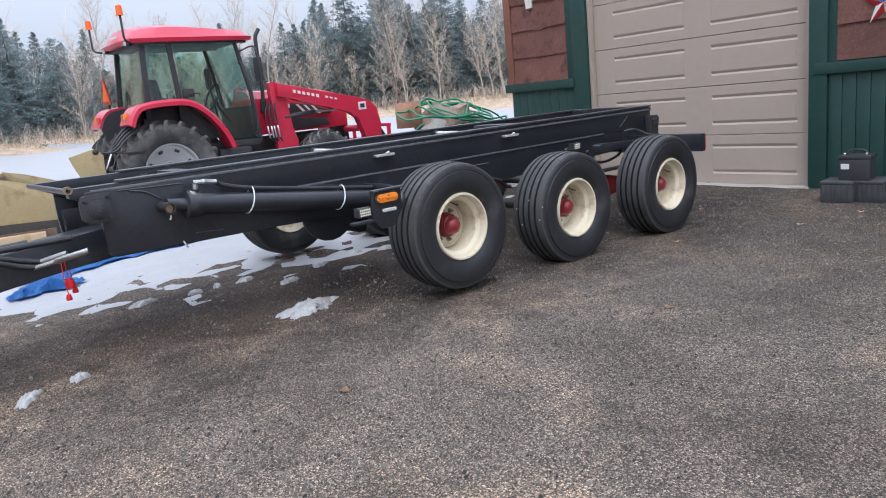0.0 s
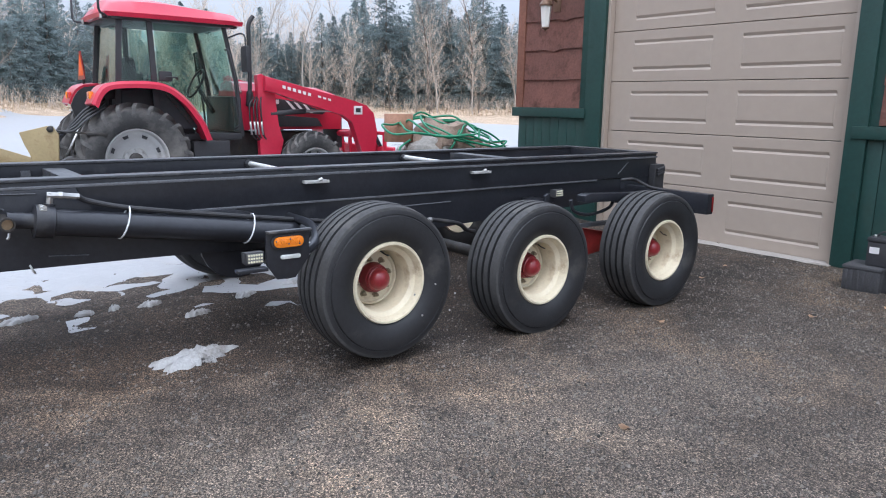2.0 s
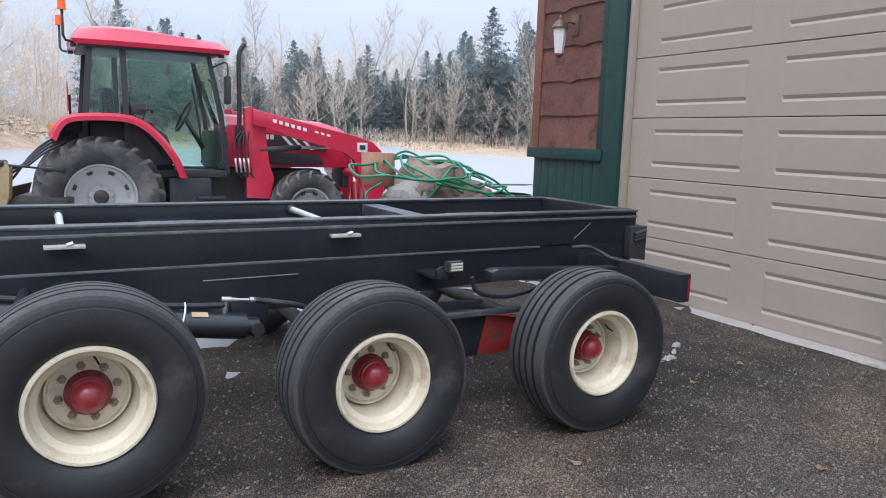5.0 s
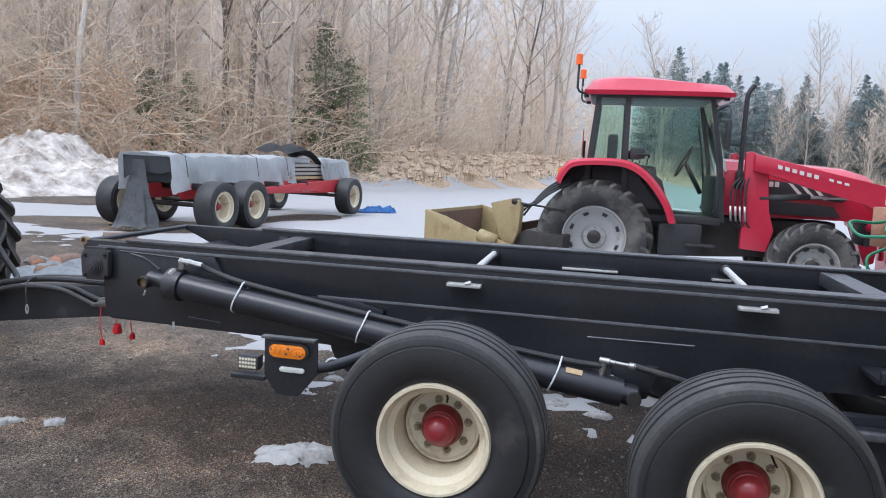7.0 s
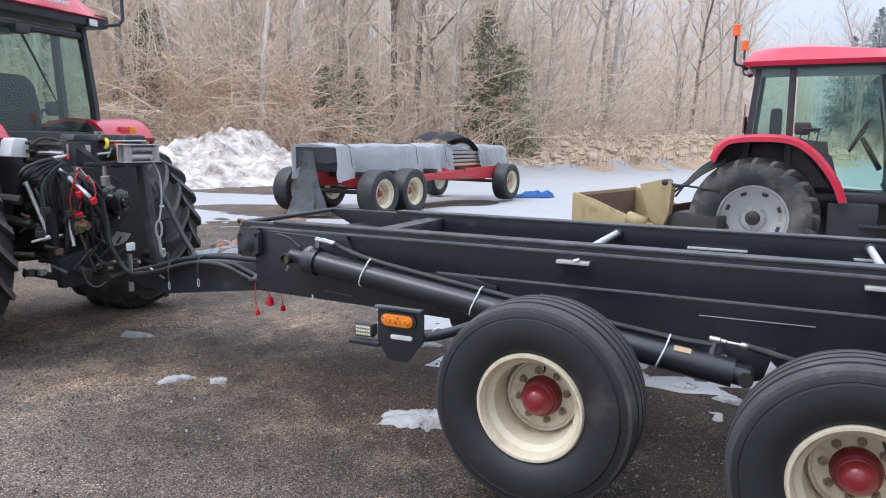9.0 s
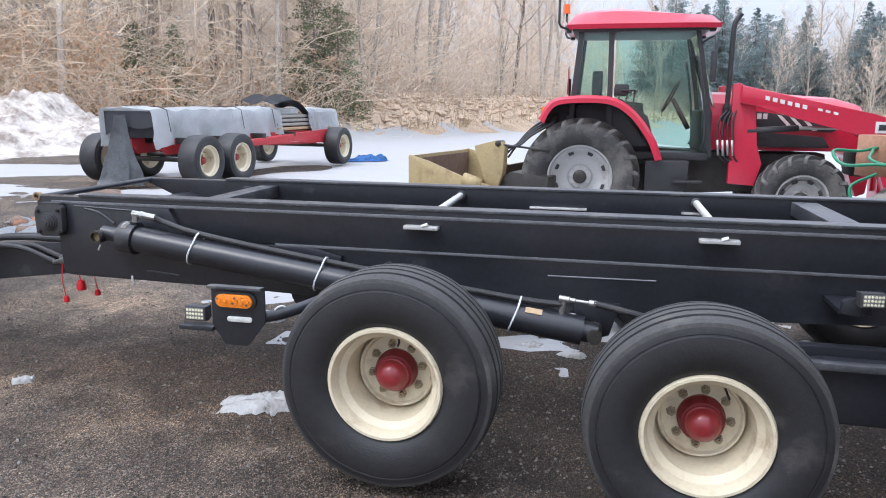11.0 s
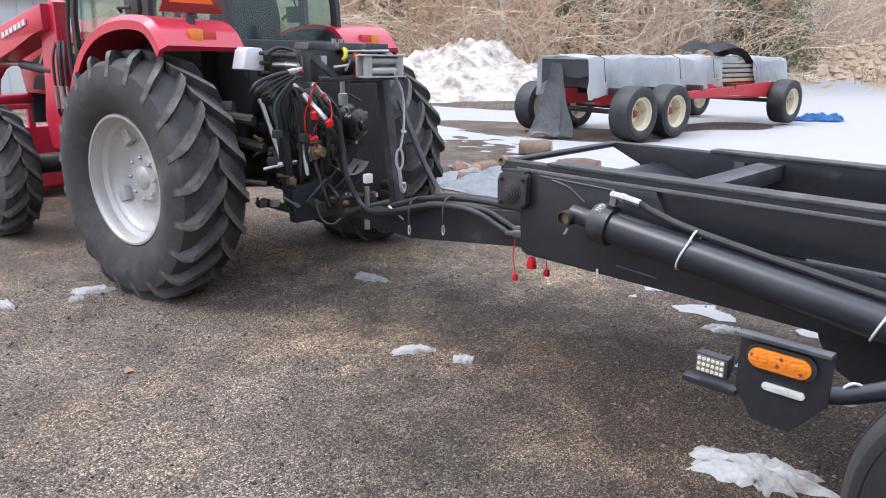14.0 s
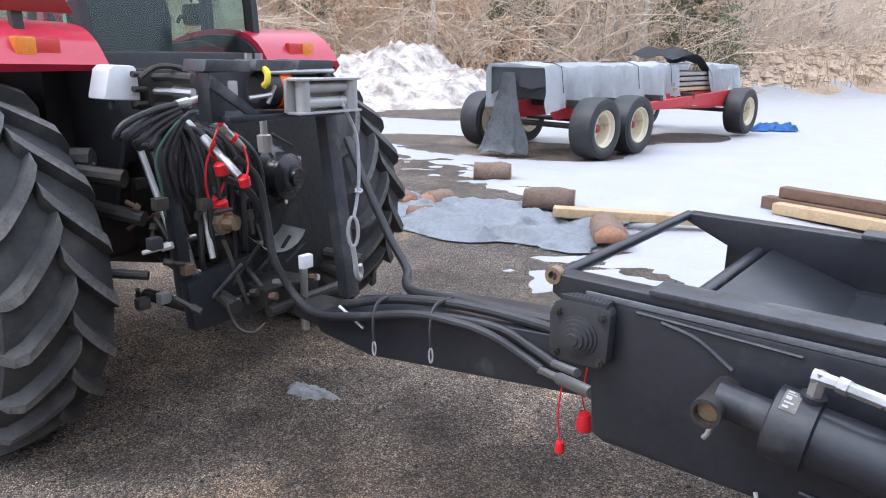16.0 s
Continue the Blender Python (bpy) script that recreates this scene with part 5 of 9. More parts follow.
line("hose", [(-3.6, 1.47, 1.05), (-3.45, 1.44, 0.85), (-3.3, 1.42, 0.65), (-3.16, 1.38, 0.53), (-3.05, 1.25, 0.52), (-2.85, 1.08, 0.57), (-2.55, 1.0, 0.62), (-2.2, 0.98, 0.64)], 0.019, HOSE)
line("hose", [(-3.1, 0.95, 0.5), (-2.85, 0.96, 0.575), (-2.55, 0.96, 0.62), (-2.25, 0.95, 0.63), (-2.0, 0.88, 0.64)], 0.017, HOSE)
bm = B()
tube(bm, [(-2.21, 0.897, 0.51), (-2.12, 0.84, 0.532)], 0.012, 10)
tube(bm, [(-2.12, 0.84, 0.532), (-2.11, 0.834, 0.535), (-2.105, 0.831, 0.536), (-1.96, 0.74, 0.572)], [0.014, 0.014, 0.018, 0.017], 12)
tube(bm, [(-2.18, 0.915, 0.535), (-2.05, 0.83, 0.57)], 0.013, 10)
tp("coupler", bm, STEEL, "zinc quick coupler on the hose end")
for x0, y0, z0, z1, rr in ((-2.09, 0.82, 0.535, 0.328, 0.016), (-2.055, 0.9, 0.56, 0.388, 0.026), (-2.02, 0.98, 0.56, 0.33, 0.017)):
    bm = B()
    tube(bm, curve([(x0, y0, z0), (x0 - 0.004, y0 - 0.008, (z0 + z1) / 2), (x0 + 0.004, y0, z1 + rr)]), 0.0025, 6)
    tp("cap_cord", bm, RED_PLASTIC)
    bm = B()
    tube(bm, [(x0 + 0.004, y0, z1 + rr), (x0 + 0.004, y0, z1 - rr * 0.5), (x0 + 0.004, y0, z1 - rr)], [rr * 0.7, rr, rr * 0.9], 14)
    tp("dust_cap", bm, RED_PLASTIC, "red plastic dust cap on a cord")
for x in (-2.88, -2.62):
    bm = B()
    z = np.interp(x, [-3, -2.6], [0.53, 0.6])
    tube(bm, curve([(x, 1.02, z + 0.02), (x, 0.96, z + 0.028), (x, 0.895, z + 0.018), (x + 0.01, 0.862, z - 0.04), (x + 0.015, 0.86, z - 0.11)]), 0.006, 6)
    tp("strap", bm, TRACTOR_BLACK)
    bm = B()
    tube(bm, [(x + 0.015 + 0.008 * math.sin(a), 0.86, z - 0.14 + 0.026 * math.cos(a)) for a in np.linspace(0, 6.28, 15)], 0.003, 6)
    tp("hook", bm, BARE)
bm = B()
tube(bm, [(-3.1, 0.92, 0.5), (-2.98, 0.925, 0.44)], 0.006, 8)
tp("lynch_pin", bm, BARE)
bm = B()
tube(bm, curve([(-1.5, 0.59, 0.545), (-1.49, 0.58, 0.52), (-1.48, 0.585, 0.505)]), 0.005, 6)
tp("hook", bm, BARE)

# ---- tractors ----
def lug_carcass(bm, r, w, bead, depth):
    """A farm tyre's rounded carcass."""
    hw, rc = w / 2, r - depth
    side = [(hw * 0.62, bead), (hw * 0.86, bead + (rc - bead) * 0.14), (hw * 1.0, bead + (rc - bead) * 0.45), (hw * 0.99, bead + (rc - bead) * 0.66),
            (hw * 0.9, bead + (rc - bead) * 0.88), (hw * 0.72, rc - 0.012), (hw * 0.35, rc)]
    return lathe(bm, side + [(-a, q) for a, q in side[::-1]], 72, AX, closed=True)


def lug_mesh(r, w, bead, depth, s, lean):
    """One long curved lug on the side s of the tread."""
    hw, rc = w / 2, r - depth
    bm = B()

    def radius(a):
        u = abs(a) / hw
        return np.interp(u, [0, 0.35, 0.72, 0.9, 0.99, 1.0], [rc, rc, rc - 0.012, bead + (rc - bead) * 0.88, bead + (rc - bead) * 0.66, bead + (rc - bead) * 0.5])

    n, rows = 9, []
    for i in range(n):
        t = i / (n - 1)
        a = s * hw * (-0.06 + 1.05 * t)
        th = lean * 0.36 * t ** 0.8 * (0.775 / r) ** 0.3
        base = radius(a) - 0.008
        fall = smooth_step(0.72, 1.0, t)
        top = (r - 0.016 * t * t) * (1 - fall) + (radius(a) + 0.012) * fall
        wid = (0.027 + 0.01 * (1 - t)) / r
        rows.append([bm.verts.new((rad * math.sin(th + dth), a, rad * math.cos(th + dth))) for rad, dth in ((base, -wid * 1.4), (top, -wid * 0.75), (top, wid * 0.75), (base, wid * 1.4))])
    for p, q in zip(rows, rows[1:]):
        for j in range(3):
            bm.faces.new((p[j], p[j + 1], q[j + 1], q[j])).material_index = 1 if j == 1 else 0
    bm.faces.new(rows[0])
    bm.faces.new(rows[-1][::-1])
    bmesh.ops.recalc_face_normals(bm, faces=bm.faces)
    me = bpy.data.meshes.new("lug")
    bm.to_mesh(me)
    bm.free()
    return me


def farm_wheel(parent, x, y, r, w, rim, lugs, rim_mat, flip, style, tyre_mat):
    """A lugged wheel. The dish opens towards -y, or towards +y with flip."""
    hw = w / 2
    bm = B()
    s = hw * 0.66
    disc = 0.02 if style == "deep" else s * 0.25
    prof = [(s + 0.004, rim + 0.024), (s + 0.02, rim + 0.016), (s + 0.02, rim + 0.002), (s, rim - 0.01), (s - 0.05, rim - 0.016), (s - 0.07, rim - 0.045), (disc + 0.04, rim - 0.05),
            (disc + 0.02, rim - 0.07), (disc - 0.015, rim * 0.62), (disc - 0.01, rim * 0.42), (disc + 0.02, rim * 0.36), (disc + 0.022, 0.085), (disc + 0.022, 0.0)]
    back = [(-0.04, 0.0), (-0.05, rim * 0.7), (-0.04, rim - 0.06), (-s, rim - 0.01), (-s - 0.018, rim + 0.016), (-s + 0.02, rim - 0.004), (s - 0.02, rim - 0.004)]
    lathe(bm, prof + back, 64, AX, closed=True)
    wheel = part("wheel", bm, rim_mat, parent)
    wheel.matrix_basis = pose(x, y, r - 0.015, 0, 0, 180 if flip else 0)
    deep_lug = 0.036 if r < 0.6 else 0.05
    bm = B()
    lug_carcass(bm, r, w, rim + 0.006, deep_lug)
    tyre = part("tyre", bm, tyre_mat, parent)
    tyre.matrix_basis = wheel.matrix_basis
    lugm = [lug_mesh(r, w, rim + 0.006, deep_lug, s_, 1 if flip else -1) for s_ in (-1, 1)]
    for me in lugm:
        me.materials.append(tyre_mat)
        me.materials.append(LUG_WORN)
    for k in range(2 * lugs):
        lug = new("lug", lugm[k % 2])
        lug.parent = tyre
        lug.matrix_basis = pose(0, 0, 0, 0, 180 * k / lugs, 0)
    bm = B()
    hub_out = 0.022 if style == "deep" else 0.06
    lathe(bm, [(disc + 0.015, 0.0), (disc + 0.015, 0.08), (disc + hub_out, 0.075), (disc + hub_out + 0.015, 0.05), (disc + hub_out + 0.02, 0.0)], 24, AX)
    part("hub", bm, DARK_IRON if style != "deep" else rim_mat, wheel)
    for k in range(8):
        a = 2 * math.pi * k / 8
        bm = B()
        m = Matrix.Translation((rim * 0.34 * math.cos(a), 0, rim * 0.34 * math.sin(a))) @ AX
        lathe(bm, [(disc + 0.0, 0.0), (disc + 0.0, 0.014), (disc + 0.032, 0.014), (disc + 0.04, 0.007), (disc + 0.04, 0)], 6, m)
        part("lug_nut", bm, STEEL, wheel)
    if style == "deep":
        for k in range(4):
            a = 2 * math.pi * k / 4 + 0.5
            bm = B()
            m = pose(rim * 0.74 * math.cos(a), -disc - 0.02, rim * 0.74 * math.sin(a), 0, -math.degrees(a), 0)
            plate(bm, [(-0.045, -0.05), (0.05, -0.03), (0.05, 0.03), (-0.045, 0.05)], -0.012, 0.03, "y", 0.008, m)
            part("rim_lug", bm, rim_mat, wheel)
    else:
        for k in range(8):
            a = 2 * math.pi * k / 8 + 0.39
            bm = B()
            m = pose(rim * 0.8 * math.cos(a), -disc - 0.045, rim * 0.8 * math.sin(a), 0, -math.degrees(a), 0)
            plate(bm, [(-0.018, -0.028), (0.018, -0.034), (0.018, 0.034), (-0.018, 0.028)], -0.004, 0.01, "y", 0.003, m)
            part("rim_slot", bm, TRACTOR_BLACK, wheel)
    return wheel


def panel_quad(bm, pts, thick):
    """A flat pane or panel through four or more points, given round its edge."""
    pts = [Vector(p) for p in pts]
    n = (pts[1] - pts[0]).cross(pts[2] - pts[0]).normalized() * thick
    a = [bm.verts.new(p) for p in pts]
    b = [bm.verts.new(p + n) for p in pts]
    k = len(pts)
    bm.faces.new(a)
    bm.faces.new(b[::-1])
    for i in range(k):
        bm.faces.new((a[i], b[i], b[(i + 1) % k], a[(i + 1) % k]))
    bmesh.ops.recalc_face_normals(bm, faces=bm.faces)
    return bm


def tractor(m, rear_r, front_r, label, deep, tyre_mat, rim_rear, half=0.88, extra=0.0, fend=0.86, lamp_y=0.58, ck=1.0, gauge=0.62):
    T = thing("tractor", m, label, "tractor", "red tractors")
    dz = rear_r - 0.67            # taller tyres lift the axle, the cab less so
    cz = dz * 0.55 + extra
    rim_mat = SILVER_RIM
    for s in (-1, 1):
        farm_wheel(T, 0, s * (half - 0.225), rear_r, 0.45, rim_rear, 21, rim_mat, s > 0, "deep" if deep else "disc", tyre_mat)
        farm_wheel(T, 2.37, s * gauge, front_r, 0.31, front_r * 0.52, 17, rim_mat, s > 0, "disc", tyre_mat)

    def P(name, bm, material, label="", lift=cz):
        if lift:
            bmesh.ops.translate(bm, vec=(0, 0, lift), verts=bm.verts)
        return part(name, bm, material, T, label)

    # driveline
    bm = B()
    plate(bm, [(-0.32, 0.5), (-0.32, 0.98), (0.3, 1.02), (1.3, 0.95), (2.7, 0.95), (2.75, 0.55), (1.3, 0.46), (0.3, 0.42)], -0.2, 0.2, "y", 0.03)
    P("driveline", bm, DARK_IRON)
    bm = B()
    tube(bm, [(0, -half + 0.2, rear_r - 0.015), (0, half - 0.2, rear_r - 0.015)], 0.12, 16)
    P("rear_axle", bm, DARK_IRON, lift=0)
    bm = B()
    tube(bm, [(2.37, -0.6, front_r), (2.37, 0.6, front_r)], 0.085, 12)
    P("front_axle", bm, DARK_IRON, lift=0)
    bm = B()
    box(bm, 0.72, 1.2, -0.62, -0.34, 0.5, 0.86, 0.03)
    P("fuel_tank", bm, TRACTOR_BLACK)
    bm = B()
    box(bm, 0.72, 1.3, 0.34, 0.62, 0.5, 0.86, 0.03)
    P("fuel_tank", bm, TRACTOR_BLACK)
    for s in (-1, 1):
        for z in (0.4, 0.62):
            bm = B()
            box(bm, 1.02, 1.34, min(s * 0.56, s * 0.72), max(s * 0.56, s * 0.72), z, z + 0.025, 0.005)
            P("step", bm, TRACTOR_BLACK)
    # hood
    bm = B()
    prof = [(-0.3, 0.98), (-0.33, 1.3), (-0.3, 1.5), (-0.2, 1.6), (0, 1.63), (0.2, 1.6), (0.3, 1.5), (0.33, 1.3), (0.3, 0.98)]
    rows = []
    for x, k, sl in ((1.42, 1.0, 0.0), (2.1, 0.99, -0.02), (2.75, 0.95, -0.09), (3.0, 0.86, -0.2), (3.06, 0.8, -0.32)):
        rows.append([bm.verts.new((x, y * k, 0.98 + (z - 0.98) * (1 + sl))) for y, z in prof])
    for a, b in zip(rows, rows[1:]):
        for i in range(len(prof) - 1):
            bm.faces.new((a[i], a[i + 1], b[i + 1], b[i]))
        bm.faces.new((a[-1], a[0], b[0], b[-1]))
    bm.faces.new(rows[0])
    bm.faces.new(rows[-1][::-1])
    bmesh.ops.recalc_face_normals(bm, faces=bm.faces)
    P("hood", bm, TRACTOR_RED)
    for s in (-1, 1):
        y0, y1 = (0.318, 0.34) if s > 0 else (-0.34, -0.318)
        bm = B()
        plate(bm, [(1.75, 1.02), (1.72, 1.2), (2.62, 1.14), (2.7, 1.02)], y0, y1, "y", 0.006)
        P("side_grille", bm, TRACTOR_BLACK)
        bm = B()
        plate(bm, [(1.7, 1.26), (1.7, 1.44), (2.35, 1.36), (2.75, 1.22), (2.7, 1.19)], y0, y1, "y", 0.006)
        P("side_decal", bm, TRACTOR_BLACK, "black decal panel on the hood")
        for k in range(3):
            x = 2.12 + 0.13 * k
            bm = B()
            plate(bm, [(x, 1.38 - 0.02 * k), (x + 0.05, 1.37 - 0.02 * k), (x + 0.17, 1.25 - 0.02 * k), (x + 0.12, 1.25 - 0.02 * k)], y0 - 0.004 if s < 0 else y1, y0 if s < 0 else y1 + 0.004, "y")
            P("decal_stripe", bm, FLAG_WHITE)
        for k in range(5):
            x = 1.73 + 0.062 * k
            bm = B()
            box(bm, x, x + 0.045, y0 - 0.004 if s < 0 else y1, y0 if s < 0 else y1 + 0.004, 1.33, 1.39)
            P("decal_bar", bm, FLAG_WHITE)
    bm = B()
    box(bm, 3.0, 3.09, -0.22, 0.22, 0.7, 1.24, 0.02)
    P("front_grille", bm, TRACTOR_BLACK)
    for s in (-1, 1):
        bm = B()
        box(bm, 3.03, 3.1, s * 0.13 - 0.07, s * 0.13 + 0.07, 1.06, 1.16, 0.015)
        P("headlight", bm, CLEAR_LENS)
    # fenders
    arch = [(-0.47, 1.30), (-0.4, 1.44), (-0.28, 1.53), (0.05, 1.56), (0.35, 1.53), (0.58, 1.38), (0.78, 1.12), (0.88, 0.88)]
    if deep:
        arch = [(-0.37, 1.39), (-0.29, 1.49), (-0.17, 1.545), (0.08, 1.55), (0.34, 1.49), (0.55, 1.35), (0.71, 1.12), (0.79, 0.9)]
    ac = [Vector((x, 0, z)) for x, z in arch]
    ac = [(v.x, v.z) for v in curve(ac, 4)]
    for s in (-1, 1):
        ya, yb = s * 0.44, s * fend
        bm = B()
        rows = []
        for x, z in ac:
            c = Vector((0.12, 0, 0.8))
            d = (Vector((x, 0, z)) - c).normalized()
            rows.append([bm.verts.new((x + d.x * o, y, z + d.z * o)) for y, o in ((ya, 0.0), (yb - s * 0.04, 0.012), (yb, -0.02), (yb, -0.07), (yb - s * 0.02, -0.07), (yb - s * 0.03, -0.028), (ya, -0.028))])
        for a, b in zip(rows, rows[1:]):
            for i in range(7):
                bm.faces.new((a[i], a[(i + 1) % 7], b[(i + 1) % 7], b[i]))
        bm.faces.new(rows[0])
        bm.faces.new(rows[-1][::-1])
        bmesh.ops.recalc_face_normals(bm, faces=bm.faces)
        fender = P("fender", bm, TRACTOR_RED)
        # inner wheel-arch wall
        bm = B()
        inner = [(x * 0.96, z - 0.03) for x, z in ac] + [(0.7, 0.8), (-0.3, 0.8), (-0.4, 1.1)]
        plate(bm, inner, min(ya, ya - s * 0.02), max(ya, ya - s * 0.02), "y")
        P("wheel_arch", bm, TRACTOR_BLACK)
        bm = B()
        xr = arch[1][0]
        box(bm, xr - 0.055, xr - 0.02, s * lamp_y - 0.085, s * lamp_y + 0.085, arch[1][1] - 0.085, arch[1][1] + 0.0, 0.01)
        lamp = P("tail_light", bm, RED_LENS)
        bm = B()
        box(bm, xr - 0.062, xr - 0.018, s * lamp_y + (0.01 if s > 0 else -0.09), s * lamp_y + (0.09 if s > 0 else -0.01), arch[1][1] - 0.088, arch[1][1] + 0.003, 0.01)
        bmesh.ops.translate(bm, vec=(0, 0, cz), verts=bm.verts)
        part("indicator", bm, AMBER, lamp, "amber half of the tail light")
    # cab
    hb, ht = 0.6 * ck, 0.56 * ck
    hr, xr, yr = (0.47, -0.07, -0.05) if deep else (hb - 0.04, 0.0, 0.0)     # the hitched tractor's cab narrows towards its rear window
    A = {"rb": (-0.16 + xr, hr, 1.02), "rt": (-0.05 + xr, hr - 0.02, 2.3), "bb": (0.3, hb, 0.95), "bt": (0.28, ht, 2.3), "fb": (1.42, hb - 0.1, 0.9), "ft": (1.2, ht - 0.03, 2.3)}
    for s in (-1, 1):
        for lo, hi, w in (("rb", "rt", 0.05), ("bb", "bt", 0.05), ("fb", "ft", 0.04)):
            p, q = Vector(A[lo]), Vector(A[hi])
            p.y, q.y = p.y * s, q.y * s
            if lo == "rb":
                p.y, q.y = p.y + yr, q.y + yr
            bm = B()
            u = Vector((w * 0.6, 0, 0))
            v = Vector((0, -s * w * 0.8, 0))
            c0 = [p - u, p + u, p + u + v, p - u + v]
            mid = (p + q) / 2 + Vector((0.03 if lo == "fb" else 0, s * 0.03, 0))
            c1 = [mid - u, mid + u, mid + u + v, mid - u + v]
            c2 = [q - u, q + u, q + u + v, q - u + v]
            rr = [[bm.verts.new(x) for x in c] for c in (c0, c1, c2)]
            for a, b in zip(rr, rr[1:]):
                for i in range(4):
                    bm.faces.new((a[i], a[(i + 1) % 4], b[(i + 1) % 4], b[i]))
            bm.faces.new(rr[0])
            bm.faces.new(rr[-1][::-1])
            bmesh.ops.recalc_face_normals(bm, faces=bm.faces)
            P("cab_pillar", bm, TRACTOR_BLACK)
        # door and quarter panes
        def pane(keys, inset=0.012):
            bm = B()
            panel_quad(bm, [(x, s * (y - inset) + (yr if x < 0 else 0), z) for x, y, z in keys], 0.005)
            ob = P("cab_pane", bm, CAB_GLASS, "tinted green cab glass")
            ob.visible_shadow = False
            return ob
        pane([(0.35, hb, 1.5), (0.75, hb - 0.02, 1.0), (1.38, hb - 0.09, 0.95), (1.18, ht - 0.02, 2.26), (0.33, ht, 2.26)])
        pane([(-0.1 + xr, hr + 0.01, 1.5), (0.25, hb, 1.5), (0.25, ht, 2.26), (-0.02 + xr, hr, 2.26)])
        bm = B()
        plate(bm, [(0.33, 1.0), (0.3, 1.52), (0.42, 1.54), (0.72, 1.35), (0.82, 1.02)], min(s * (hb - 0.05), s * (hb - 0.03)), max(s * (hb - 0.05), s * (hb - 0.03)), "y", 0.006)
        P("cab_side_panel", bm, TRACTOR_BLACK)
        bm = B()
        tube(bm, [(0.42, s * (hb + 0.01), 1.6), (0.42, s * (hb + 0.03), 1.63), (0.56, s * (hb + 0.03), 1.63), (0.56, s * (hb + 0.01), 1.6)], 0.012, 8)
        P("door_handle", bm, TRACTOR_BLACK)
        bm = B()
        box(bm, 0.34, 0.5, min(s * (hb - 0.01), s * (hb + 0.03)), max(s * (hb - 0.01), s * (hb + 0.03)), 1.58, 1.7, 0.02)
        P("door_latch", bm, TRACTOR_BLACK)
        bm = B()
        tube(bm, curve([(1.3, s * 0.55, 1.0), (1.33, s * 0.64, 1.1), (1.3, s * 0.66, 1.5), (1.22, s * 0.63, 1.95), (1.2, s * 0.56, 2.0)]), 0.014, 8)
        P("grab_rail", bm, TRACTOR_BLACK)
        # mirror
        bm = B()
        tube(bm, curve([(1.25, s * 0.55, 2.15), (1.35, s * 0.7, 2.2), (1.36, s * 0.82, 2.15), (1.35, s * 0.85, 2.0)]), 0.011, 8)
        mir = P("mirror_arm", bm, TRACTOR_BLACK)
        bm = B()
        box(bm, 1.32, 1.37, s * 0.85 - 0.09, s * 0.85 + 0.09, 1.72, 2.04, 0.02)
        bmesh.ops.translate(bm, vec=(0, 0, cz), verts=bm.verts)
        part("mirror", bm, TRACTOR_BLACK, mir)
    for name, keys in (("windscreen", [(1.43, -0.5 * ck, 1.45), (1.43, 0.5 * ck, 1.45), (1.21, 0.52 * ck, 2.26), (1.21, -0.52 * ck, 2.26)]), ("rear_window", [(-0.13 + xr, 0.03 - hr + yr, 1.38), (-0.13 + xr, hr - 0.03 + yr, 1.38), (-0.05 + xr, hr - 0.05 + yr, 2.24), (-0.05 + xr, 0.05 - hr + yr, 2.24)])):
        bm = B()
        panel_quad(bm, keys, 0.005)
        ob = P(name, bm, CAB_GLASS, "tinted green cab glass")
        ob.visible_shadow = False
    bm = B()
    box(bm, -0.15, 1.4, -0.52 * ck, 0.52 * ck, 0.86, 0.95, 0.02)
    P("cab_floor", bm, TRACTOR_BLACK)
    bm = B()
    box(bm, -0.2 + xr, -0.12 + xr, -hr + yr, hr + yr, 0.98, 1.44 if deep else 1.36, 0.02)
    P("cab_back", bm, TRACTOR_BLACK)
    if deep:
        # black rubber seal round the rear window, wiper and its motor
        for q0, q1, w in (((-0.225, -0.46, 1.42), (-0.225, 0.36, 1.42), 0.022), ((-0.14, -0.44, 2.2), (-0.14, 0.34, 2.2), 0.03)):
            bm = B()
            tube(bm, [q0, q1], w, 8)
            P("window_seal", bm, TRACTOR_BLACK)
        bm = B()
        tube(bm, [(-0.16, 0.12, 2.17), (-0.19, 0.02, 1.95), (-0.215, -0.12, 1.66)], [0.012, 0.008, 0.005], 6)
        P("wiper", bm, TRACTOR_BLACK)
        bm = B()
        box(bm, -0.2, -0.13, 0.06, 0.18, 2.14, 2.21, 0.012)
        P("wiper_motor", bm, TRACTOR_BLACK)
    bm = B()
    box(bm, 1.3, 1.42, -0.5 * ck, 0.5 * ck, 0.95, 1.42, 0.03)
    P("dashboard", bm, TRACTOR_BLACK)
    bm = B()
    plate(bm, [(-0.08, 1.0), (-0.08, 1.5), (0.1, 1.56), (0.7, 1.5), (0.78, 1.0)], 0.36 * ck, 0.5 * ck, "y", 0.02)
    P("side_console", bm, TRACTOR_BLACK)
    bm = B()
    plate(bm, [(-0.08, 1.0), (-0.08, 1.46), (0.1, 1.5), (0.5, 1.46), (0.55, 1.0)], -0.5 * ck, -0.36 * ck, "y", 0.02)
    P("side_console", bm, TRACTOR_BLACK)
    for k in range(3):
        bm = B()
        tube(bm, [(0.4 + 0.09 * k, 0.43 * ck, 1.5), (0.42 + 0.09 * k, 0.42 * ck, 1.68 - 0.03 * k), (0.42 + 0.09 * k, 0.42 * ck, 1.72 - 0.03 * k)], [0.008, 0.008, 0.018], 8)
        P("control_lever", bm, TRACTOR_BLACK)
    bm = B()
    box(bm, 0.12, 0.62, -0.25, 0.25, 1.28, 1.4, 0.045)
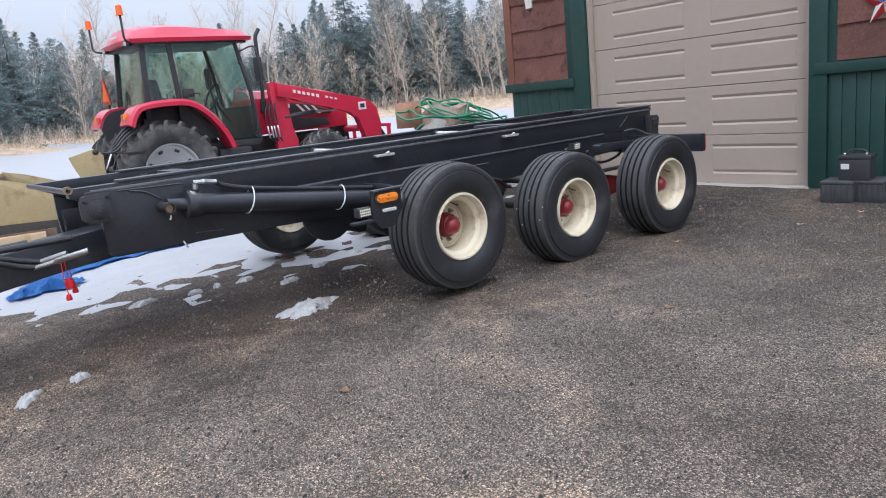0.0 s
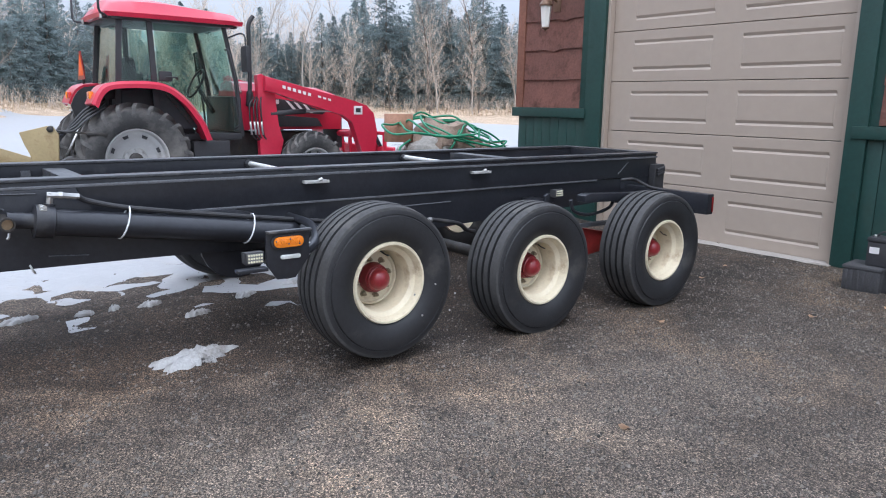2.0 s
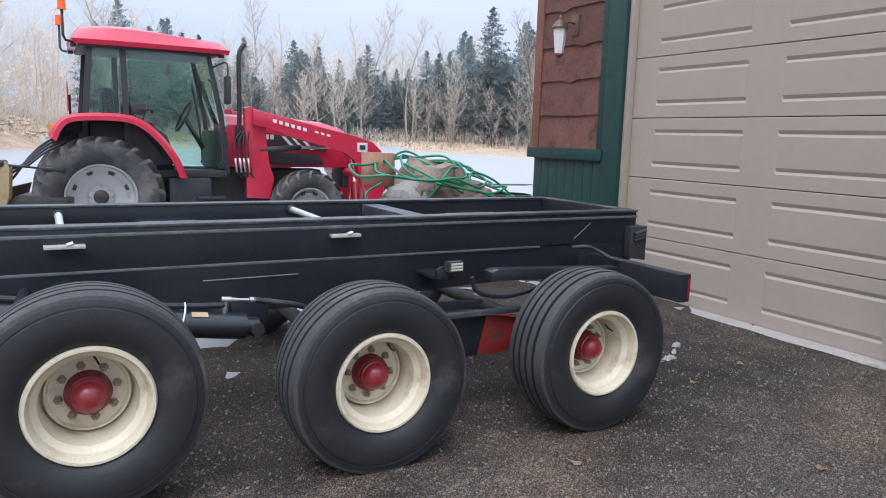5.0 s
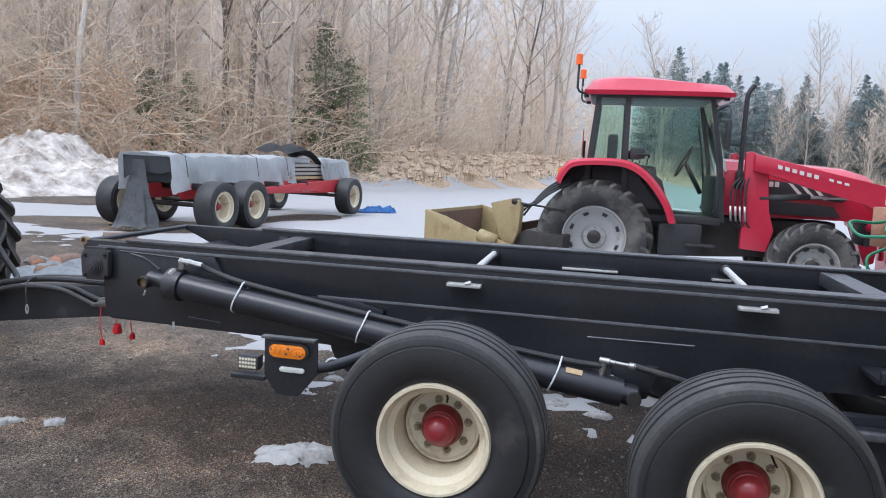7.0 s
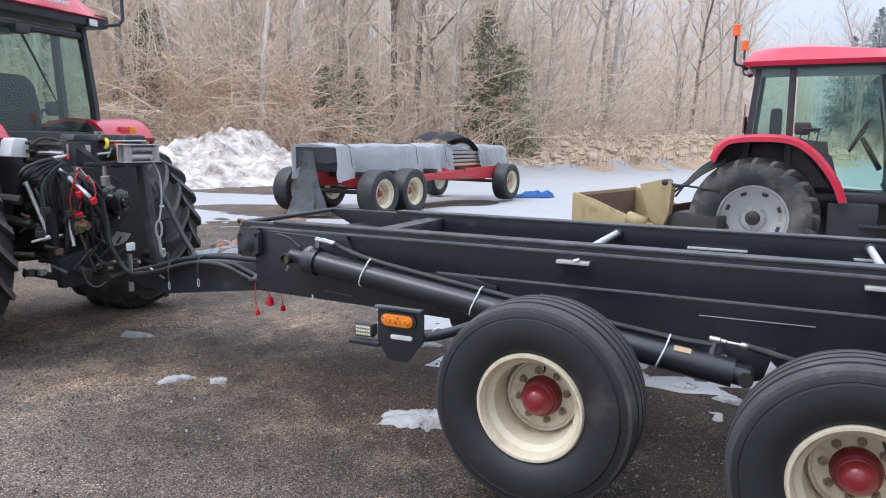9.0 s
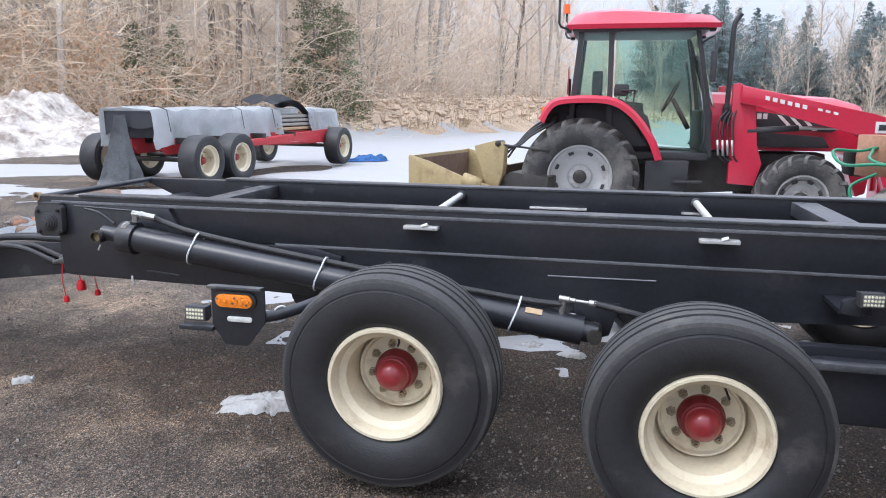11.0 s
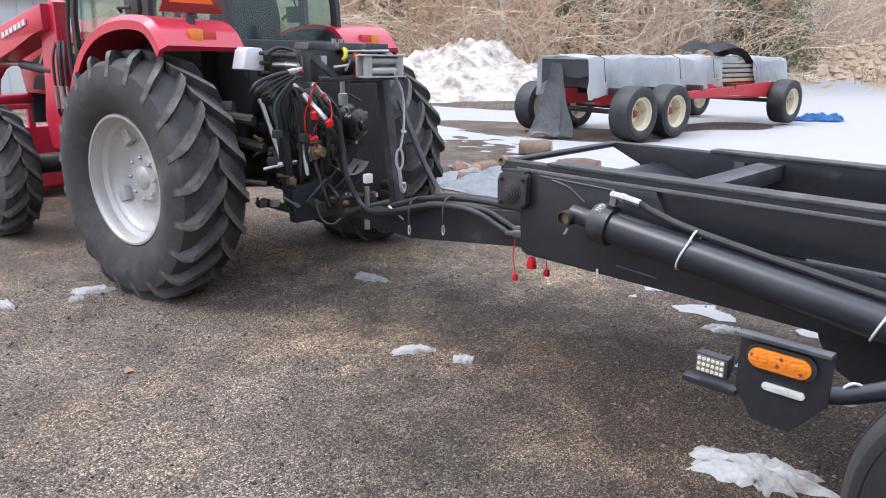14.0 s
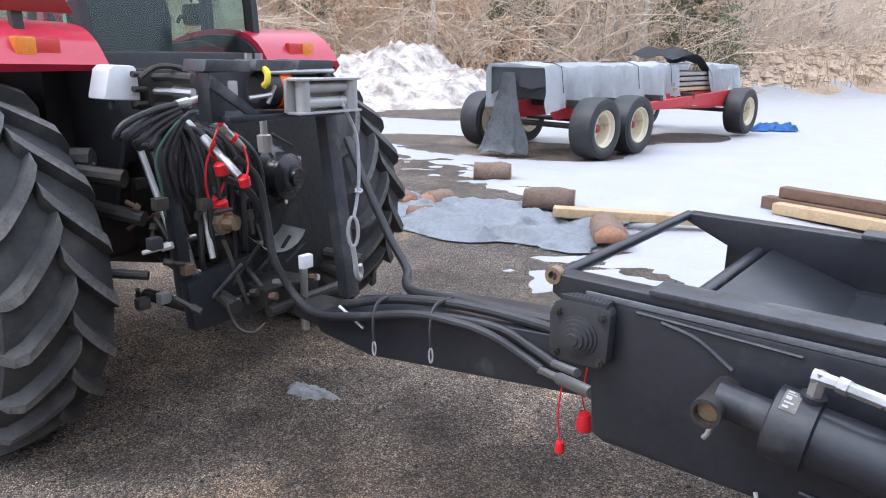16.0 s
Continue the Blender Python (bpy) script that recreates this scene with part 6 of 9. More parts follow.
    plate(bm, [(-0.24, 1.34), (-0.25, 1.6), (-0.2, 1.8), (-0.12, 1.87), (0.12, 1.87), (0.2, 1.8), (0.25, 1.6), (0.24, 1.34)], 0.08, 0.2, "x", 0.035)
    P("seat", bm, SEAT)
    bm = B()
    tube(bm, [(1.22, 0, 1.2), (1.02, 0, 1.55)], 0.03, 10)
    wheelcol = P("steering_column", bm, TRACTOR_BLACK)
    bm = B()
    cc, uu, vv = Vector((1.0, 0, 1.58 + cz)), Vector((0.45, 0, 0.89)), Vector((0, 1, 0))
    tube(bm, [cc + (uu * math.cos(a) + vv * math.sin(a)) * 0.2 for a in np.linspace(0, 2 * math.pi, 25)], 0.014, 8)
    part("steering_wheel", bm, TRACTOR_BLACK, wheelcol)
    # roof
    bm = B()
    if deep:
        box(bm, -0.215, 1.38, -0.635 * ck, 0.635 * ck, 2.275, 2.385, 0.035)
    else:
        box(bm, -0.16, 1.32, -0.6 * ck, 0.6 * ck, 2.27, 2.36, 0.03)
    P("roof_frame", bm, TRACTOR_BLACK)
    bm = B()
    rows = []
    nx, ny = 16, 12
    for i in range(nx + 1):
        u = i / nx
        x = -0.22 + 1.66 * u
        row = []
        for j in range(ny + 1):
            v = 2 * j / ny - 1
            edge = (1 - abs(v) ** 5) * (1 - abs(2 * u - 1) ** 7)
            swell = 0.105 * math.exp(-((u - 0.33) / 0.36) ** 2) * (1 - v * v * 0.7) + 0.055 * (1 - v * v * 0.5)
            wid = 0.66 * ck * (1 - 0.1 * abs(2 * u - 1) ** 4)
            row.append(bm.verts.new((x + 0.03 * (1 - v * v) * (2 * u - 1), wid * v, 2.35 + 0.055 * min(edge * 3, 1) + swell * min(1, edge * 1.6))))
        rows.append(row)
    for a, b in zip(rows, rows[1:]):
        for j in range(ny):
            bm.faces.new((a[j], a[j + 1], b[j + 1], b[j]))
    ring = [r for r in rows[0]] + [r[-1] for r in rows[1:]] + rows[-1][-2::-1] + [r[0] for r in rows[-2:0:-1]]
    low = [bm.verts.new((v.co.x * 0.985 + 0.01, v.co.y * 0.985, v.co.z - (0.008 if deep else 0.05))) for v in ring]
    k = len(ring)
    for i in range(k):
        bm.faces.new((ring[i], ring[(i + 1) % k], low[(i + 1) % k], low[i]))
    bm.faces.new(low)
    bmesh.ops.recalc_face_normals(bm, faces=bm.faces)
    P("roof", bm, TRACTOR_RED, "domed red cab roof")
    for s in (-1, 1):
        for x in (-0.2, 1.36):
            bm = B()
            box(bm, x - 0.03, x + 0.03, s * 0.46 * ck - 0.05, s * 0.46 * ck + 0.05, 2.27, 2.34, 0.012)
            lamp = P("roof_lamp", bm, TRACTOR_BLACK)
            bm = B()
            xx = x - 0.034 if x < 0 else x + 0.03
            box(bm, xx, xx + 0.004, s * 0.46 * ck - 0.04, s * 0.46 * ck + 0.04, 2.28, 2.33)
            bmesh.ops.translate(bm, vec=(0, 0, cz), verts=bm.verts)
            part("lens", bm, CLEAR_LENS, lamp)
    for k in range(5):
        bm = B()
        y = -0.05 - 0.05 * k
        box(bm, -0.262, -0.25, y, y + 0.035, 2.395, 2.42, 0, pose(0, 0, 0, 0, 0, 0))
        P("badge_bar", bm, FLAG_WHITE)
    # beacon on its bent stalk
    for s, h in ((-1, 2.62), (1, 2.62)):
        bm = B()
        tube(bm, [(-0.2, s * 0.58 * ck, 2.3), (-0.28, s * 0.66 * ck, 2.32), (-0.3, s * 0.68 * ck, 2.36), (-0.3, s * 0.68 * ck, h)], 0.014, 8)
        st = P("beacon_stalk", bm, TRACTOR_BLACK)
        bm = B()
        tube(bm, [(-0.3, s * 0.68 * ck, h), (-0.3, s * 0.68 * ck, h + 0.02), (-0.3, s * 0.68 * ck, h + 0.11), (-0.3, s * 0.68 * ck, h + 0.12)], [0.045, 0.04, 0.036, 0.02], 16)
        bmesh.ops.translate(bm, vec=(0, 0, cz), verts=bm.verts)
        part("beacon", bm, ORANGE, st, "orange warning beacon")
    # exhaust
    bm = B()
    tube(bm, curve([(1.58, -0.36, 1.3), (1.58, -0.4, 1.5), (1.58, -0.42, 1.75), (1.58, -0.42, 2.2), (1.59, -0.42, 2.36), (1.65, -0.42, 2.46)]), [0.045] * 8 + [0.028] * 32 + [0.03], 14)
    P("exhaust", bm, TRACTOR_BLACK)
    # loader
    for s in (-1, 1):
        y0, y1 = (0.5, 0.6) if s > 0 else (-0.6, -0.5)
        bm = B()
        plate(bm, [(1.62, 0.62), (1.6, 1.7), (1.66, 1.72), (1.84, 1.62), (1.88, 1.05), (1.96, 0.85), (1.9, 0.6)], y0, y1, "y", 0.012)
        mast = P("loader_mast", bm, TRACTOR_RED)
        bm = B()
        plate(bm, [(1.68, 1.69), (1.68, 1.5), (1.85, 1.47), (2.2, 1.36), (2.85, 1.2), (3.0, 1.1), (3.18, 0.6), (3.26, 0.4), (3.36, 0.44), (3.42, 0.95), (3.36, 1.22), (3.24, 1.33), (3.0, 1.4)],
              y0 - 0.015 * (s > 0) + (0.02 if s < 0 else -0.02) - (0.0 if s > 0 else 0.1), y1 - (0.0 if s < 0 else -0.08) - (0.05 if s < 0 else 0.02), "y", 0.012)
        boom = P("loader_boom", bm, TRACTOR_RED)
        yo = -0.685 if s < 0 else 0.665
        bm = B()
        box(bm, 3.02, 3.16, yo, yo + 0.01, 1.2, 1.32, 0.002)
        bmesh.ops.translate(bm, vec=(0, 0, cz), verts=bm.verts)
        part("decal", bm, FLAG_WHITE, boom)
        bm = B()
        box(bm, 3.05, 3.13, yo - 0.003, yo + 0.012, 1.23, 1.29, 0.002)
        bmesh.ops.translate(bm, vec=(0, 0, cz), verts=bm.verts)
        part("decal", bm, TRACTOR_BLACK, boom)
        for k in range(9):
            x = 1.92 + (0.075 if k < 6 else 0.078) * k + (0.06 if k > 5 else 0)
            z = 1.585 - (x - 1.9) * 0.235
            bm = B()
            hgt = 0.042 if k < 6 else 0.026
            plate(bm, [(x, z - hgt), (x + 0.046, z - hgt - 0.011), (x + 0.046, z - 0.011), (x, z)], yo, yo + 0.012, "y")
            bmesh.ops.translate(bm, vec=(0, 0, cz), verts=bm.verts)
            part("lettering_bar", bm, FLAG_WHITE, boom)
        bm = B()
        tube(bm, [(1.78, (y0 + y1) / 2 + s * 0.02, 1.2), (2.3, (y0 + y1) / 2 + s * 0.02, 1.24)], 0.035, 12)
        ram = P("loader_ram", bm, TRACTOR_BLACK)
        bm = B()
        tube(bm, [(2.3, (y0 + y1) / 2 + s * 0.02, 1.24), (2.75, (y0 + y1) / 2 + s * 0.02, 1.25)], 0.02, 10)
        bmesh.ops.translate(bm, vec=(0, 0, cz), verts=bm.verts)
        part("ram_rod", bm, STEEL, ram)
        bm = B()
        tube(bm, [(3.3, s * 0.55, 1.15), (3.62, s * 0.55, 0.62)], 0.03, 10)
        P("bucket_ram", bm, TRACTOR_BLACK)
        for k in range(4):
            bm = B()
            yy = s * (0.62 + 0.012 * (k % 2))
            tube(bm, curve([(1.56 + 0.03 * k, yy - s * 0.04, 1.42), (1.47 + 0.05 * k, yy + s * 0.01, 1.28), (1.5 + 0.05 * k, yy, 0.95), (1.6 + 0.04 * k, yy - s * 0.05, 0.85)]), 0.011, 6)
            P("hose", bm, HOSE)
            bm = B()
            tube(bm, [(1.475 + 0.05 * k, yy + s * 0.01, 1.1), (1.495 + 0.05 * k, yy, 0.93)], 0.015, 8)
            P("hose_fitting", bm, STEEL)
    bm = B()
    tube(bm, [(3.05, -0.55, 0.92), (3.05, 0.55, 0.92)], 0.05, 12)
    P("cross_tube", bm, TRACTOR_RED)
    bm = B()
    plate(bm, [(3.55, 0.12), (3.52, 0.72), (3.56, 0.74), (3.6, 0.2), (4.25, 0.14), (4.28, 0.1), (3.6, 0.08)], -0.95, 0.95, "y", 0.008)
    bucket = P("bucket", bm, TRACTOR_RED, lift=0)
    for s in (-0.94, 0.92):
        bm = B()
        plate(bm, [(3.55, 0.12), (3.53, 0.72), (3.75, 0.55), (4.2, 0.2), (4.22, 0.13)], s, s + 0.02, "y", 0.004)
        part("bucket_side", bm, TRACTOR_RED, bucket)
    for k in range(7):
        bm = B()
        y = -0.75 + 0.25 * k
        box(bm, 3.5, 3.54, y, y + 0.06, 0.45, 0.92, 0.006)
        part("guard_bar", bm, TRACTOR_RED, bucket)
    bm = B()
    box(bm, 3.5, 3.545, -0.76, 0.82, 0.9, 0.95, 0.006)
    part("guard_rail", bm, TRACTOR_RED, bucket)
    # rear linkage
    for s in (-1, 1):
        bm = B()
        tube(bm, [(-0.3, s * 0.22, 0.55), (-0.95, s * 0.4, 0.48)], 0.03, 10)
        P("lift_arm", bm, DARK_IRON)
        bm = B()
        tube(bm, [(-0.62, s * 0.32, 0.53), (-0.4, s * 0.26, 1.0)], 0.018, 8)
        P("lift_rod", bm, STEEL)
        bm = B()
        tube(bm, [(-0.18, s * 0.2, 1.06), (-0.42, s * 0.26, 1.02)], 0.035, 10)
        P("rock_arm", bm, DARK_IRON)
    bm = B()
    box(bm, -0.42, -0.18, -0.28, 0.28, 0.6, 1.1, 0.03)
    P("rear_housing", bm, DARK_IRON)
    bm = B()
    tube(bm, [(-0.4, 0.0, 0.72), (-0.56, 0, 0.72)], [0.09, 0.07], 16)
    P("pto_guard", bm, TRACTOR_BLACK)
    bm = B()
    box(bm, -0.98, -0.1, -0.05, 0.05, 0.44, 0.49, 0.006)
    P("drawbar", bm, DARK_IRON)
    return T, cz


T2, _ = tractor(pose(0.44, 6.72, -0.075, 0, 0, 0), 0.67, 0.49, "red cab tractor with front loader standing on snow", False, RUBBER_DUSTY, 0.35, 0.84)
# its slow-vehicle triangle stands over the fender
SIGN = pose(-0.24, 0.68, 1.6, 0, 0, 180)
bm = B()
plate(bm, [(-0.2, 0.0), (0.2, 0.0), (0.17, 0.06), (0.05, 0.33), (0.03, 0.36), (-0.03, 0.36), (-0.05, 0.33), (-0.17, 0.06)], 0.0, 0.01, "x", 0.003, SIGN)
bmesh.ops.recalc_face_normals(bm, faces=bm.faces)
sign = part("warning_triangle", bm, DARK_RED, T2, "orange and red slow-vehicle triangle sign")
bm = B()
plate(bm, [(-0.135, 0.05), (0.135, 0.05), (0.0, 0.325)], 0.011, 0.014, "x", 0.001, SIGN)
part("triangle", bm, ORANGE, sign)
bm = B()
box(bm, -0.03, -0.002, -0.02, 0.02, -0.14, 0.2, 0.004, SIGN)
part("sign_post", bm, TRACTOR_BLACK, sign)
T1, C1 = tractor(pose(-4.465, 1.01, -0.132, 0, 0, 186.84), 0.752, 0.53, "red cab tractor with silver rims, hitched to the trailer", True, TYRE_FIELD, 0.372, 1.15, 0.068, 1.0, 0.7, 1.1, 0.85)


# extras on the hitched tractor, given in world metres
INTO = T1.matrix_basis.inverted()


def H1(name, bm, material, label=""):
    bmesh.ops.transform(bm, matrix=INTO, verts=bm.verts)
    return part(name, bm, material, T1, label)


def sub1(name, bm, material, parent, label=""):
    bmesh.ops.transform(bm, matrix=INTO, verts=bm.verts)
    return part(name, bm, material, parent, label)


def bar1(name, pts, r, material, label="", seg=10, smooth=0):
    bm = B()
    tube(bm, curve(pts, smooth) if smooth else pts, r, seg)
    return H1(name, bm, material, label)


# slow-vehicle triangle on its bracket behind the cab
TRI = pose(-4.12, 0.33, 1.56, 0, -4, 6) @ Matrix.Scale(1.06, 4)
bm = B()
plate(bm, [(-0.2, 0.0), (0.2, 0.0), (0.17, 0.06), (0.05, 0.33), (0.03, 0.36), (-0.03, 0.36), (-0.05, 0.33), (-0.17, 0.06)], 0.0, 0.01, "x", 0.003, TRI)
smv = H1("warning_triangle", bm, DARK_RED, "orange and red slow-vehicle triangle sign")
bm = B()
plate(bm, [(-0.135, 0.05), (0.135, 0.05), (0.0, 0.325)], 0.011, 0.014, "x", 0.001, TRI)
sub1("triangle", bm, ORANGE, smv)
bm = B()
box(bm, -0.03, -0.002, -0.02, 0.02, -0.12, 0.2, 0.004, TRI)
sub1("sign_post", bm, TRACTOR_BLACK, smv)
# white reservoir
bm = B()
plate(bm, [(0.485, 1.25), (0.515, 1.36), (0.535, 1.376), (0.615, 1.372), (0.625, 1.36), (0.632, 1.24)], -3.99, -3.86, "x", 0.012)
tank = H1("side_tank", bm, WHITE_PLASTIC, "white plastic reservoir")
bm = B()
tube(bm, [(-3.9, 0.53, 1.245), (-3.9, 0.53, 1.215)], 0.014, 10)
sub1("outlet", bm, TRACTOR_BLACK, tank)
# winch frame: three channel blocks on top, uprights, tray and brace
for y0, y1 in ((0.53, 0.715), (0.73, 0.905), (0.92, 1.1)):
    bm = B()
    plate(bm, [(y0, 1.366), (y0 + 0.012, 1.405), (y1, 1.402), (y1, 1.362)], -3.42, -3.29, "x", 0.006)
    H1("winch_beam", bm, BLACK_EDGE)
for y, x in ((0.545, -3.36), (1.06, -3.4)):
    bm = B()
    box(bm, x, x + 0.07, y, y + 0.055, 1.2, 1.364, 0.005)
    H1("winch_post", bm, BLACK)
bm = B()
plate(bm, [(0.55, 1.36), (0.75, 1.215), (0.71, 1.205), (0.545, 1.315)], -3.3, -3.285, "x", 0.003)
H1("winch_brace", bm, BLACK_EDGE)
bm = B()
box(bm, -3.44, -3.24, 0.58, 1.11, 1.2, 1.222, 0.005)
H1("winch_tray", bm, BLACK)
bm = B()
plate(bm, [(1.06, 1.2), (1.12, 1.2), (1.235, 0.42), (1.165, 0.42)], -3.36, -3.3, "x", 0.006)
H1("winch_post", bm, BLACK_EDGE)
bm = B()
plate(bm, [(0.56, 1.2), (0.61, 1.2), (0.66, 0.45), (0.61, 0.45)], -3.7, -3.64, "x", 0.006)
H1("winch_post", bm, BLACK)
# dark plate added in place of the tractor's dark rear behind the linkage
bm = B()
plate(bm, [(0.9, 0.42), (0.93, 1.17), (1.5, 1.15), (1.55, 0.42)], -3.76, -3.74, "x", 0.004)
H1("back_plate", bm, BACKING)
bm = B()
lathe(bm, [(0.0, 0.0), (0.0, 0.045), (0.012, 0.062), (0.03, 0.07), (0.15, 0.07), (0.155, 0.045), (0.28, 0.045), (0.285, 0.068), (0.33, 0.066), (0.33, 0.0)], 28, pose(-3.35, 0.77, 1.298, 0, 0, 90))
winch = H1("winch", bm, TRACTOR_BLACK, "black electric winch with steel rope")
bm = B()
lathe(bm, [(0.075, 0.0705), (0.078, 0.073), (0.128, 0.073), (0.13, 0.0705)], 28, pose(-3.35, 0.77, 1.298, 0, 0, 90))
sub1("winch_band", bm, ORANGE, winch, "orange band")
bm = B()
lathe(bm, [(0.16, 0.046), (0.165, 0.056), (0.275, 0.056), (0.28, 0.046)], 28, pose(-3.35, 0.77, 1.298, 0, 0, 90))
sub1("rope_drum", bm, STEEL, winch, "drum wound with steel rope")
bm = B()
tube(bm, curve([(-3.3, 0.775, 1.375), (-3.27, 0.768, 1.36), (-3.265, 0.762, 1.33), (-3.28, 0.758, 1.315)]), 0.012, 8)
sub1("clutch_tag", bm, YELLOW, winch, "yellow strap tag")
bm = B()
tube(bm, [(-3.29, 0.7, 1.275), (-3.27, 0.78, 1.285)], 0.009, 8)
tube(bm, [(-3.27, 0.765, 1.255), (-3.27, 0.8, 1.315)], 0.007, 8)
sub1("clutch_lever", bm, STEEL, winch)
bm = B()
box(bm, -3.33, -3.3, 0.625, 0.665, 1.275, 1.335, 0.004)
H1("relay_box", bm, SILVER_RIM)
bar1("tie_rod", [(-3.3, 0.78, 1.36), (-3.29, 1.1, 1.362)], 0.009, STEEL)
for y in (0.745, 0.79):
    bar1("bolt", [(-3.34, y, 1.4), (-3.34, y, 1.425)], 0.014, STEEL)
# roller fairlead
bm = B()
plate(bm, [(0.805, 1.222), (0.808, 1.338), (0.83, 1.345), (1.1, 1.34), (1.12, 1.33), (1.118, 1.228), (1.09, 1.222)], -3.235, -3.22, "x", 0.004)
fair = H1("fairlead", bm, SILVER_RIM, "galvanised roller fairlead")
for y in (0.855, 1.09):
    bm = B()
    tube(bm, [(-3.19, y, 1.225), (-3.19, y, 1.335)], 0.026, 16)
    sub1("roller", bm, SILVER_RIM, fair)
for z in (1.255, 1.31):
    bm = B()
    tube(bm, [(-3.2, 0.88, z), (-3.2, 1.065, z)], 0.02, 16)
    sub1("roller", bm, SILVER_RIM, fair)
for z in (1.222, 1.338):
    bm = B()
    box(bm, -3.225, -3.16, 0.81, 1.12, z - 0.004, z + 0.004, 0.002)
    sub1("roller_cap", bm, SILVER_RIM, fair)
bar1("winch_rope", [(-3.19, 1.03, 1.27), (-3.185, 1.05, 1.235), (-3.19, 1.115, 1.13), (-3.19, 1.128, 1.0), (-3.19, 1.12, 0.9), (-3.19, 1.095, 0.8)], 0.007, ROPE, "pale winch rope", 8, 8)
bar1("rope_knot", [(-3.19, 1.105, 0.905), (-3.18, 1.125, 0.9), (-3.19, 1.14, 0.908), (-3.2, 1.12, 0.912), (-3.185, 1.11, 0.9)], 0.005, ROPE, "", 6, 4)
bm = B()
tube(bm, [(-3.19 + 0.01 * math.sin(a), 1.09 + 0.018 * math.sin(a), 0.745 + 0.06 * math.cos(a)) for a in np.linspace(0, 6.28, 17)], 0.008, 8)
H1("rope_thimble", bm, SILVER_RIM)
bar1("rope_hook", [(-3.19, 1.085, 0.69), (-3.188, 1.095, 0.63), (-3.185, 1.1, 0.57), (-3.19, 1.12, 0.545), (-3.195, 1.135, 0.57), (-3.19, 1.125, 0.6)], 0.011, SILVER_RIM, "", 8, 5)
# valve stack and remote couplers under the cab window
bm = B()
box(bm, -3.98, -3.84, 0.65, 0.9, 1.2, 1.36, 0.015)
H1("valve_block", bm, DARK_IRON)
for k in range(3):
    z = 1.22 + 0.055 * k
    bar1("remote_coupler", [(-3.85, 0.68, z), (-3.78, 0.72, z), (-3.775, 0.722, z), (-3.7, 0.755, z - 0.004)], [0.016, 0.016, 0.024, 0.02], STEEL if k % 2 else DARK_IRON)
    bar1("valve_spool", [(-3.84, 0.64, z + 0.01), (-3.83, 0.585, z + 0.012)], 0.012, DARK_IRON)
bar1("pipe", [(-3.8, 0.6, 1.33), (-3.78, 0.66, 1.37), (-3.76, 0.74, 1.365), (-3.72, 0.78, 1.33)], 0.011, DARK_IRON, "", 8, 6)
bar1("hose_coupler", [(-3.66, 0.775, 1.335), (-3.65, 0.772, 1.325), (-3.64, 0.765, 1.25), (-3.64, 0.765, 1.24)], [0.014, 0.024, 0.022, 0.016], STEEL, "zinc hose coupler")
bar1("dust_cap", [(-3.645, 0.76, 1.262), (-3.64, 0.76, 1.235)], [0.025, 0.027], RED_PLASTIC, "red plastic dust cap", 14)
bar1("hose_coupler", [(-3.65, 0.745, 1.256), (-3.65, 0.7, 1.246), (-3.65, 0.695, 1.245), (-3.65, 0.645, 1.238)], [0.013, 0.013, 0.019, 0.016], STEEL, "zinc hose coupler")
# loops of hydraulic hose
ra = random.Random(11)
for k in range(4):
    o = 0.028 * k
    bar1("hose", [(-3.65, 0.66, 1.24 - o * 0.5), (-3.62, 0.54, 1.225 - o), (-3.6, 0.42 + o, 1.19 - o), (-3.62, 0.39 + o * 1.3, 1.15 - o * 0.6), (-3.7, 0.44 + o, 1.13 - o * 0.5), (-3.78, 0.56, 1.16 - o), (-3.84, 0.66, 1.2 - o)], 0.0125, HOSE, "", 8, 6)
for k in range(3):
    y = 0.53 + 0.03 * k
    bar1("hose", [(-3.63, 0.72 - 0.01 * k, 1.21), (-3.62, 0.62 + 0.02 * k, 1.17 + 0.01 * k), (-3.62, y, 1.06), (-3.63, y + 0.015, 0.94), (-3.68, y + 0.05 + 0.02 * k, 0.82 - 0.02 * k)], 0.0085 if k else 0.006, GREEN_LINE if k == 0 else HOSE, "thin grey-green hose" if k == 0 else "", 8, 8)
for k in range(2):
    bar1("hose", [(-3.7, 0.7 + 0.03 * k, 1.16), (-3.68, 0.66 + 0.03 * k, 1.02), (-3.67, 0.655 + 0.02 * k, 0.92), (-3.7, 0.7 + 0.03 * k, 0.86 + 0.02 * k), (-3.72, 0.74, 0.95)], 0.011, HOSE, "", 8, 6)
# the trailer's two hose couplers with their caps and cords
for a, b in (((-3.6, 0.725, 1.215), (-3.55, 0.86, 1.06)), ((-3.7, 0.72, 1.165), (-3.475, 0.778, 0.972))):
    a, b = Vector(a), Vector(b)
    d = b - a
    bar1("hose_coupler", [a, a + d * 0.28, a + d * 0.3, a + d * 0.5, a + d * 0.52, a + d * 0.7, a + d * 0.72, b], [0.013, 0.013, 0.021, 0.021, 0.017, 0.017, 0.02, 0.015], STEEL, "long zinc hose coupler", 14)
bar1("ring", [(-3.585, 0.77, 1.17), (-3.58, 0.78, 1.155)], 0.0225, RED_PLASTIC, "red cap ring", 14)
bar1("ring", [(-3.565, 0.82, 1.11), (-3.56, 0.83, 1.1)], 0.0225, RED_PLASTIC, "red cap ring", 14)
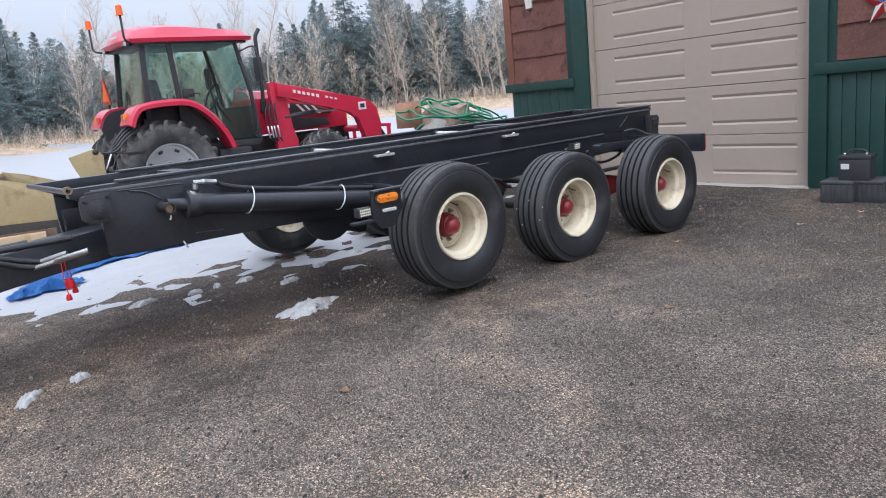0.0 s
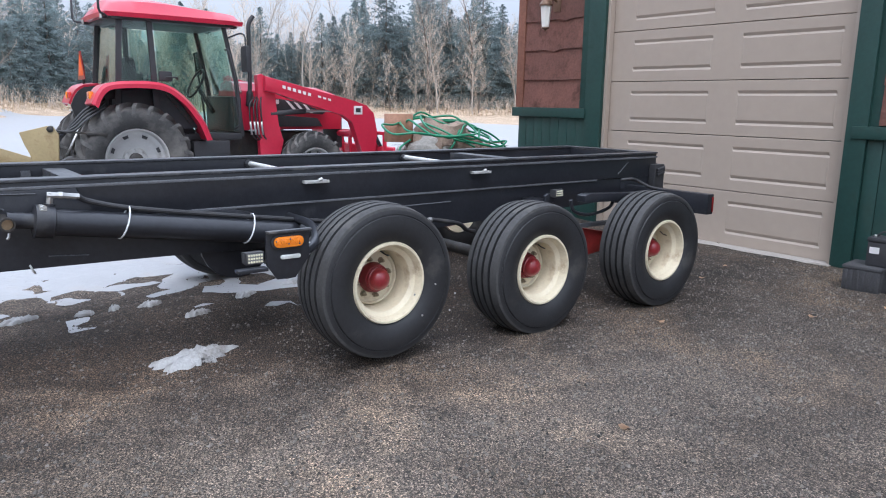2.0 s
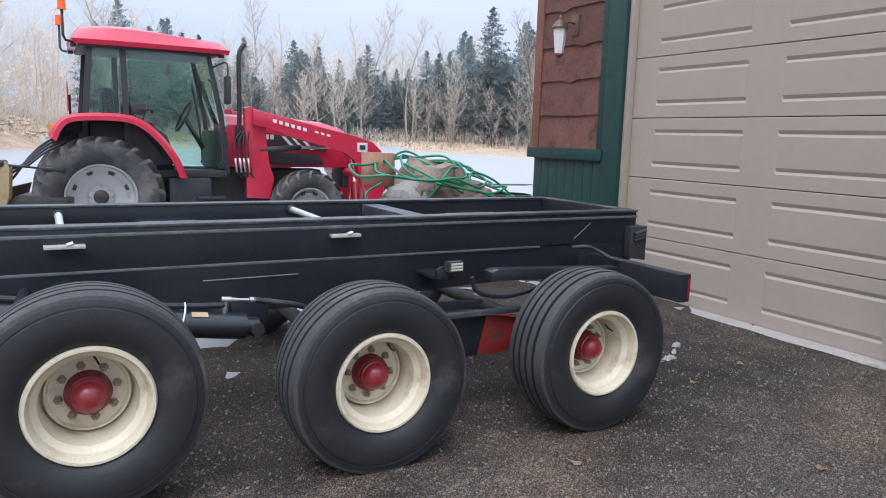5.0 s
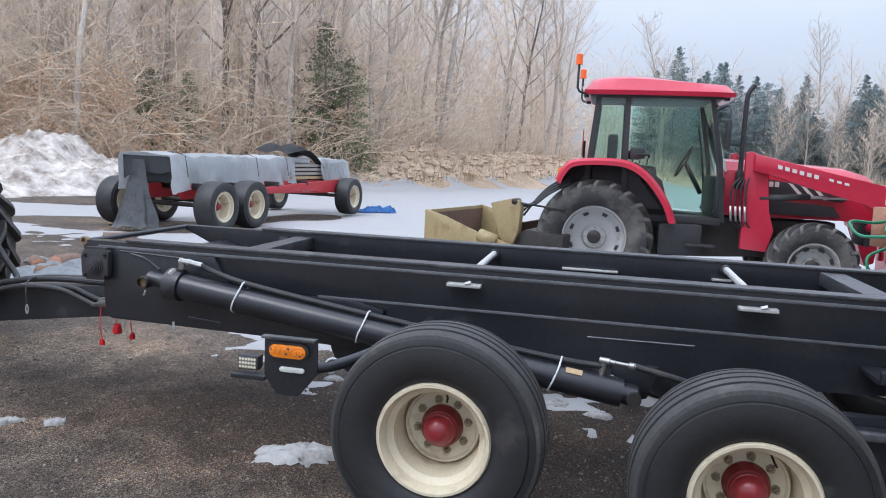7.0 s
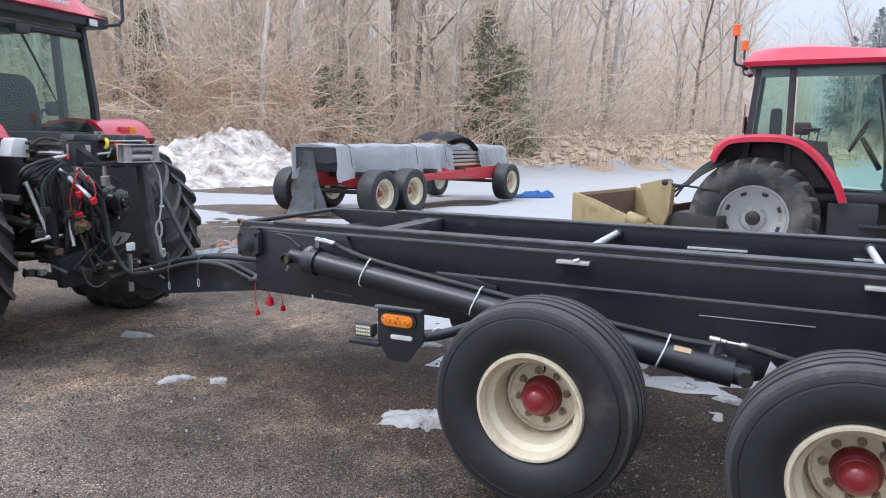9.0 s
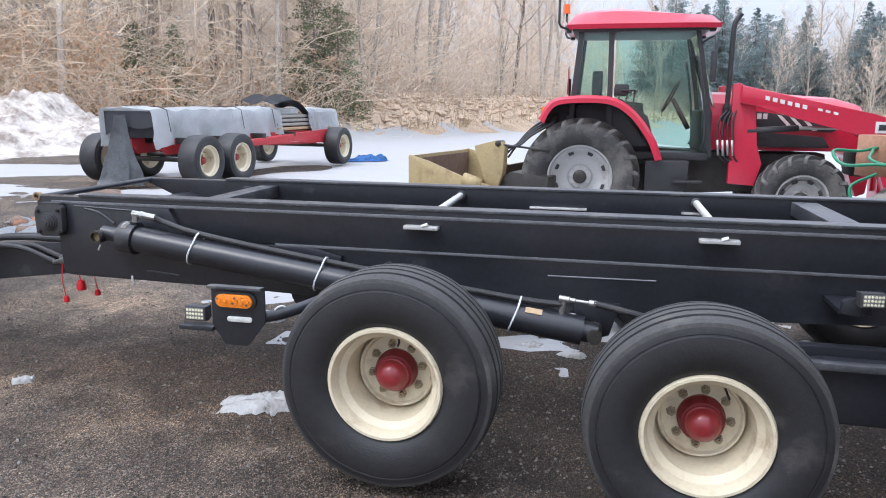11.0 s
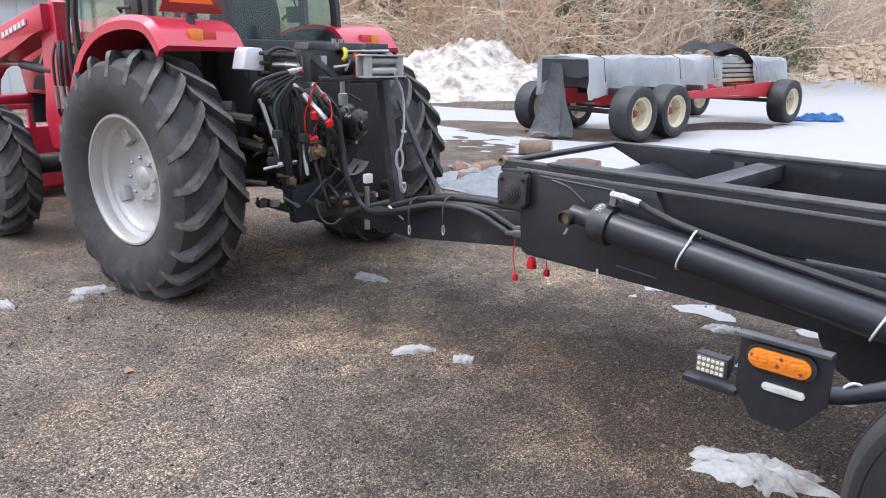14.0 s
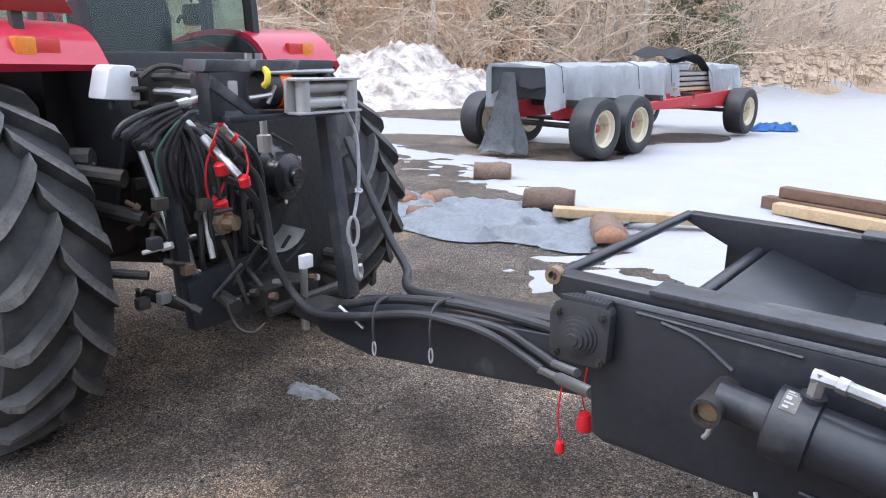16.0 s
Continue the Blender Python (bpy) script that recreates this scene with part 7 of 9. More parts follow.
for c, rr in (((-3.545, 0.748, 1.0), 0.03), ((-3.46, 0.785, 0.955), 0.024), ((-3.6, 0.735, 0.862), 0.024), ((-3.585, 0.76, 0.845), 0.031)):
    c = Vector(c)
    bar1("dust_cap", [c + Vector((0, -0.004, rr * 0.8)), c + Vector((0, 0, rr * 0.5)), c - Vector((0.0, -0.006, rr * 0.8))], [rr * 0.7, rr, rr * 0.9], RED_PLASTIC, "red plastic dust cap", 16)
for pts in ([(-3.58, 0.775, 1.16), (-3.56, 0.74, 1.12), (-3.57, 0.72, 1.06), (-3.57, 0.755, 1.02)], [(-3.57, 0.75, 1.1), (-3.57, 0.705, 1.03), (-3.58, 0.7, 0.94), (-3.595, 0.72, 0.87)],
            [(-3.55, 0.76, 0.99), (-3.56, 0.77, 0.95), (-3.58, 0.765, 0.9), (-3.585, 0.76, 0.86)], [(-3.56, 0.83, 1.1), (-3.53, 0.85, 1.06), (-3.49, 0.83, 1.0), (-3.465, 0.795, 0.96)]):
    bar1("cap_cord", pts, 0.0045, RED_PLASTIC, "", 6, 6)
# links, pump and driveline parts behind the axle
bar1("side_link", [(-4.0, 0.675, 1.06), (-3.98, 0.673, 1.04), (-3.8, 0.655, 0.77), (-3.75, 0.65, 0.7)], [0.022, 0.014, 0.014, 0.02], SILVER_RIM)
bar1("side_link", [(-3.97, 0.72, 1.02), (-3.74, 0.7, 0.7)], 0.015, DARK_IRON)
for y in (0.63, 0.67):
    bar1("clevis", [(-3.84, y, 0.78), (-3.72, y + 0.01, 0.66)], [0.014, 0.016], DARK_IRON)
bar1("clevis_pin", [(-3.74, 0.6, 0.69), (-3.74, 0.74, 0.7)], 0.014, STEEL)
bar1("pump_body", [(-3.66, 0.76, 0.78), (-3.58, 0.78, 0.78), (-3.575, 0.781, 0.78), (-3.53, 0.79, 0.78)], [0.05, 0.05, 0.036, 0.03], BRASS)
bar1("pump_ring", [(-3.6, 0.775, 0.78), (-3.59, 0.777, 0.78)], 0.054, STEEL)
bar1("pump_bracket", [(-3.64, 0.72, 0.82), (-3.6, 0.72, 0.64)], 0.012, BARE)
bm = B()
lathe(bm, [(-0.16, 0.0), (-0.16, 0.125), (-0.02, 0.13), (0.0, 0.115), (0.01, 0.105), (0.06, 0.1), (0.085, 0.07), (0.09, 0.04), (0.11, 0.038), (0.11, 0.0)], 28, pose(-3.68, 1.13, 0.91, 0, 0, 12))
H1("gearbox_bell", bm, GLOSS_BLACK, "glossy black gearbox bell housing")
for k in range(4):
    a = 0.6 + 1.4 * k
    bar1("bolt", [(-3.69, 1.13 + 0.115 * math.cos(a), 0.91 + 0.115 * math.sin(a)), (-3.655, 1.137 + 0.115 * math.cos(a), 0.91 + 0.115 * math.sin(a))], 0.012, STEEL, "", 6)
bm = B()
rows = []
for i in range(9):
    a = -2.6 + 2.2 * i / 8
    rows.append([bm.verts.new((-3.55 - 0.12 * q, 1.03 + (0.14 - 0.03 * q) * math.cos(a), 0.73 + (0.12 - 0.03 * q) * math.sin(a))) for q in (0.0, 1.0)])
for a, b in zip(rows, rows[1:]):
    bm.faces.new((a[0], a[1], b[1], b[0]))
bmesh.ops.solidify(bm, geom=bm.faces[:], thickness=0.006)
H1("shaft_guard", bm, SILVER_RIM, "bent bright shaft guard")
bar1("filter", [(-3.5, 0.92, 1.19), (-3.5, 0.922, 1.12), (-3.5, 0.923, 1.115), (-3.5, 0.925, 1.05)], [0.014, 0.014, 0.03, 0.028], SILVER_RIM)
bar1("lever", [(-3.48, 0.94, 1.12), (-3.42, 1.0, 1.07)], 0.007, BLACK_EDGE)
for p_, q_, r_ in (((-3.95, 0.62, 0.44), (-3.62, 0.7, 0.41), 0.026), ((-3.9, 1.45, 0.42), (-3.5, 1.4, 0.4), 0.03), ((-3.75, 0.86, 0.7), (-3.45, 0.9, 0.42), 0.012), ((-3.45, 0.86, 0.41), (-3.46, 1.3, 0.42), 0.024),
                   ((-3.55, 0.74, 0.72), (-3.5, 0.8, 0.45), 0.009), ((-3.85, 0.35, 0.62), (-3.7, 0.5, 0.6), 0.018), ((-4.0, 0.42, 0.85), (-3.78, 0.55, 0.8), 0.03), ((-3.95, 0.4, 0.98), (-3.8, 0.5, 0.96), 0.035),
                   ((-4.05, 0.36, 1.02), (-3.95, 0.46, 1.02), 0.05)):
    bar1("linkage_bar", [p_, q_], r_, DARK_IRON)
bm = B()
plate(bm, [(0.62, 0.36), (0.6, 0.56), (0.9, 0.62), (0.95, 0.36)], -3.66, -3.6, "x", 0.006)
H1("hitch_plate", bm, BLACK)
bm = B()
box(bm, -3.72, -3.46, 0.86, 1.02, 0.42, 0.5, 0.008)
H1("hitch_frame", bm, DARK_IRON)
bm = B()
box(bm, -3.34, -3.31, 0.93, 0.985, 0.6, 0.655, 0.006)
H1("plug_clip", bm, WHITE_PLASTIC, "small white plug clip")
bar1("chain_end", [(-3.48, 0.68, 0.52), (-3.45, 0.7, 0.4), (-3.4, 0.74, 0.37), (-3.38, 0.79, 0.4)], 0.007, DARK_IRON, "", 6, 5)
for k in range(34):
    p_ = Vector((ra.uniform(-4.0, -3.5), ra.uniform(0.42, 0.98), ra.uniform(0.42, 1.16)))
    d = Vector((ra.uniform(-0.05, 0.1), ra.uniform(-0.08, 0.08), ra.uniform(-0.1, 0.1)))
    bm = B()
    if k % 3:
        tube(bm, [p_, p_ + d * 0.6, p_ + d * 0.62, p_ + d], [0.009, 0.009, 0.016, 0.014], 8)
    else:
        box(bm, p_.x, p_.x + 0.04, p_.y, p_.y + 0.05, p_.z, p_.z + 0.045, 0.006)
    H1("linkage_fitting", bm, ra.choice((DARK_IRON, DARK_IRON, GREY_IRON, RUST, TRACTOR_BLACK, BARE)))

# drooping spare hoses and return lines in front of the back plate
for k in range(9):
    y0 = 0.66 + 0.035 * k
    x0 = -3.66 + 0.02 * (k % 3)
    low = 0.62 + 0.06 * ((k * 5) % 4)
    bar1("spare_hose", [(x0 - 0.12, y0 - 0.05, 1.13), (x0 - 0.02, y0, 1.15 - 0.01 * k), (x0 + 0.03, y0 + 0.03, 0.95), (x0 + 0.02, y0 + 0.04, low), (x0 - 0.05, y0 + 0.09, low - 0.05), (x0 - 0.12, y0 + 0.1, low + 0.08)], 0.011 + 0.002 * (k % 2), HOSE, "", 8, 6)
for k in range(5):
    y0 = 0.7 + 0.1 * k
    bar1("stay_rod", [(-3.62, y0, 0.46 + 0.02 * k), (-3.5 - 0.02 * k, y0 + 0.08, 0.62 + 0.05 * (k % 2))], 0.008, (BLACK_EDGE, DARK_IRON)[k % 2])
for k in range(7):
    bar1("shackle_bolt", [(-3.52 + 0.03 * (k % 3), 0.74 + 0.07 * k, 0.47 + 0.03 * (k % 2)), (-3.49 + 0.03 * (k % 3), 0.75 + 0.07 * k, 0.475 + 0.03 * (k % 2))], 0.016, (STEEL, DARK_IRON, RUST)[k % 3], "", 6)

# ---- box blade behind the far tractor ----
blade = thing("box_blade", pose(-1.62, 6.1, -0.07, 0, 0, -14), "tan-painted box blade scraper mounted behind the tractor", "scraper")


def blp(name, bm, material, label=""):
    return part(name, bm, material, blade, label)


for y in (0.0, 1.68):
    bm = B()
    plate(bm, [(0.0, 0.31), (0.0, 0.835), (0.02, 0.85), (0.27, 0.785), (0.98, 0.53), (1.06, 0.4), (1.06, 0.28)], y, y + 0.03, "y", 0.006)
    blp("side_plate", bm, BLADE_TAN)
    bm = B()
    plate(bm, [(0.0, 0.06), (0.0, 0.308), (1.06, 0.278), (1.06, 0.06)], y + 0.004, y + 0.026, "y", 0.004)
    blp("plate_foot", bm, DARK_IRON, "dark strip along the foot of the side plate")
bm = B()
box(bm, 0.002, 0.03, 0.032, 1.678, 0.1, 0.84, 0.004)
blp("rear_wall", bm, BLADE_TAN)
bm = B()
box(bm, 0.031, 0.04, 0.05, 1.66, 0.12, 0.8, 0.002)
blp("wear_plate", bm, RUST, "worn dark inner face")
bm = B()
plate(bm, [(0.96, 0.1), (0.9, 0.3), (0.9, 0.5), (0.98, 0.72), (1.01, 0.72), (0.94, 0.5), (0.94, 0.3), (1.0, 0.1)], 0.16, 1.678, "y", 0.004)
blp("mouldboard", bm, RUST, "worn dark mouldboard")
bm = B()
plate(bm, [(0.86, 0.985), (0.9, 0.86), (0.95, 0.76), (0.97, 0.64), (1.04, 0.5), (1.16, 0.52), (1.22, 0.68), (1.24, 0.96), (1.19, 1.04), (1.13, 1.055)], 0.03, 0.15, "y", 0.008)
blp("head_plate", bm, BLADE_TAN)
bm = B()
tube(bm, [(1.16, 0.02, 1.02), (1.16, 0.17, 1.02)], 0.035, 12)
blp("top_pin", bm, DARK_IRON)
bm = B()
tube(bm, [(0.76, -0.03, 0.6), (0.98, -0.03, 0.54)], 0.075, 14)
blp("tilt_ram", bm, BLADE_TAN)
bm = B()
tube(bm, [(0.98, -0.03, 0.54), (1.16, -0.03, 0.48)], 0.035, 10)
blp("ram_rod", bm, BLADE_TAN)
bm = B()
lathe(bm, [(-0.02, 0.0), (-0.02, 0.05), (0.03, 0.05), (0.035, 0.02), (0.05, 0.0)], 14, Matrix.Translation((1.12, -0.03, 0.48)) @ AX)
blp("ram_boss", bm, BLADE_TAN)
bm = B()
plate(bm, [(1.16, 0.3), (1.16, 0.62), (1.3, 0.7), (1.75, 0.66), (1.75, 0.4), (1.3, 0.3)], 0.1, 0.5, "y", 0.02)
blp("hitch_frame", bm, DARK_IRON)
for k in range(4):
    bm = B()
    tube(bm, curve([(1.2, 0.1 + 0.05 * k, 1.0 - 0.05 * k), (1.38, 0.1 + 0.05 * k, 1.0 + 0.03 * k), (1.52, 0.16 + 0.06 * k, 1.12 + 0.04 * k), (1.72, 0.3 + 0.06 * k, 1.26 + 0.03 * k)]), 0.013, 8)
    blp("hose", bm, HOSE)
bm = B()
tube(bm, [(1.22, 0.12, 1.0), (1.5, 0.18, 0.97), (1.52, 0.18, 0.97), (1.72, 0.22, 0.95)], [0.012, 0.012, 0.03, 0.03], 10)
blp("top_link", bm, DARK_IRON)

# ---- wagon under a tarpaulin ----
GW = 0.03
wagon = thing("farm_wagon", pose(-6.317, 8.88, GW + 0.03, 0, 0, -5.5), "red farm wagon loaded with boards under a grey tarpaulin", "wagon")


WAGON_FIT = Matrix.Translation((0, -0.72, 0)) @ Matrix.Diagonal((1, 0.8, 1, 1)) @ Matrix.Translation((0, 0.72, 0))


def wp(name, bm, material, label=""):
    bmesh.ops.transform(bm, matrix=WAGON_FIT, verts=bm.verts)
    return part(name, bm, material, wagon, label)


def wagon_side_wheel(x, y, flip):
    w = wagon_wheel(wagon, 0, 0, 0.4, r=0.41, w=0.36, rim=0.235, outward=-1, seg=56, grooves=0)
    w.matrix_basis = pose(x, y, 0.405, 0, 0, -90 if flip else 90)
    return w


for y in (-0.72, 0.21, 4.18):
    wagon_side_wheel(0.78, y, False)
for y in (-0.72, 0.21, 4.18):
    wagon_side_wheel(-1.15, y, True)
for y in (-0.72, 0.44, 5.4):
    bm = B()
    tube(bm, [(-1.05, y, 0.405), (0.75, y, 0.405)], 0.04, 10)
    wp("axle", bm, DARK_IRON)
for x in (-0.35, 0.25):
    bm = B()
    plate(bm, [(-1.15, 0.62), (-1.15, 0.74), (5.7, 0.76), (5.7, 0.62), (1.2, 0.52), (-1.0, 0.5)], x, x + 0.09, "x", 0.008)
    wp("frame_rail", bm, WAGON_RED, "red steel frame rail")
bm = B()
plate(bm, [(1.3, 0.54), (1.3, 0.66), (5.2, 0.77), (5.45, 0.75), (5.45, 0.46), (5.0, 0.48), (3.4, 0.56)], 0.52, 0.6, "x", 0.008)
wp("side_truss", bm, WAGON_RED)
bm = B()
tube(bm, [(0.56, 1.2, 0.58), (0.56, 4.6, 0.5)], 0.02, 8)
wp("truss_rod", bm, WAGON_RED)
for y in (-0.72, 0.44, 2.0, 3.4, 5.4):
    bm = B()
    box(bm, -0.8, 0.6, y - 0.06, y + 0.06, 0.66, 0.76, 0.008)
    wp("bolster", bm, DARK_IRON)
for k in range(4):
    bm = B()
    z = 0.78 + 0.085 * k
    box(bm, -0.5, 0.36 - 0.01 * k, 3.1, 5.6, z, z + 0.06, 0.006)
    wp("board", bm, LUMBER if k == 0 else SACK_GREY, "stacked weathered boards")


def draped(name, y0, y1, z_top, drop, seed, material, label, xw=0.72, off=-0.08, lift=0.0, droop_end=False):
    """A tarpaulin over the load: flat on top, folded and hanging at the sides."""
    bm = B()
    ny, prof = 70, []
    for i in range(ny + 1):
        t = i / ny
        y = y0 + (y1 - y0) * t
        sag = 0.03 * fbm(y * 1.2 + seed, 0.3) + lift * t * t
        zt = z_top + sag
        row = []
        for j in range(25):
            u = -1 + 2 * j / 24
            if abs(u) < 0.62:
                x = xw * u / 0.62
                z = zt + 0.03 * (1 - (u / 0.62) ** 2) + 0.03 * fbm(x * 2 + seed, y * 2) + 0.012 * fbm(x * 7, y * 6 + seed)
            else:
                s, k = (1 if u > 0 else -1), (abs(u) - 0.62) / 0.38
                hang = drop * (1 + 0.35 * fbm(y * 1.1 + seed * 3, s * 2.0))
                x = s * (xw + 0.05 * k + 0.045 * math.sin(y * 7 + seed + s) * k + 0.05 * fbm(y * 4 + seed, k * 2) * k)
                z = zt - hang * k
                x += 0.03 * fbm(y * 9 + seed, k * 3 + s)
            row.append(bm.verts.new((x + off, y, z)))
        prof.append(row)
    for a, b in zip(prof, prof[1:]):
        for j in range(24):
            bm.faces.new((a[j], a[j + 1], b[j + 1], b[j]))
    if droop_end:
        prev = prof[0]
        for q in range(1, 6):
            nxt = [bm.verts.new((v.co.x * (1 - 0.03 * q) + 0.02 * math.sin(i * 1.7 + q), y0 - 0.05 * q - 0.04 * math.sin(i * 0.9), v.co.z - 0.055 * q * (1 if 6 < i < 18 else 0.4))) for i, v in enumerate(prof[0])]
            for j in range(24):
                bm.faces.new((prev[j], prev[j + 1], nxt[j + 1], nxt[j]))
            prev = nxt
    bmesh.ops.solidify(bm, geom=bm.faces[:], thickness=0.006)
    return wp(name, bm, material, label)


draped("tarpaulin", -1.4, 3.3, 1.2, 0.52, 2.0, TARP, "grey tarpaulin with sagging folds", xw=0.5, off=-0.18)
draped("tarpaulin", 4.6, 6.3, 1.19, 0.42, 7.0, TARP, "grey tarpaulin with sagging folds", xw=0.5, off=-0.12)
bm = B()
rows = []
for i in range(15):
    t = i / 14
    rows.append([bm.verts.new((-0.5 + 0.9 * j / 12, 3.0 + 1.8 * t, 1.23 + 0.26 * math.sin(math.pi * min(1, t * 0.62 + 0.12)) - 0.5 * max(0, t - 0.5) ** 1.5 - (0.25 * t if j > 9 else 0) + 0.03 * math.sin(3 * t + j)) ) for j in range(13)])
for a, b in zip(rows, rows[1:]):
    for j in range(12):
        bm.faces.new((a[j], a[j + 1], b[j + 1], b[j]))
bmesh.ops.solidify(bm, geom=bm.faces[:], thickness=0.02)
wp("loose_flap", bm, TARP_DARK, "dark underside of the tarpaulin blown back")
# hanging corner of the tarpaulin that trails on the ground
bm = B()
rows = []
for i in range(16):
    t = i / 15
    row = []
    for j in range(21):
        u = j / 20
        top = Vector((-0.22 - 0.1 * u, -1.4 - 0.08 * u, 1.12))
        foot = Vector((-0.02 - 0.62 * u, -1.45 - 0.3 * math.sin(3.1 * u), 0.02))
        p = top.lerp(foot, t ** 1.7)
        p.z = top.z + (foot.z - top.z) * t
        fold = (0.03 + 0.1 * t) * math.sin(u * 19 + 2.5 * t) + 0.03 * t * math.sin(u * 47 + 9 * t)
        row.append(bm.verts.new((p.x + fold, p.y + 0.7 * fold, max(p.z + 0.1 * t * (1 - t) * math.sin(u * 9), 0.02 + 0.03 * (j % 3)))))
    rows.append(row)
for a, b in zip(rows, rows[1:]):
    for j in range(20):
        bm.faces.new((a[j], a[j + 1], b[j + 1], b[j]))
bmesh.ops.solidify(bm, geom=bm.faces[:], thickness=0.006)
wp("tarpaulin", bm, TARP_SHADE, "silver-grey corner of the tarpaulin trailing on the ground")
# dark end fold; the open end's shade is put into its colour
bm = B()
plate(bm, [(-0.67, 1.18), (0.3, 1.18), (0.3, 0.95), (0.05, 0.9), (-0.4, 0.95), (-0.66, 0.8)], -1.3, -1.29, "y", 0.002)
wp("tarpaulin", bm, TARP_DARK, "dark folded end of the tarpaulin, standing for its shaded opening")
# board added inside, its dark colour standing for shade under the tarpaulin
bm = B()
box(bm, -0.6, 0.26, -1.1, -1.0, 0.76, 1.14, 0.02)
wp("end_shade", bm, TARP_DARK)
for y in (-1.0, 1.55, 2.9):
    bm = B()
    tube(bm, [(0.4, y, 0.86), (0.345, y, 1.2), (0.18, y, 1.255), (-0.28, y, 1.255)], 0.006, 6)
    wp("rope", bm, TRACTOR_BLACK)


def crumpled(name, x, y, lx, ly, seed, material, label, category, amp=0.1, turn=0.0, lift=0.0, n=44):
    """A loose sheet lying in folds on the ground."""
    bm = B()
    rows = []
    for i in range(n + 1):
        row = []
        for j in range(n + 1):
            u, v = i / n - 0.5, j / n - 0.5
            px = u * lx * (1 + 0.3 * fbm(v * 3 + seed, seed)) + 0.08 * fbm(u * 6, v * 6 + seed)
            py = v * ly * (1 + 0.35 * fbm(u * 3 - seed, seed))
            h = abs(fbm(px * 1.7 + seed, py * 3.6 - seed)) * amp * 1.6 + 0.35 * amp * abs(fbm(px * 6, py * 9 + seed)) + lift * max(0, 0.5 - abs(u)) * max(0, 0.5 - abs(v)) * 4
            h *= smooth_step(0.5, 0.4, max(abs(u), abs(v)))
            row.append((px, py, h))
        rows.append(row)
    m = pose(x, y, 0, 0, 0, turn)
    vs = []
    for row in rows:
        out = []
        for px, py, h in row:
            w = m @ Vector((px, py, 0))
            out.append(bm.verts.new((w.x, w.y, ground_z(w.x, w.y) + max(0, snow_depth(w.x, w.y)) + 0.016 + h)))
        vs.append(out)
    for a, b in zip(vs, vs[1:]):
        for j in range(n):
            bm.faces.new((a[j], a[j + 1], b[j + 1], b[j]))
    bmesh.ops.solidify(bm, geom=bm.faces[:], thickness=0.005)
    return solid(name, bm, material, label, category)


crumpled("ground_tarpaulin", -4.85, 4.5, 2.3, 1.2, 3.3, TARP_LOW, "crumpled blue-grey tarpaulin lying on the ground", "tarpaulin", 0.085, 8, 0.03)
crumpled("blue_tarpaulin", -0.9, 3.85, 2.6, 0.5, 5.7, BLUE_TARP, "crumpled blue tarpaulin lying in the snow", "tarpaulin", 0.07, 12)
crumpled("blue_tarpaulin", -1.79, 3.06, 0.5, 0.34, 8.1, BLUE_TARP, "crumpled blue tarpaulin lying in the snow", "tarpaulin", 0.12, 30)
crumpled("blue_tarpaulin", -4.9, 14.2, 0.9, 0.6, 9.4, BLUE_TARP, "scrap of blue tarpaulin beside the wagon", "tarpaulin", 0.12, 30)


def log(x, y, length, r, turn, seed, split=False, tilt=0.0, z=0.0):
    bm = B()
    n, k = 18, 6
    rl = random.Random(seed)
    ph = rl.uniform(0, 9)
    rings = []
    for i in range(k + 1):
        ring = []
        for j in range(n):
            a = 2 * math.pi * j / n
            q = r * (1 + 0.12 * math.sin(2 * a + ph) + 0.24 * fbm(math.cos(a) * 2 + seed, math.sin(a) * 2, i * 0.6) - 0.04 * abs(i - k / 2))
            zz = q * math.sin(a)
            if split:
                zz = max(zz, -r * 0.25)
            ring.append(bm.verts.new((-length / 2 + length * i / k, q * math.cos(a), zz)))
        rings.append(ring)
    for a, b in zip(rings, rings[1:]):
        for j in range(n):
            bm.faces.new((a[j], a[(j + 1) % n], b[(j + 1) % n], b[j]))
    f0, f1 = bm.faces.new(rings[0][::-1]), bm.faces.new(rings[-1])
    f0.material_index = f1.material_index = 1
    zz = ground_z(x, y) + max(0, snow_depth(x, y)) + (r * 0.25 if split else r * 0.93) + z
    return solid("firewood_log", bm, [LOG_BARK, WOOD], "cut firewood log with bark lying on the ground", "log", "firewood logs", m=pose(x, y, zz, 0, tilt, turn))


log(-5.62, 4.75, 0.3, 0.13, 75, 1, True)
log(-5.8, 5.95, 0.42, 0.15, 30, 2, True)
log(-4.58, 5.12, 0.48, 0.17, 25, 3, True, 0, 0.03)
log(-3.66, 4.5, 0.5, 0.13, -60, 4, True, 0, 0.05)
log(-5.5, 4.3, 0.25, 0.1, 10, 5, True)
log(-6.0, 4.7, 0.3, 0.09, 140, 6, True)


def timber(x, y, length, w, h, turn, z=0.0, material=LUMBER):
    bm = B()
    box(bm, -length / 2, length / 2, -w / 2, w / 2, 0, h, 0.008)
    return solid("timber", bm, material, "squared rough timber lying on the tarpaulin", "timber", "timbers", m=pose(x, y, ground_z(x, y) + max(0.0, snow_depth(x, y)) + 0.03 + z, 0, 0, turn))


timber(-3.7, 4.96, 1.3, 0.14, 0.08, 24, 0.04)
timber(-2.0, 6.25, 2.0, 0.15, 0.12, -14, 0.0, RUST)
timber(-2.0, 6.1, 1.7, 0.14, 0.1, -14, 0.0)
timber(-2.05, 6.3, 1.6, 0.13, 0.1, -14, 0.125, RUST)

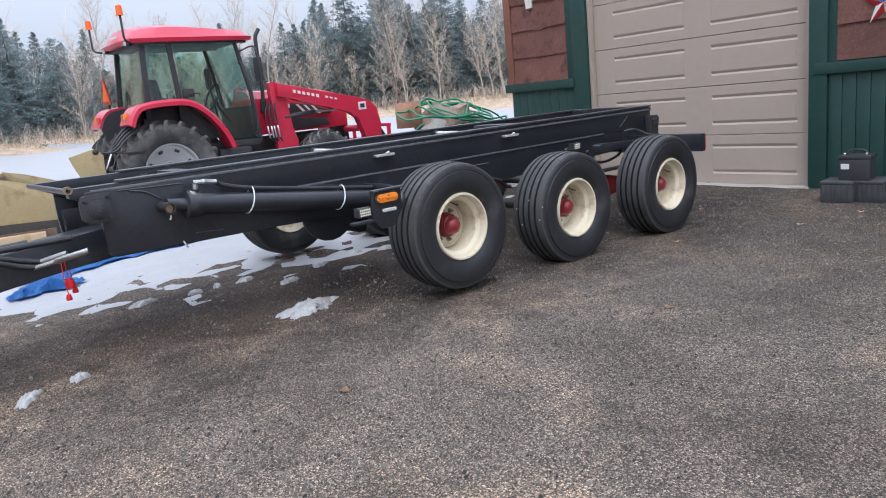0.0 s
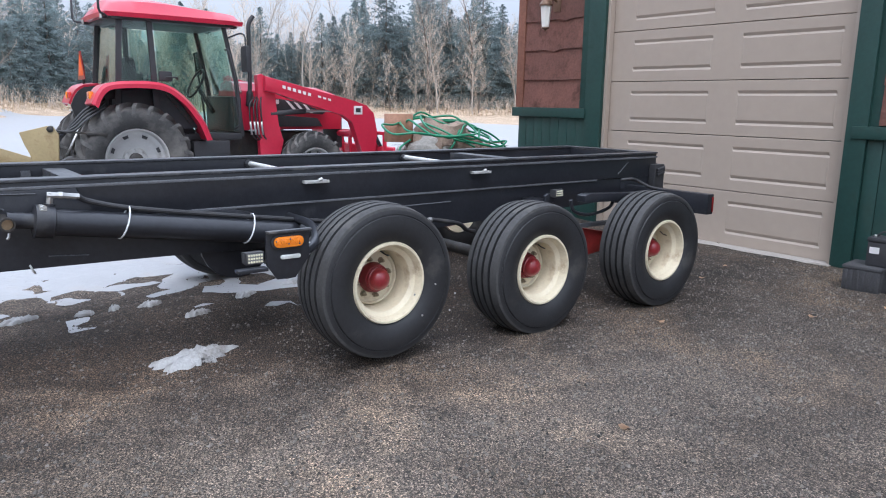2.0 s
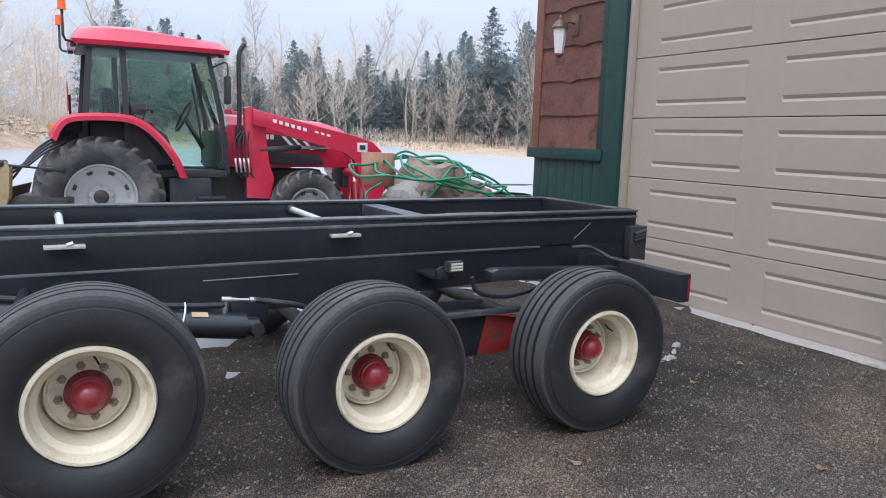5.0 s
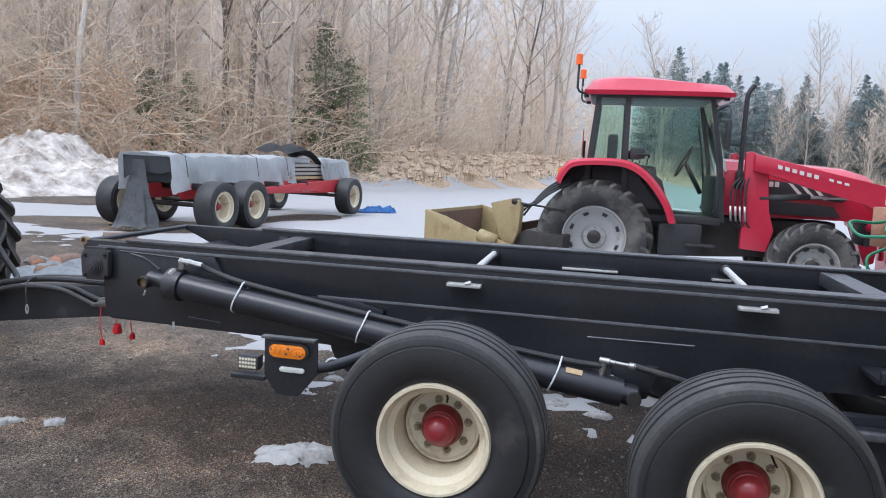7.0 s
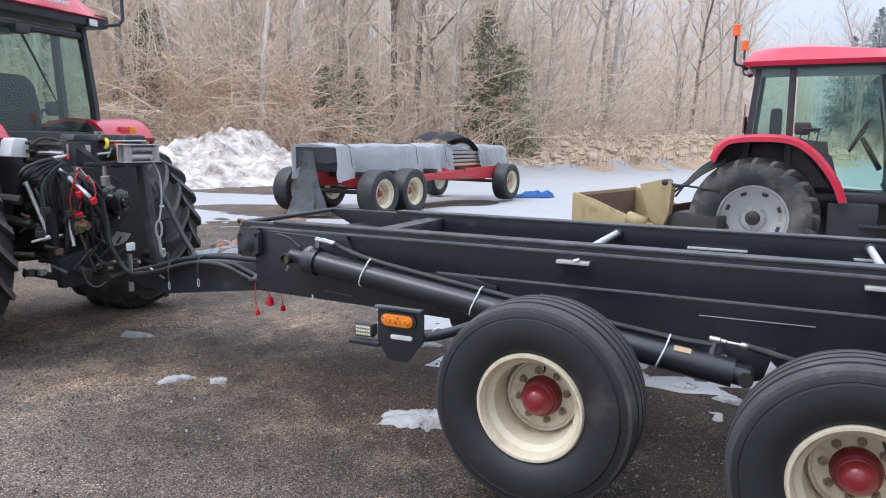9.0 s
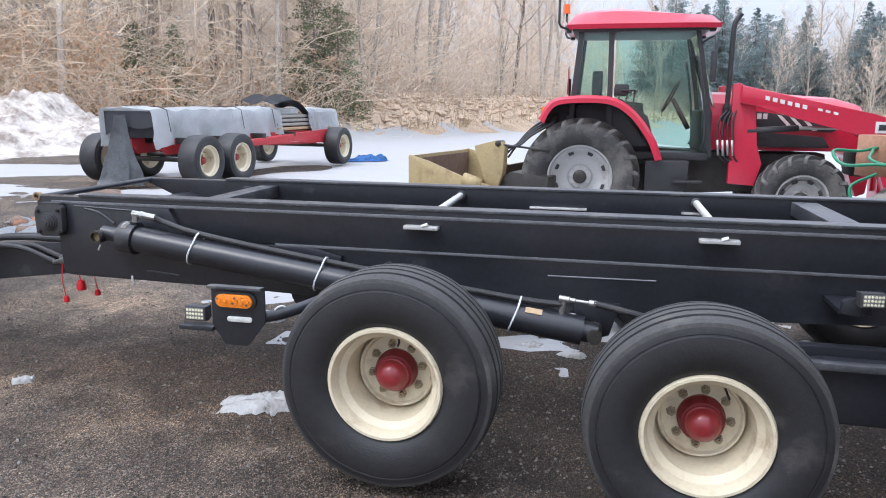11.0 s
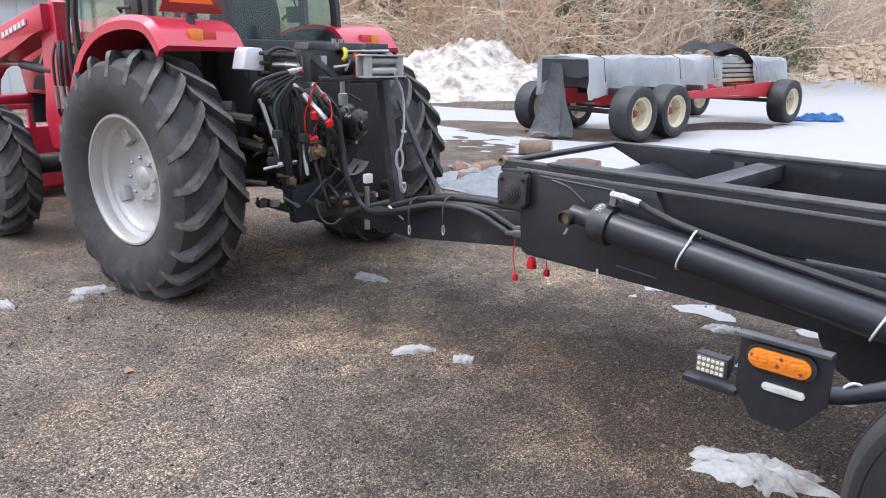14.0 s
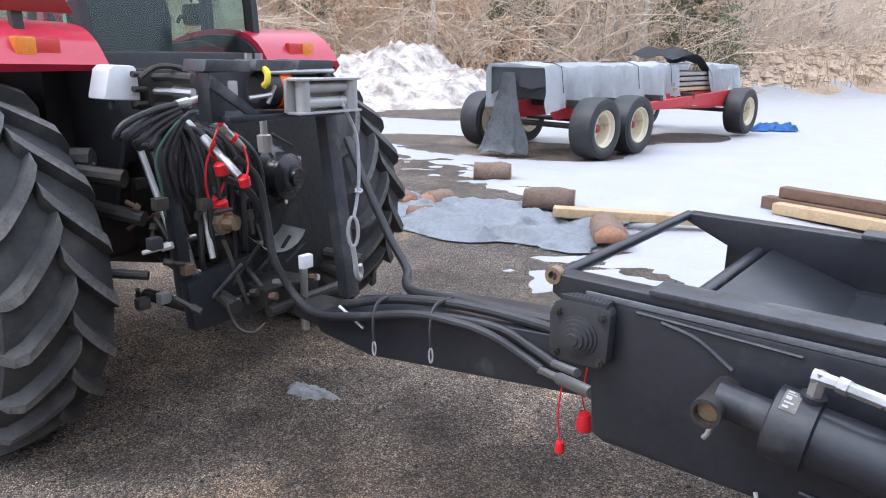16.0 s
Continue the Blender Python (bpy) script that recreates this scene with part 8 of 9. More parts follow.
# ---- sacks, hose and stove-wood heap beside the garage ----
heap = thing("sacking_heap", pose(3.3, 3.95, -0.05), "heap of old sacking and burlap over rounds of wood", "heap")


def lump(bm, c, r, seed, flat=0.8):
    n, k = 20, 12
    rows = []
    for i in range(k + 1):
        ph = math.pi * i / k
        row = []
        for j in range(n):
            a = 2 * math.pi * j / n
            d = Vector((math.sin(ph) * math.cos(a), math.sin(ph) * math.sin(a), math.cos(ph)))
            q = 1 + 0.28 * fbm(d.x * 1.8 + seed, d.y * 1.8, d.z * 1.8) + 0.1 * fbm(d.x * 6 + seed, d.y * 6, d.z * 6)
            row.append(bm.verts.new((c[0] + r * q * d.x, c[1] + r * q * d.y, c[2] + r * q * d.z * flat)))
        rows.append(row)
    for a, b in zip(rows, rows[1:]):
        for j in range(n):
            bm.faces.new((a[j], a[(j + 1) % n], b[(j + 1) % n], b[j]))
    bmesh.ops.remove_doubles(bm, verts=bm.verts, dist=1e-4)
    return bm


for c, r, seed, material, name in (((-0.3, 0, 0.35), 0.36, 1.0, SACK_GREY, "sack"), ((0.05, -0.1, 0.72), 0.3, 2.0, BURLAP, "burlap"), ((0.35, 0.05, 0.62), 0.33, 3.0, BURLAP, "burlap"),
                                   ((0.2, -0.25, 0.35), 0.38, 4.0, TARP_DARK, "sack"), ((0.62, 0.0, 0.45), 0.36, 5.0, BURLAP, "burlap"), ((-0.15, -0.2, 0.62), 0.24, 6.0, SACK_GREY, "sack"),
                                   ((0.75, -0.15, 0.3), 0.33, 7.0, BURLAP, "burlap"), ((0.1, 0.2, 0.4), 0.45, 8.0, SACK_GREY, "sack"), ((0.3, 0.0, 0.25), 0.4, 9.0, TARP_DARK, "sack")):
    bm = B()
    lump(bm, (c[0], c[1], c[2] * 1.22), r * 1.18, seed)
    part(name, bm, material, heap)
for x, y, z0, z1, r in ((-0.42, 0.1, 0.9, 1.22, 0.17), (-0.5, -0.12, 0.0, 0.62, 0.16), (-0.18, -0.4, 0.0, 0.5, 0.14)):
    bm = B()
    tube(bm, [(x, y, z0), (x, y, z1)], r, 18)
    part("wood_round", bm, WOOD, heap)
for k in range(3):
    bm = B()
    box(bm, -0.55 + 0.14 * k, -0.45 + 0.14 * k, -0.55, -0.52, 0.0, 0.7, 0.006)
    part("slat", bm, LUMBER, heap)
ghose = thing("garden_hose", pose(3.3, 3.95, -0.05), "green garden hose thrown in loops over the heap", "hose")
rh = random.Random(4)
pts = []
for k in range(74):
    a = 2 * math.pi * k / 11
    cx = -0.4 + 0.013 * k
    pts.append((cx + 0.5 * math.cos(a) * rh.uniform(0.8, 1.1), -0.3 + 0.32 * math.sin(a) * rh.uniform(0.8, 1.1), 1.1 + 0.1 * math.sin(a * 0.97 + 0.4) - 0.0001 * (k - 20) ** 2 + rh.uniform(-0.04, 0.05)))
bm = B()
tube(bm, curve(pts, 6), 0.012, 8)
part("hose_loop", bm, GREEN_HOSE, ghose)
bm = B()
tube(bm, curve([(-0.6, -0.4, 0.95), (-0.78, -0.45, 0.85), (-0.7, -0.5, 0.7), (-0.35, -0.55, 0.72), (-0.1, -0.5, 0.85), (0.1, -0.4, 1.05)], 8), 0.012, 8)
part("hose_loop", bm, GREEN_HOSE, ghose)
bm = B()
tube(bm, curve([(0.4, -0.3, 1.08), (0.7, -0.3, 0.98), (0.95, -0.3, 0.8), (1.05, -0.25, 0.6)], 8), 0.012, 8)
part("hose_loop", bm, GREEN_HOSE, ghose)
bin_ = thing("rubber_tub", pose(4.95, 4.75, -0.05), "dark round rubber tub beside the garage", "tub")
bm = B()
lathe(bm, [(0.0, 0.0), (0.0, 0.24), (0.7, 0.28), (0.7, 0.262), (0.05, 0.22), (0.05, 0.0)], 32, pose(0, 0, 0, 0, -90, 0))
part("shell", bm, TRACTOR_BLACK, bin_)
bm = B()
lathe(bm, [(0.69, 0.282), (0.69, 0.3), (0.725, 0.3), (0.725, 0.262)], 32, pose(0, 0, 0, 0, -90, 0), closed=True)
part("rim", bm, TRACTOR_BLACK, bin_)

# fallen leaves and scraps on the yard
rl = random.Random(21)
for x, y in ((2.9, -0.9), (3.6, -1.1), (3.3, 0.2), (0.4, -1.3), (-3.2, -0.6), (1.9, -0.4), (3.9, 0.35), (-1.4, -0.8)):
    bm = B()
    n = 9
    top = [bm.verts.new((0.035 * math.cos(2 * math.pi * k / n) * rl.uniform(0.5, 1.1), 0.022 * math.sin(2 * math.pi * k / n), 0.006 + 0.007 * math.cos(4 * math.pi * k / n))) for k in range(n)]
    c = bm.verts.new((0, 0, 0.004))
    for k in range(n):
        bm.faces.new((c, top[k], top[(k + 1) % n]))
    bmesh.ops.solidify(bm, geom=bm.faces[:], thickness=0.0015)
    solid("fallen_leaf", bm, DRY_LEAF, "dry curled brown leaf on the gravel", "leaf", "fallen leaves", m=pose(x, y, ground_z(x, y) + 0.006, 0, 0, rl.uniform(0, 360)))

# ---- pale shed behind the hitched tractor ----
shed = thing("storage_shed", pose(-20.5, 5.2, -0.3, 0, 0, 6), "long pale metal shed with snow on its roof", "shed")
bm = B()
box(bm, -3, 0, -9, 1, 0, 3.0)
part("wall", bm, SHED_WALL, shed)
for k in range(25):
    bm = B()
    y = -8.9 + 0.4 * k
    box(bm, 0.002, 0.02, y, y + 0.05, 0.05, 2.85, 0.004)
    part("seam", bm, SHED_WALL, shed)
bm = B()
plate(bm, [(-3.3, 2.9), (-1.5, 3.5), (0.35, 2.9), (0.35, 3.02), (-1.5, 3.64), (-3.3, 3.02)], -9.3, 1.3, "y", 0.01)
part("roof", bm, ROOFING, shed)
bm = B()
plate(bm, [(-3.2, 3.05), (-1.5, 3.66), (0.25, 3.06), (0.25, 3.2), (-1.5, 3.82), (-3.2, 3.18)], -9.2, 1.2, "y", 0.04)
part("roof_snow", bm, SNOW, shed)
bm = B()
box(bm, 0.3, 0.42, -9.3, 1.3, 2.84, 2.98, 0.01)
part("gutter", bm, SHED_WALL, shed)

# ---- woods ----
def limb_mesh(name, segs, mats, sides=(6, 4, 3)):
    """One mesh from tapered segments (p, q, r0, r1, level)."""
    verts, faces, idx = [], [], []
    for p, q, r0, r1, lv in segs:
        n = sides[min(lv, 2)]
        u, w = frame_of(q - p)
        k = len(verts)
        if lv >= 3:                      # a twig that runs to a point
            for i in range(3):
                a = 2 * math.pi * i / 3
                verts.append(p + (u * math.cos(a) + w * math.sin(a)) * r0)
            verts.append(q)
            faces += [(k, k + 1, k + 3), (k + 1, k + 2, k + 3), (k + 2, k, k + 3)]
            continue
        for c, r in ((p, r0), (q, r1)):
            for i in range(n):
                a = 2 * math.pi * i / n
                verts.append(c + (u * math.cos(a) + w * math.sin(a)) * r)
        for i in range(n):
            faces.append((k + i, k + (i + 1) % n, k + n + (i + 1) % n, k + n + i))
    me = bpy.data.meshes.new(name)
    me.from_pydata(verts, [], faces)
    me.polygons.foreach_set("use_smooth", [True] * len(me.polygons))
    me.materials.append(mats)
    return me


def bare_tree_meshes(seed, h, spread_=0.3, clear=0.3, twigs=3):
    r = random.Random(seed)
    trunk, fine = [], []
    p, d = Vector((0, 0, -0.3)), Vector((r.uniform(-0.05, 0.05), r.uniform(-0.05, 0.05), 1)).normalized()
    n, rad = 11, h * 0.0085 + 0.025
    spine = [(p.copy(), rad)]
    for i in range(n):
        d = (d + Vector((r.uniform(-0.13, 0.13), r.uniform(-0.13, 0.13), 0.06))).normalized()
        q = p + d * (h / n)
        r1 = rad * (1 - (i + 1) / (n + 0.6))
        trunk.append((p, q, spine[-1][1] * (1.35 if i == 0 else 1), r1, 0))
        p = q
        spine.append((q.copy(), r1))

    def grow(p, d, length, rad, lv):
        steps = 4 if lv == 1 else (2 if lv == 2 else 1)
        for i in range(steps):
            d = (d + Vector((r.uniform(-0.2, 0.2), r.uniform(-0.2, 0.2), r.uniform(-0.02, 0.2)))).normalized()
            q = p + d * (length / steps)
            r0, r1 = rad * (1 - i / steps * 0.75), rad * (1 - (i + 1) / steps * 0.75)
            (trunk if lv == 1 else fine).append((p, q, r0, r1, lv))
            if lv < 3:
                for _ in range((2 if lv == 1 else twigs)):
                    side = Vector((r.uniform(-1, 1), r.uniform(-1, 1), r.uniform(-0.1, 0.8))).normalized()
                    t = r.uniform(0.2, 1)
                    grow(p + (q - p) * t, (d * 0.7 + side * 0.75).normalized(), length * r.uniform(0.35, 0.6), max(r1 * 0.5, 0.009), lv + 1)
            p = q

    limbs = int(13 + h * 0.5)
    for k in range(limbs):
        t = clear + (0.97 - clear) * (k / limbs) ** 0.85
        i = min(int(t * n), n - 1)
        f = t * n - i
        base = spine[i][0].lerp(spine[i + 1][0], f)
        a = k * 2.4 + r.uniform(-0.4, 0.4)
        up = r.uniform(0.35, 0.9) + 0.5 * t
        d = Vector((math.cos(a), math.sin(a), up)).normalized()
        grow(base, d, h * spread_ * (1.15 - 0.75 * t) * r.uniform(0.7, 1.15), max(spine[i][1] * 0.45, 0.02), 1)
    return trunk, fine


TREES = []
for k, (h, sp, cl) in enumerate(((13, 0.26, 0.35), (15, 0.24, 0.45), (11, 0.32, 0.22), (14, 0.28, 0.3), (9, 0.36, 0.15), (16, 0.22, 0.5), (12, 0.3, 0.25), (7, 0.4, 0.1))):
    tr, fi = bare_tree_meshes(100 + k, h, sp, cl)
    TREES.append((limb_mesh("trunk", tr, (GREY_BARK, PALE_BARK, GREY_BARK, BARK)[k % 4]), limb_mesh("branches", fi, TWIG)))


def place_tree(k, x, y, s, turn, name, label, meshes, group):
    ob = thing(name, pose(x, y, ground_z(x, y), 0, 0, turn) @ Matrix.Scale(s, 4), label, "tree", group)
    for n, me in zip(("trunk", "crown"), meshes):
        c = new(n, me)
        c.parent = ob
    return ob


def conifer_meshes(seed, h, wide=0.22, bare=0.08, power=0.8, warm=False):
    """A trunk and a crown of many small drooping sprays on whorled limbs of uneven length."""
    r = random.Random(seed)
    trunk = [(Vector((0, 0, -0.3)), Vector((0, 0, h * 0.5)), h * 0.011 + 0.03, h * 0.007 + 0.015, 0), (Vector((0, 0, h * 0.5)), Vector((0, 0, h)), h * 0.007 + 0.015, 0.008, 0)]
    verts, faces = [], []
    limbs = int(h * (26 if warm else 24))
    lean = [r.uniform(0.75, 1.2) for _ in range(8)]
    for w in range(limbs):
        t = ((w + r.random()) / limbs) ** 1.1
        z = h * (bare + (1 - bare) * t)
        a = r.uniform(0, 6.283)
        reach = (h * wide * min(1.0, (1 - t) * 1.5) ** power + 0.12) * lean[int(a / 0.7855) % 8]
        L = reach * r.choice((0.45, 0.7, 0.85, 0.95, 1.05, 1.2))
        droop = -0.12 + 0.55 * t + r.uniform(-0.2, 0.2) - (0.12 if warm else 0.0)
        d = Vector((math.cos(a), math.sin(a), droop)).normalized()
        s = Vector((-math.sin(a), math.cos(a), 0))
        p0 = Vector((0, 0, z))
        trunk.append((p0, p0 + d * L * 0.85, 0.014, 0.004, 2))
        m = max(3, int(L * (7.5 if warm else 5.0)))
        for k in range(m):
            f = (k + r.random()) / m
            f = 0.18 + 0.82 * f
            c = p0 + d * L * f + Vector((0, 0, -0.14 * f * f * L))
            fan = (0.1 + 0.26 * L * (1 - f * 0.75)) * r.uniform(0.6, 1.2)
            for q in range(5):
                o = s * r.uniform(-1, 1) * fan + Vector((r.uniform(-0.1, 0.1), r.uniform(-0.1, 0.1), r.uniform(-0.14, 0.08)))
                size = r.uniform(0.1, 0.22) * (0.62 if warm else 1.0)
                e = (d * r.uniform(0.3, 1) + o.normalized() * 0.8 + Vector((0, 0, r.uniform(-0.7, 0.1)))).normalized() * size
                v = Vector((r.uniform(-1, 1), r.uniform(-1, 1), r.uniform(-1, 1))).normalized() * size * 0.34
                i = len(verts)
                b = c + o
                verts += [b - e * 0.5, b + v, b + e * 0.7, b - v]
                faces.append((i, i + 1, i + 2, i + 3))
    me = bpy.data.meshes.new("crown")
    me.from_pydata(verts, [], faces)
    me.materials.append(NEEDLE_WARM if warm else NEEDLE_HAZY)
    return limb_mesh("trunk", trunk, BARK), me


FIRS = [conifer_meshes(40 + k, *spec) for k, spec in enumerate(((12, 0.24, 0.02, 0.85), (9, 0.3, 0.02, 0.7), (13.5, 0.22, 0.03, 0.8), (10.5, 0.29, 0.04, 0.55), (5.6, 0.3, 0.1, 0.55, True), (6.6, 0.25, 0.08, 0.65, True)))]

rw = random.Random(77)
EDGE_TH = [-180, -60, -30, -12, 2, 12, 22, 40, 60, 100, 180]
EDGE_R = [70, 70, 72, 66, 46, 34, 27, 24.5, 26, 30, 70]


def spot(th, past):
    r = float(np.interp(th, EDGE_TH, EDGE_R)) + past
    return -r * math.sin(radians(th)), r * math.cos(radians(th))


for k in range(135):
    th = rw.uniform(-62, 92)
    past = 1.0 + 26 * rw.random() ** 1.4
    if th < -20 and rw.random() < 0.35:
        continue
    x, y = spot(th, past)
    i = rw.randrange(len(TREES))
    place_tree(k, x, y, rw.uniform(0.8, 1.15) * (1.0 if th > 0 else 0.95), rw.uniform(0, 360), "bare_tree", "tall leafless tree at the edge of the woods", TREES[i], "bare trees")
for k in range(230):
    th = rw.uniform(-62, -2) if k > 4 else rw.uniform(15, 90)
    past = (rw.uniform(3, 20) if k > 4 else rw.uniform(16, 26))
    x, y = spot(th, past)
    tall = float(np.interp(th, [-62, -46, -37, -31, -28, -24, -9, -3, 2], [0.9, 0.85, 1.1, 1.05, 0.62, 0.72, 0.76, 0.7, 0.5]))
    place_tree(k, x, y, tall * rw.uniform(0.68, 1.08), rw.uniform(0, 360), "conifer_tree", "dark green conifer at the edge of the woods", FIRS[rw.randrange(4)], "conifers")
for k in range(90):
    th = rw.uniform(-40, -4)
    x, y = spot(th, rw.uniform(6, 16))
    place_tree(k, x, y, float(np.interp(th, [-40, -32, -28, -20, -4], [0.95, 0.9, 0.62, 0.68, 0.66])) * rw.uniform(0.85, 1.0), rw.uniform(0, 360), "conifer_tree", "dark green conifer in the close stand behind the field", FIRS[rw.choice((1, 3, 3, 0))], "conifers")
for k in range(44):
    x, y = spot(rw.uniform(8, 74), rw.uniform(0.5, 16))
    place_tree(k, x, y, rw.uniform(1.05, 1.4), rw.uniform(0, 360), "bare_tree", "tall leafless tree with a dark straight trunk", TREES[rw.choice((0, 1, 3, 5))], "bare trees")
for k in range(34):
    x, y = spot(rw.uniform(-48, -12), rw.uniform(-1.5, 3))
    place_tree(k, x, y, rw.uniform(0.5, 0.85), rw.uniform(0, 360), "bare_tree", "spreading leafless tree standing before the conifers", TREES[rw.choice((2, 4, 6, 7))], "bare trees")
for x, y, s, f in ((-15.9, 21.3, 0.7, 4), (-15.1, 22.3, 0.6, 5), (-16.9, 22.4, 0.6, 4), (-10.9, 25.6, 0.95, 5), (-10.2, 26.4, 0.85, 4), (-22.5, 18.5, 0.9, 5)):
    place_tree(0, x, y, s, x * 50, "conifer_tree", "small green hemlock among bare trees", FIRS[f], "conifers")

# the depth of the woods: many slender stems with twigs
segs = []
for k in range(1750):
    th = rw.uniform(-62, 95) if k < 1300 else rw.uniform(4, 75)
    past = rw.uniform(2, 40) if th > 3 else rw.uniform(6, 30)
    x, y = spot(th, past)
    z = ground_z(x, y)
    hgt = rw.uniform(5, 14) if th > 3 else rw.uniform(4, 10)
    p, d = Vector((x, y, z - 0.1)), Vector((rw.uniform(-0.25, 0.25), rw.uniform(-0.25, 0.25), 1)).normalized()
    r0 = rw.uniform(0.02, 0.06)
    for i in range(4):
        q = p + d * hgt / 4
        segs.append((p, q, r0 * (1 - i / 4.4), r0 * (1 - (i + 1) / 4.4), 1))
        d = (d + Vector((rw.uniform(-0.1, 0.1), rw.uniform(-0.1, 0.1), 0.1))).normalized()
        for _ in range(4 if i else 2):
            s0 = p + (q - p) * rw.random()
            e = Vector((rw.uniform(-1, 1), rw.uniform(-1, 1), rw.uniform(0.2, 1.1))).normalized()
            L = hgt * rw.uniform(0.08, 0.2)
            s1 = s0 + e * L
            segs.append((s0, s1, 0.022, 0.01, 3))
            for _ in range(3):
                e2 = (e + Vector((rw.uniform(-0.9, 0.9), rw.uniform(-0.9, 0.9), rw.uniform(-0.1, 0.7)))).normalized()
                segs.append((s0.lerp(s1, rw.uniform(0.3, 1)), s1 + e2 * L * 0.9, 0.013, 0.005, 3))
        p = q
tagged(new("deep_woods", limb_mesh("deep_woods", segs, TWIG)), "dense leafless woods behind the yard", "woods", kind="stuff")

# undergrowth: thin stems and dead leaves along the woods' edge
segs, lv, lf = [], [], []
for k in range(6500):
    th = rw.uniform(-60, 92)
    past = rw.uniform(-0.5, 14) if th > 4 else rw.uniform(-1, 5)
    x, y = spot(th, past)
    z = ground_z(x, y)
    hgt = rw.uniform(0.6, 3.4) if th > 4 else rw.uniform(0.5, 2.2)
    p = Vector((x, y, z - 0.05))
    d = Vector((rw.uniform(-0.35, 0.35), rw.uniform(-0.35, 0.35), 1)).normalized()
    q = p + d * hgt * 0.55
    e = q + (d + Vector((rw.uniform(-0.4, 0.4), rw.uniform(-0.4, 0.4), 0))).normalized() * hgt * 0.45
    segs += [(p, q, 0.016, 0.01, 2), (q, e, 0.01, 0.004, 3)]
    for _ in range(3):
        s = p + (q - p) * rw.uniform(0.4, 1)
        segs.append((s, s + (d + Vector((rw.uniform(-1, 1), rw.uniform(-1, 1), 0.2))).normalized() * hgt * 0.5, 0.009, 0.003, 3))
    if th > 16 and rw.random() < (0.5 if th > 30 else 0.25):
        high = rw.choice((0.0, 0.0, 0.6, 1.6)) if th > 28 else 0.0
        for _ in range(rw.randrange(10, 44)):
            c = q + Vector((rw.gauss(0, 0.55), rw.gauss(0, 0.55), high + rw.gauss(0, 0.5)))
            a, b = Vector((rw.uniform(-1, 1), rw.uniform(-1, 1), rw.uniform(-1, 0.2))).normalized() * 0.1, Vector((rw.uniform(-1, 1), rw.uniform(-1, 1), rw.uniform(-1, 1))).normalized() * 0.045
            i = len(lv)
            lv += [c, c + a * 0.5 + b, c + a, c + a * 0.5 - b]
            lf += [(i, i + 1, i + 2, i + 3)]
tagged(new("undergrowth", limb_mesh("undergrowth", segs, TWIG)), "leafless brush and saplings at the woods' edge", "undergrowth", kind="stuff")
# young beeches that keep their leaves
for k in range(75):
    th = rw.uniform(37, 66) if k < 60 else rw.uniform(10, 37)
    x, y = spot(th, rw.uniform(-0.3, 6))
    z = ground_z(x, y)
    wide_, tall_ = rw.uniform(0.6, 1.5), rw.uniform(1.2, 4.2)
    for _ in range(rw.randrange(160, 420)):
        u = rw.random()
        c = Vector((x + rw.gauss(0, wide_ * (1.1 - u)), y + rw.gauss(0, wide_ * (1.1 - u)), z + 0.4 + u * tall_))
        a, b = Vector((rw.uniform(-1, 1), rw.uniform(-1, 1), rw.uniform(-1, 0.2))).normalized() * 0.12, Vector((rw.uniform(-1, 1), rw.uniform(-1, 1), rw.uniform(-1, 1))).normalized() * 0.05
        i = len(lv)
        lv += [c, c + a * 0.5 + b, c + a, c + a * 0.5 - b]
        lf += [(i, i + 1, i + 2, i + 3)]
me = bpy.data.meshes.new("dead_leaves")
me.from_pydata(lv, [], lf)
me.materials.append(DRY_LEAF)
tagged(new("dead_leaves", me), "rust-coloured dead leaves still hanging on saplings", "leaves", kind="stuff")

# arching branches and leaning poles through the brush
segs = []
for k in range(3000):
    th = rw.uniform(2, 75)
    x, y = spot(th, rw.uniform(-0.5, 9))
    p = Vector((x, y, ground_z(x, y) + rw.choice((0.2, 1.0, 2.0, 3.2, 4.6)) * rw.uniform(0.5, 1.3)))
    a = rw.uniform(0, 6.283)
    d = Vector((math.cos(a), math.sin(a), rw.uniform(-0.1, 0.8))).normalized()
    L, r0 = rw.uniform(1.5, 5.5), rw.uniform(0.011, 0.027)
    for i in range(4):
        q = p + d * L / 4
        segs.append((p, q, r0 * (1 - i / 5), r0 * (1 - (i + 1) / 5), 2))
        for _ in range(2):
            e = (d + Vector((rw.uniform(-0.8, 0.8), rw.uniform(-0.8, 0.8), rw.uniform(-0.2, 0.8)))).normalized()
            segs.append((q, q + e * L * 0.28, 0.009, 0.003, 3))
        p = q
        d = (d + Vector((0, 0, rw.uniform(-0.35, 0.1)))).normalized()
tagged(new("brushwood", limb_mesh("brushwood", segs, PALE_TWIG)), "arching bare branches in the brush", "brushwood", kind="stuff")

# dry grass along the far edge
gv, gf = [], []
for k in range(5000):
    th = rw.uniform(-60, 16)
    x, y = spot(th, rw.uniform(-2.5, 4))
    z = ground_z(x, y)
    hgt, a = rw.uniform(0.25, 1.1), rw.uniform(0, 6.28)
    w = 0.02
    i = len(gv)
    gv += [Vector((x - w * math.cos(a), y - w * math.sin(a), z)), Vector((x + w * math.cos(a), y + w * math.sin(a), z)), Vector((x + rw.uniform(-0.25, 0.25), y + rw.uniform(-0.25, 0.25), z + hgt))]
    gf.append((i, i + 1, i + 2))
me = bpy.data.meshes.new("dry_grass")
me.from_pydata(gv, [], gf)
me.materials.append(DRY_GRASS)
tagged(new("dry_grass", me), "tufts of dry winter grass along the far bank", "grass", kind="stuff")

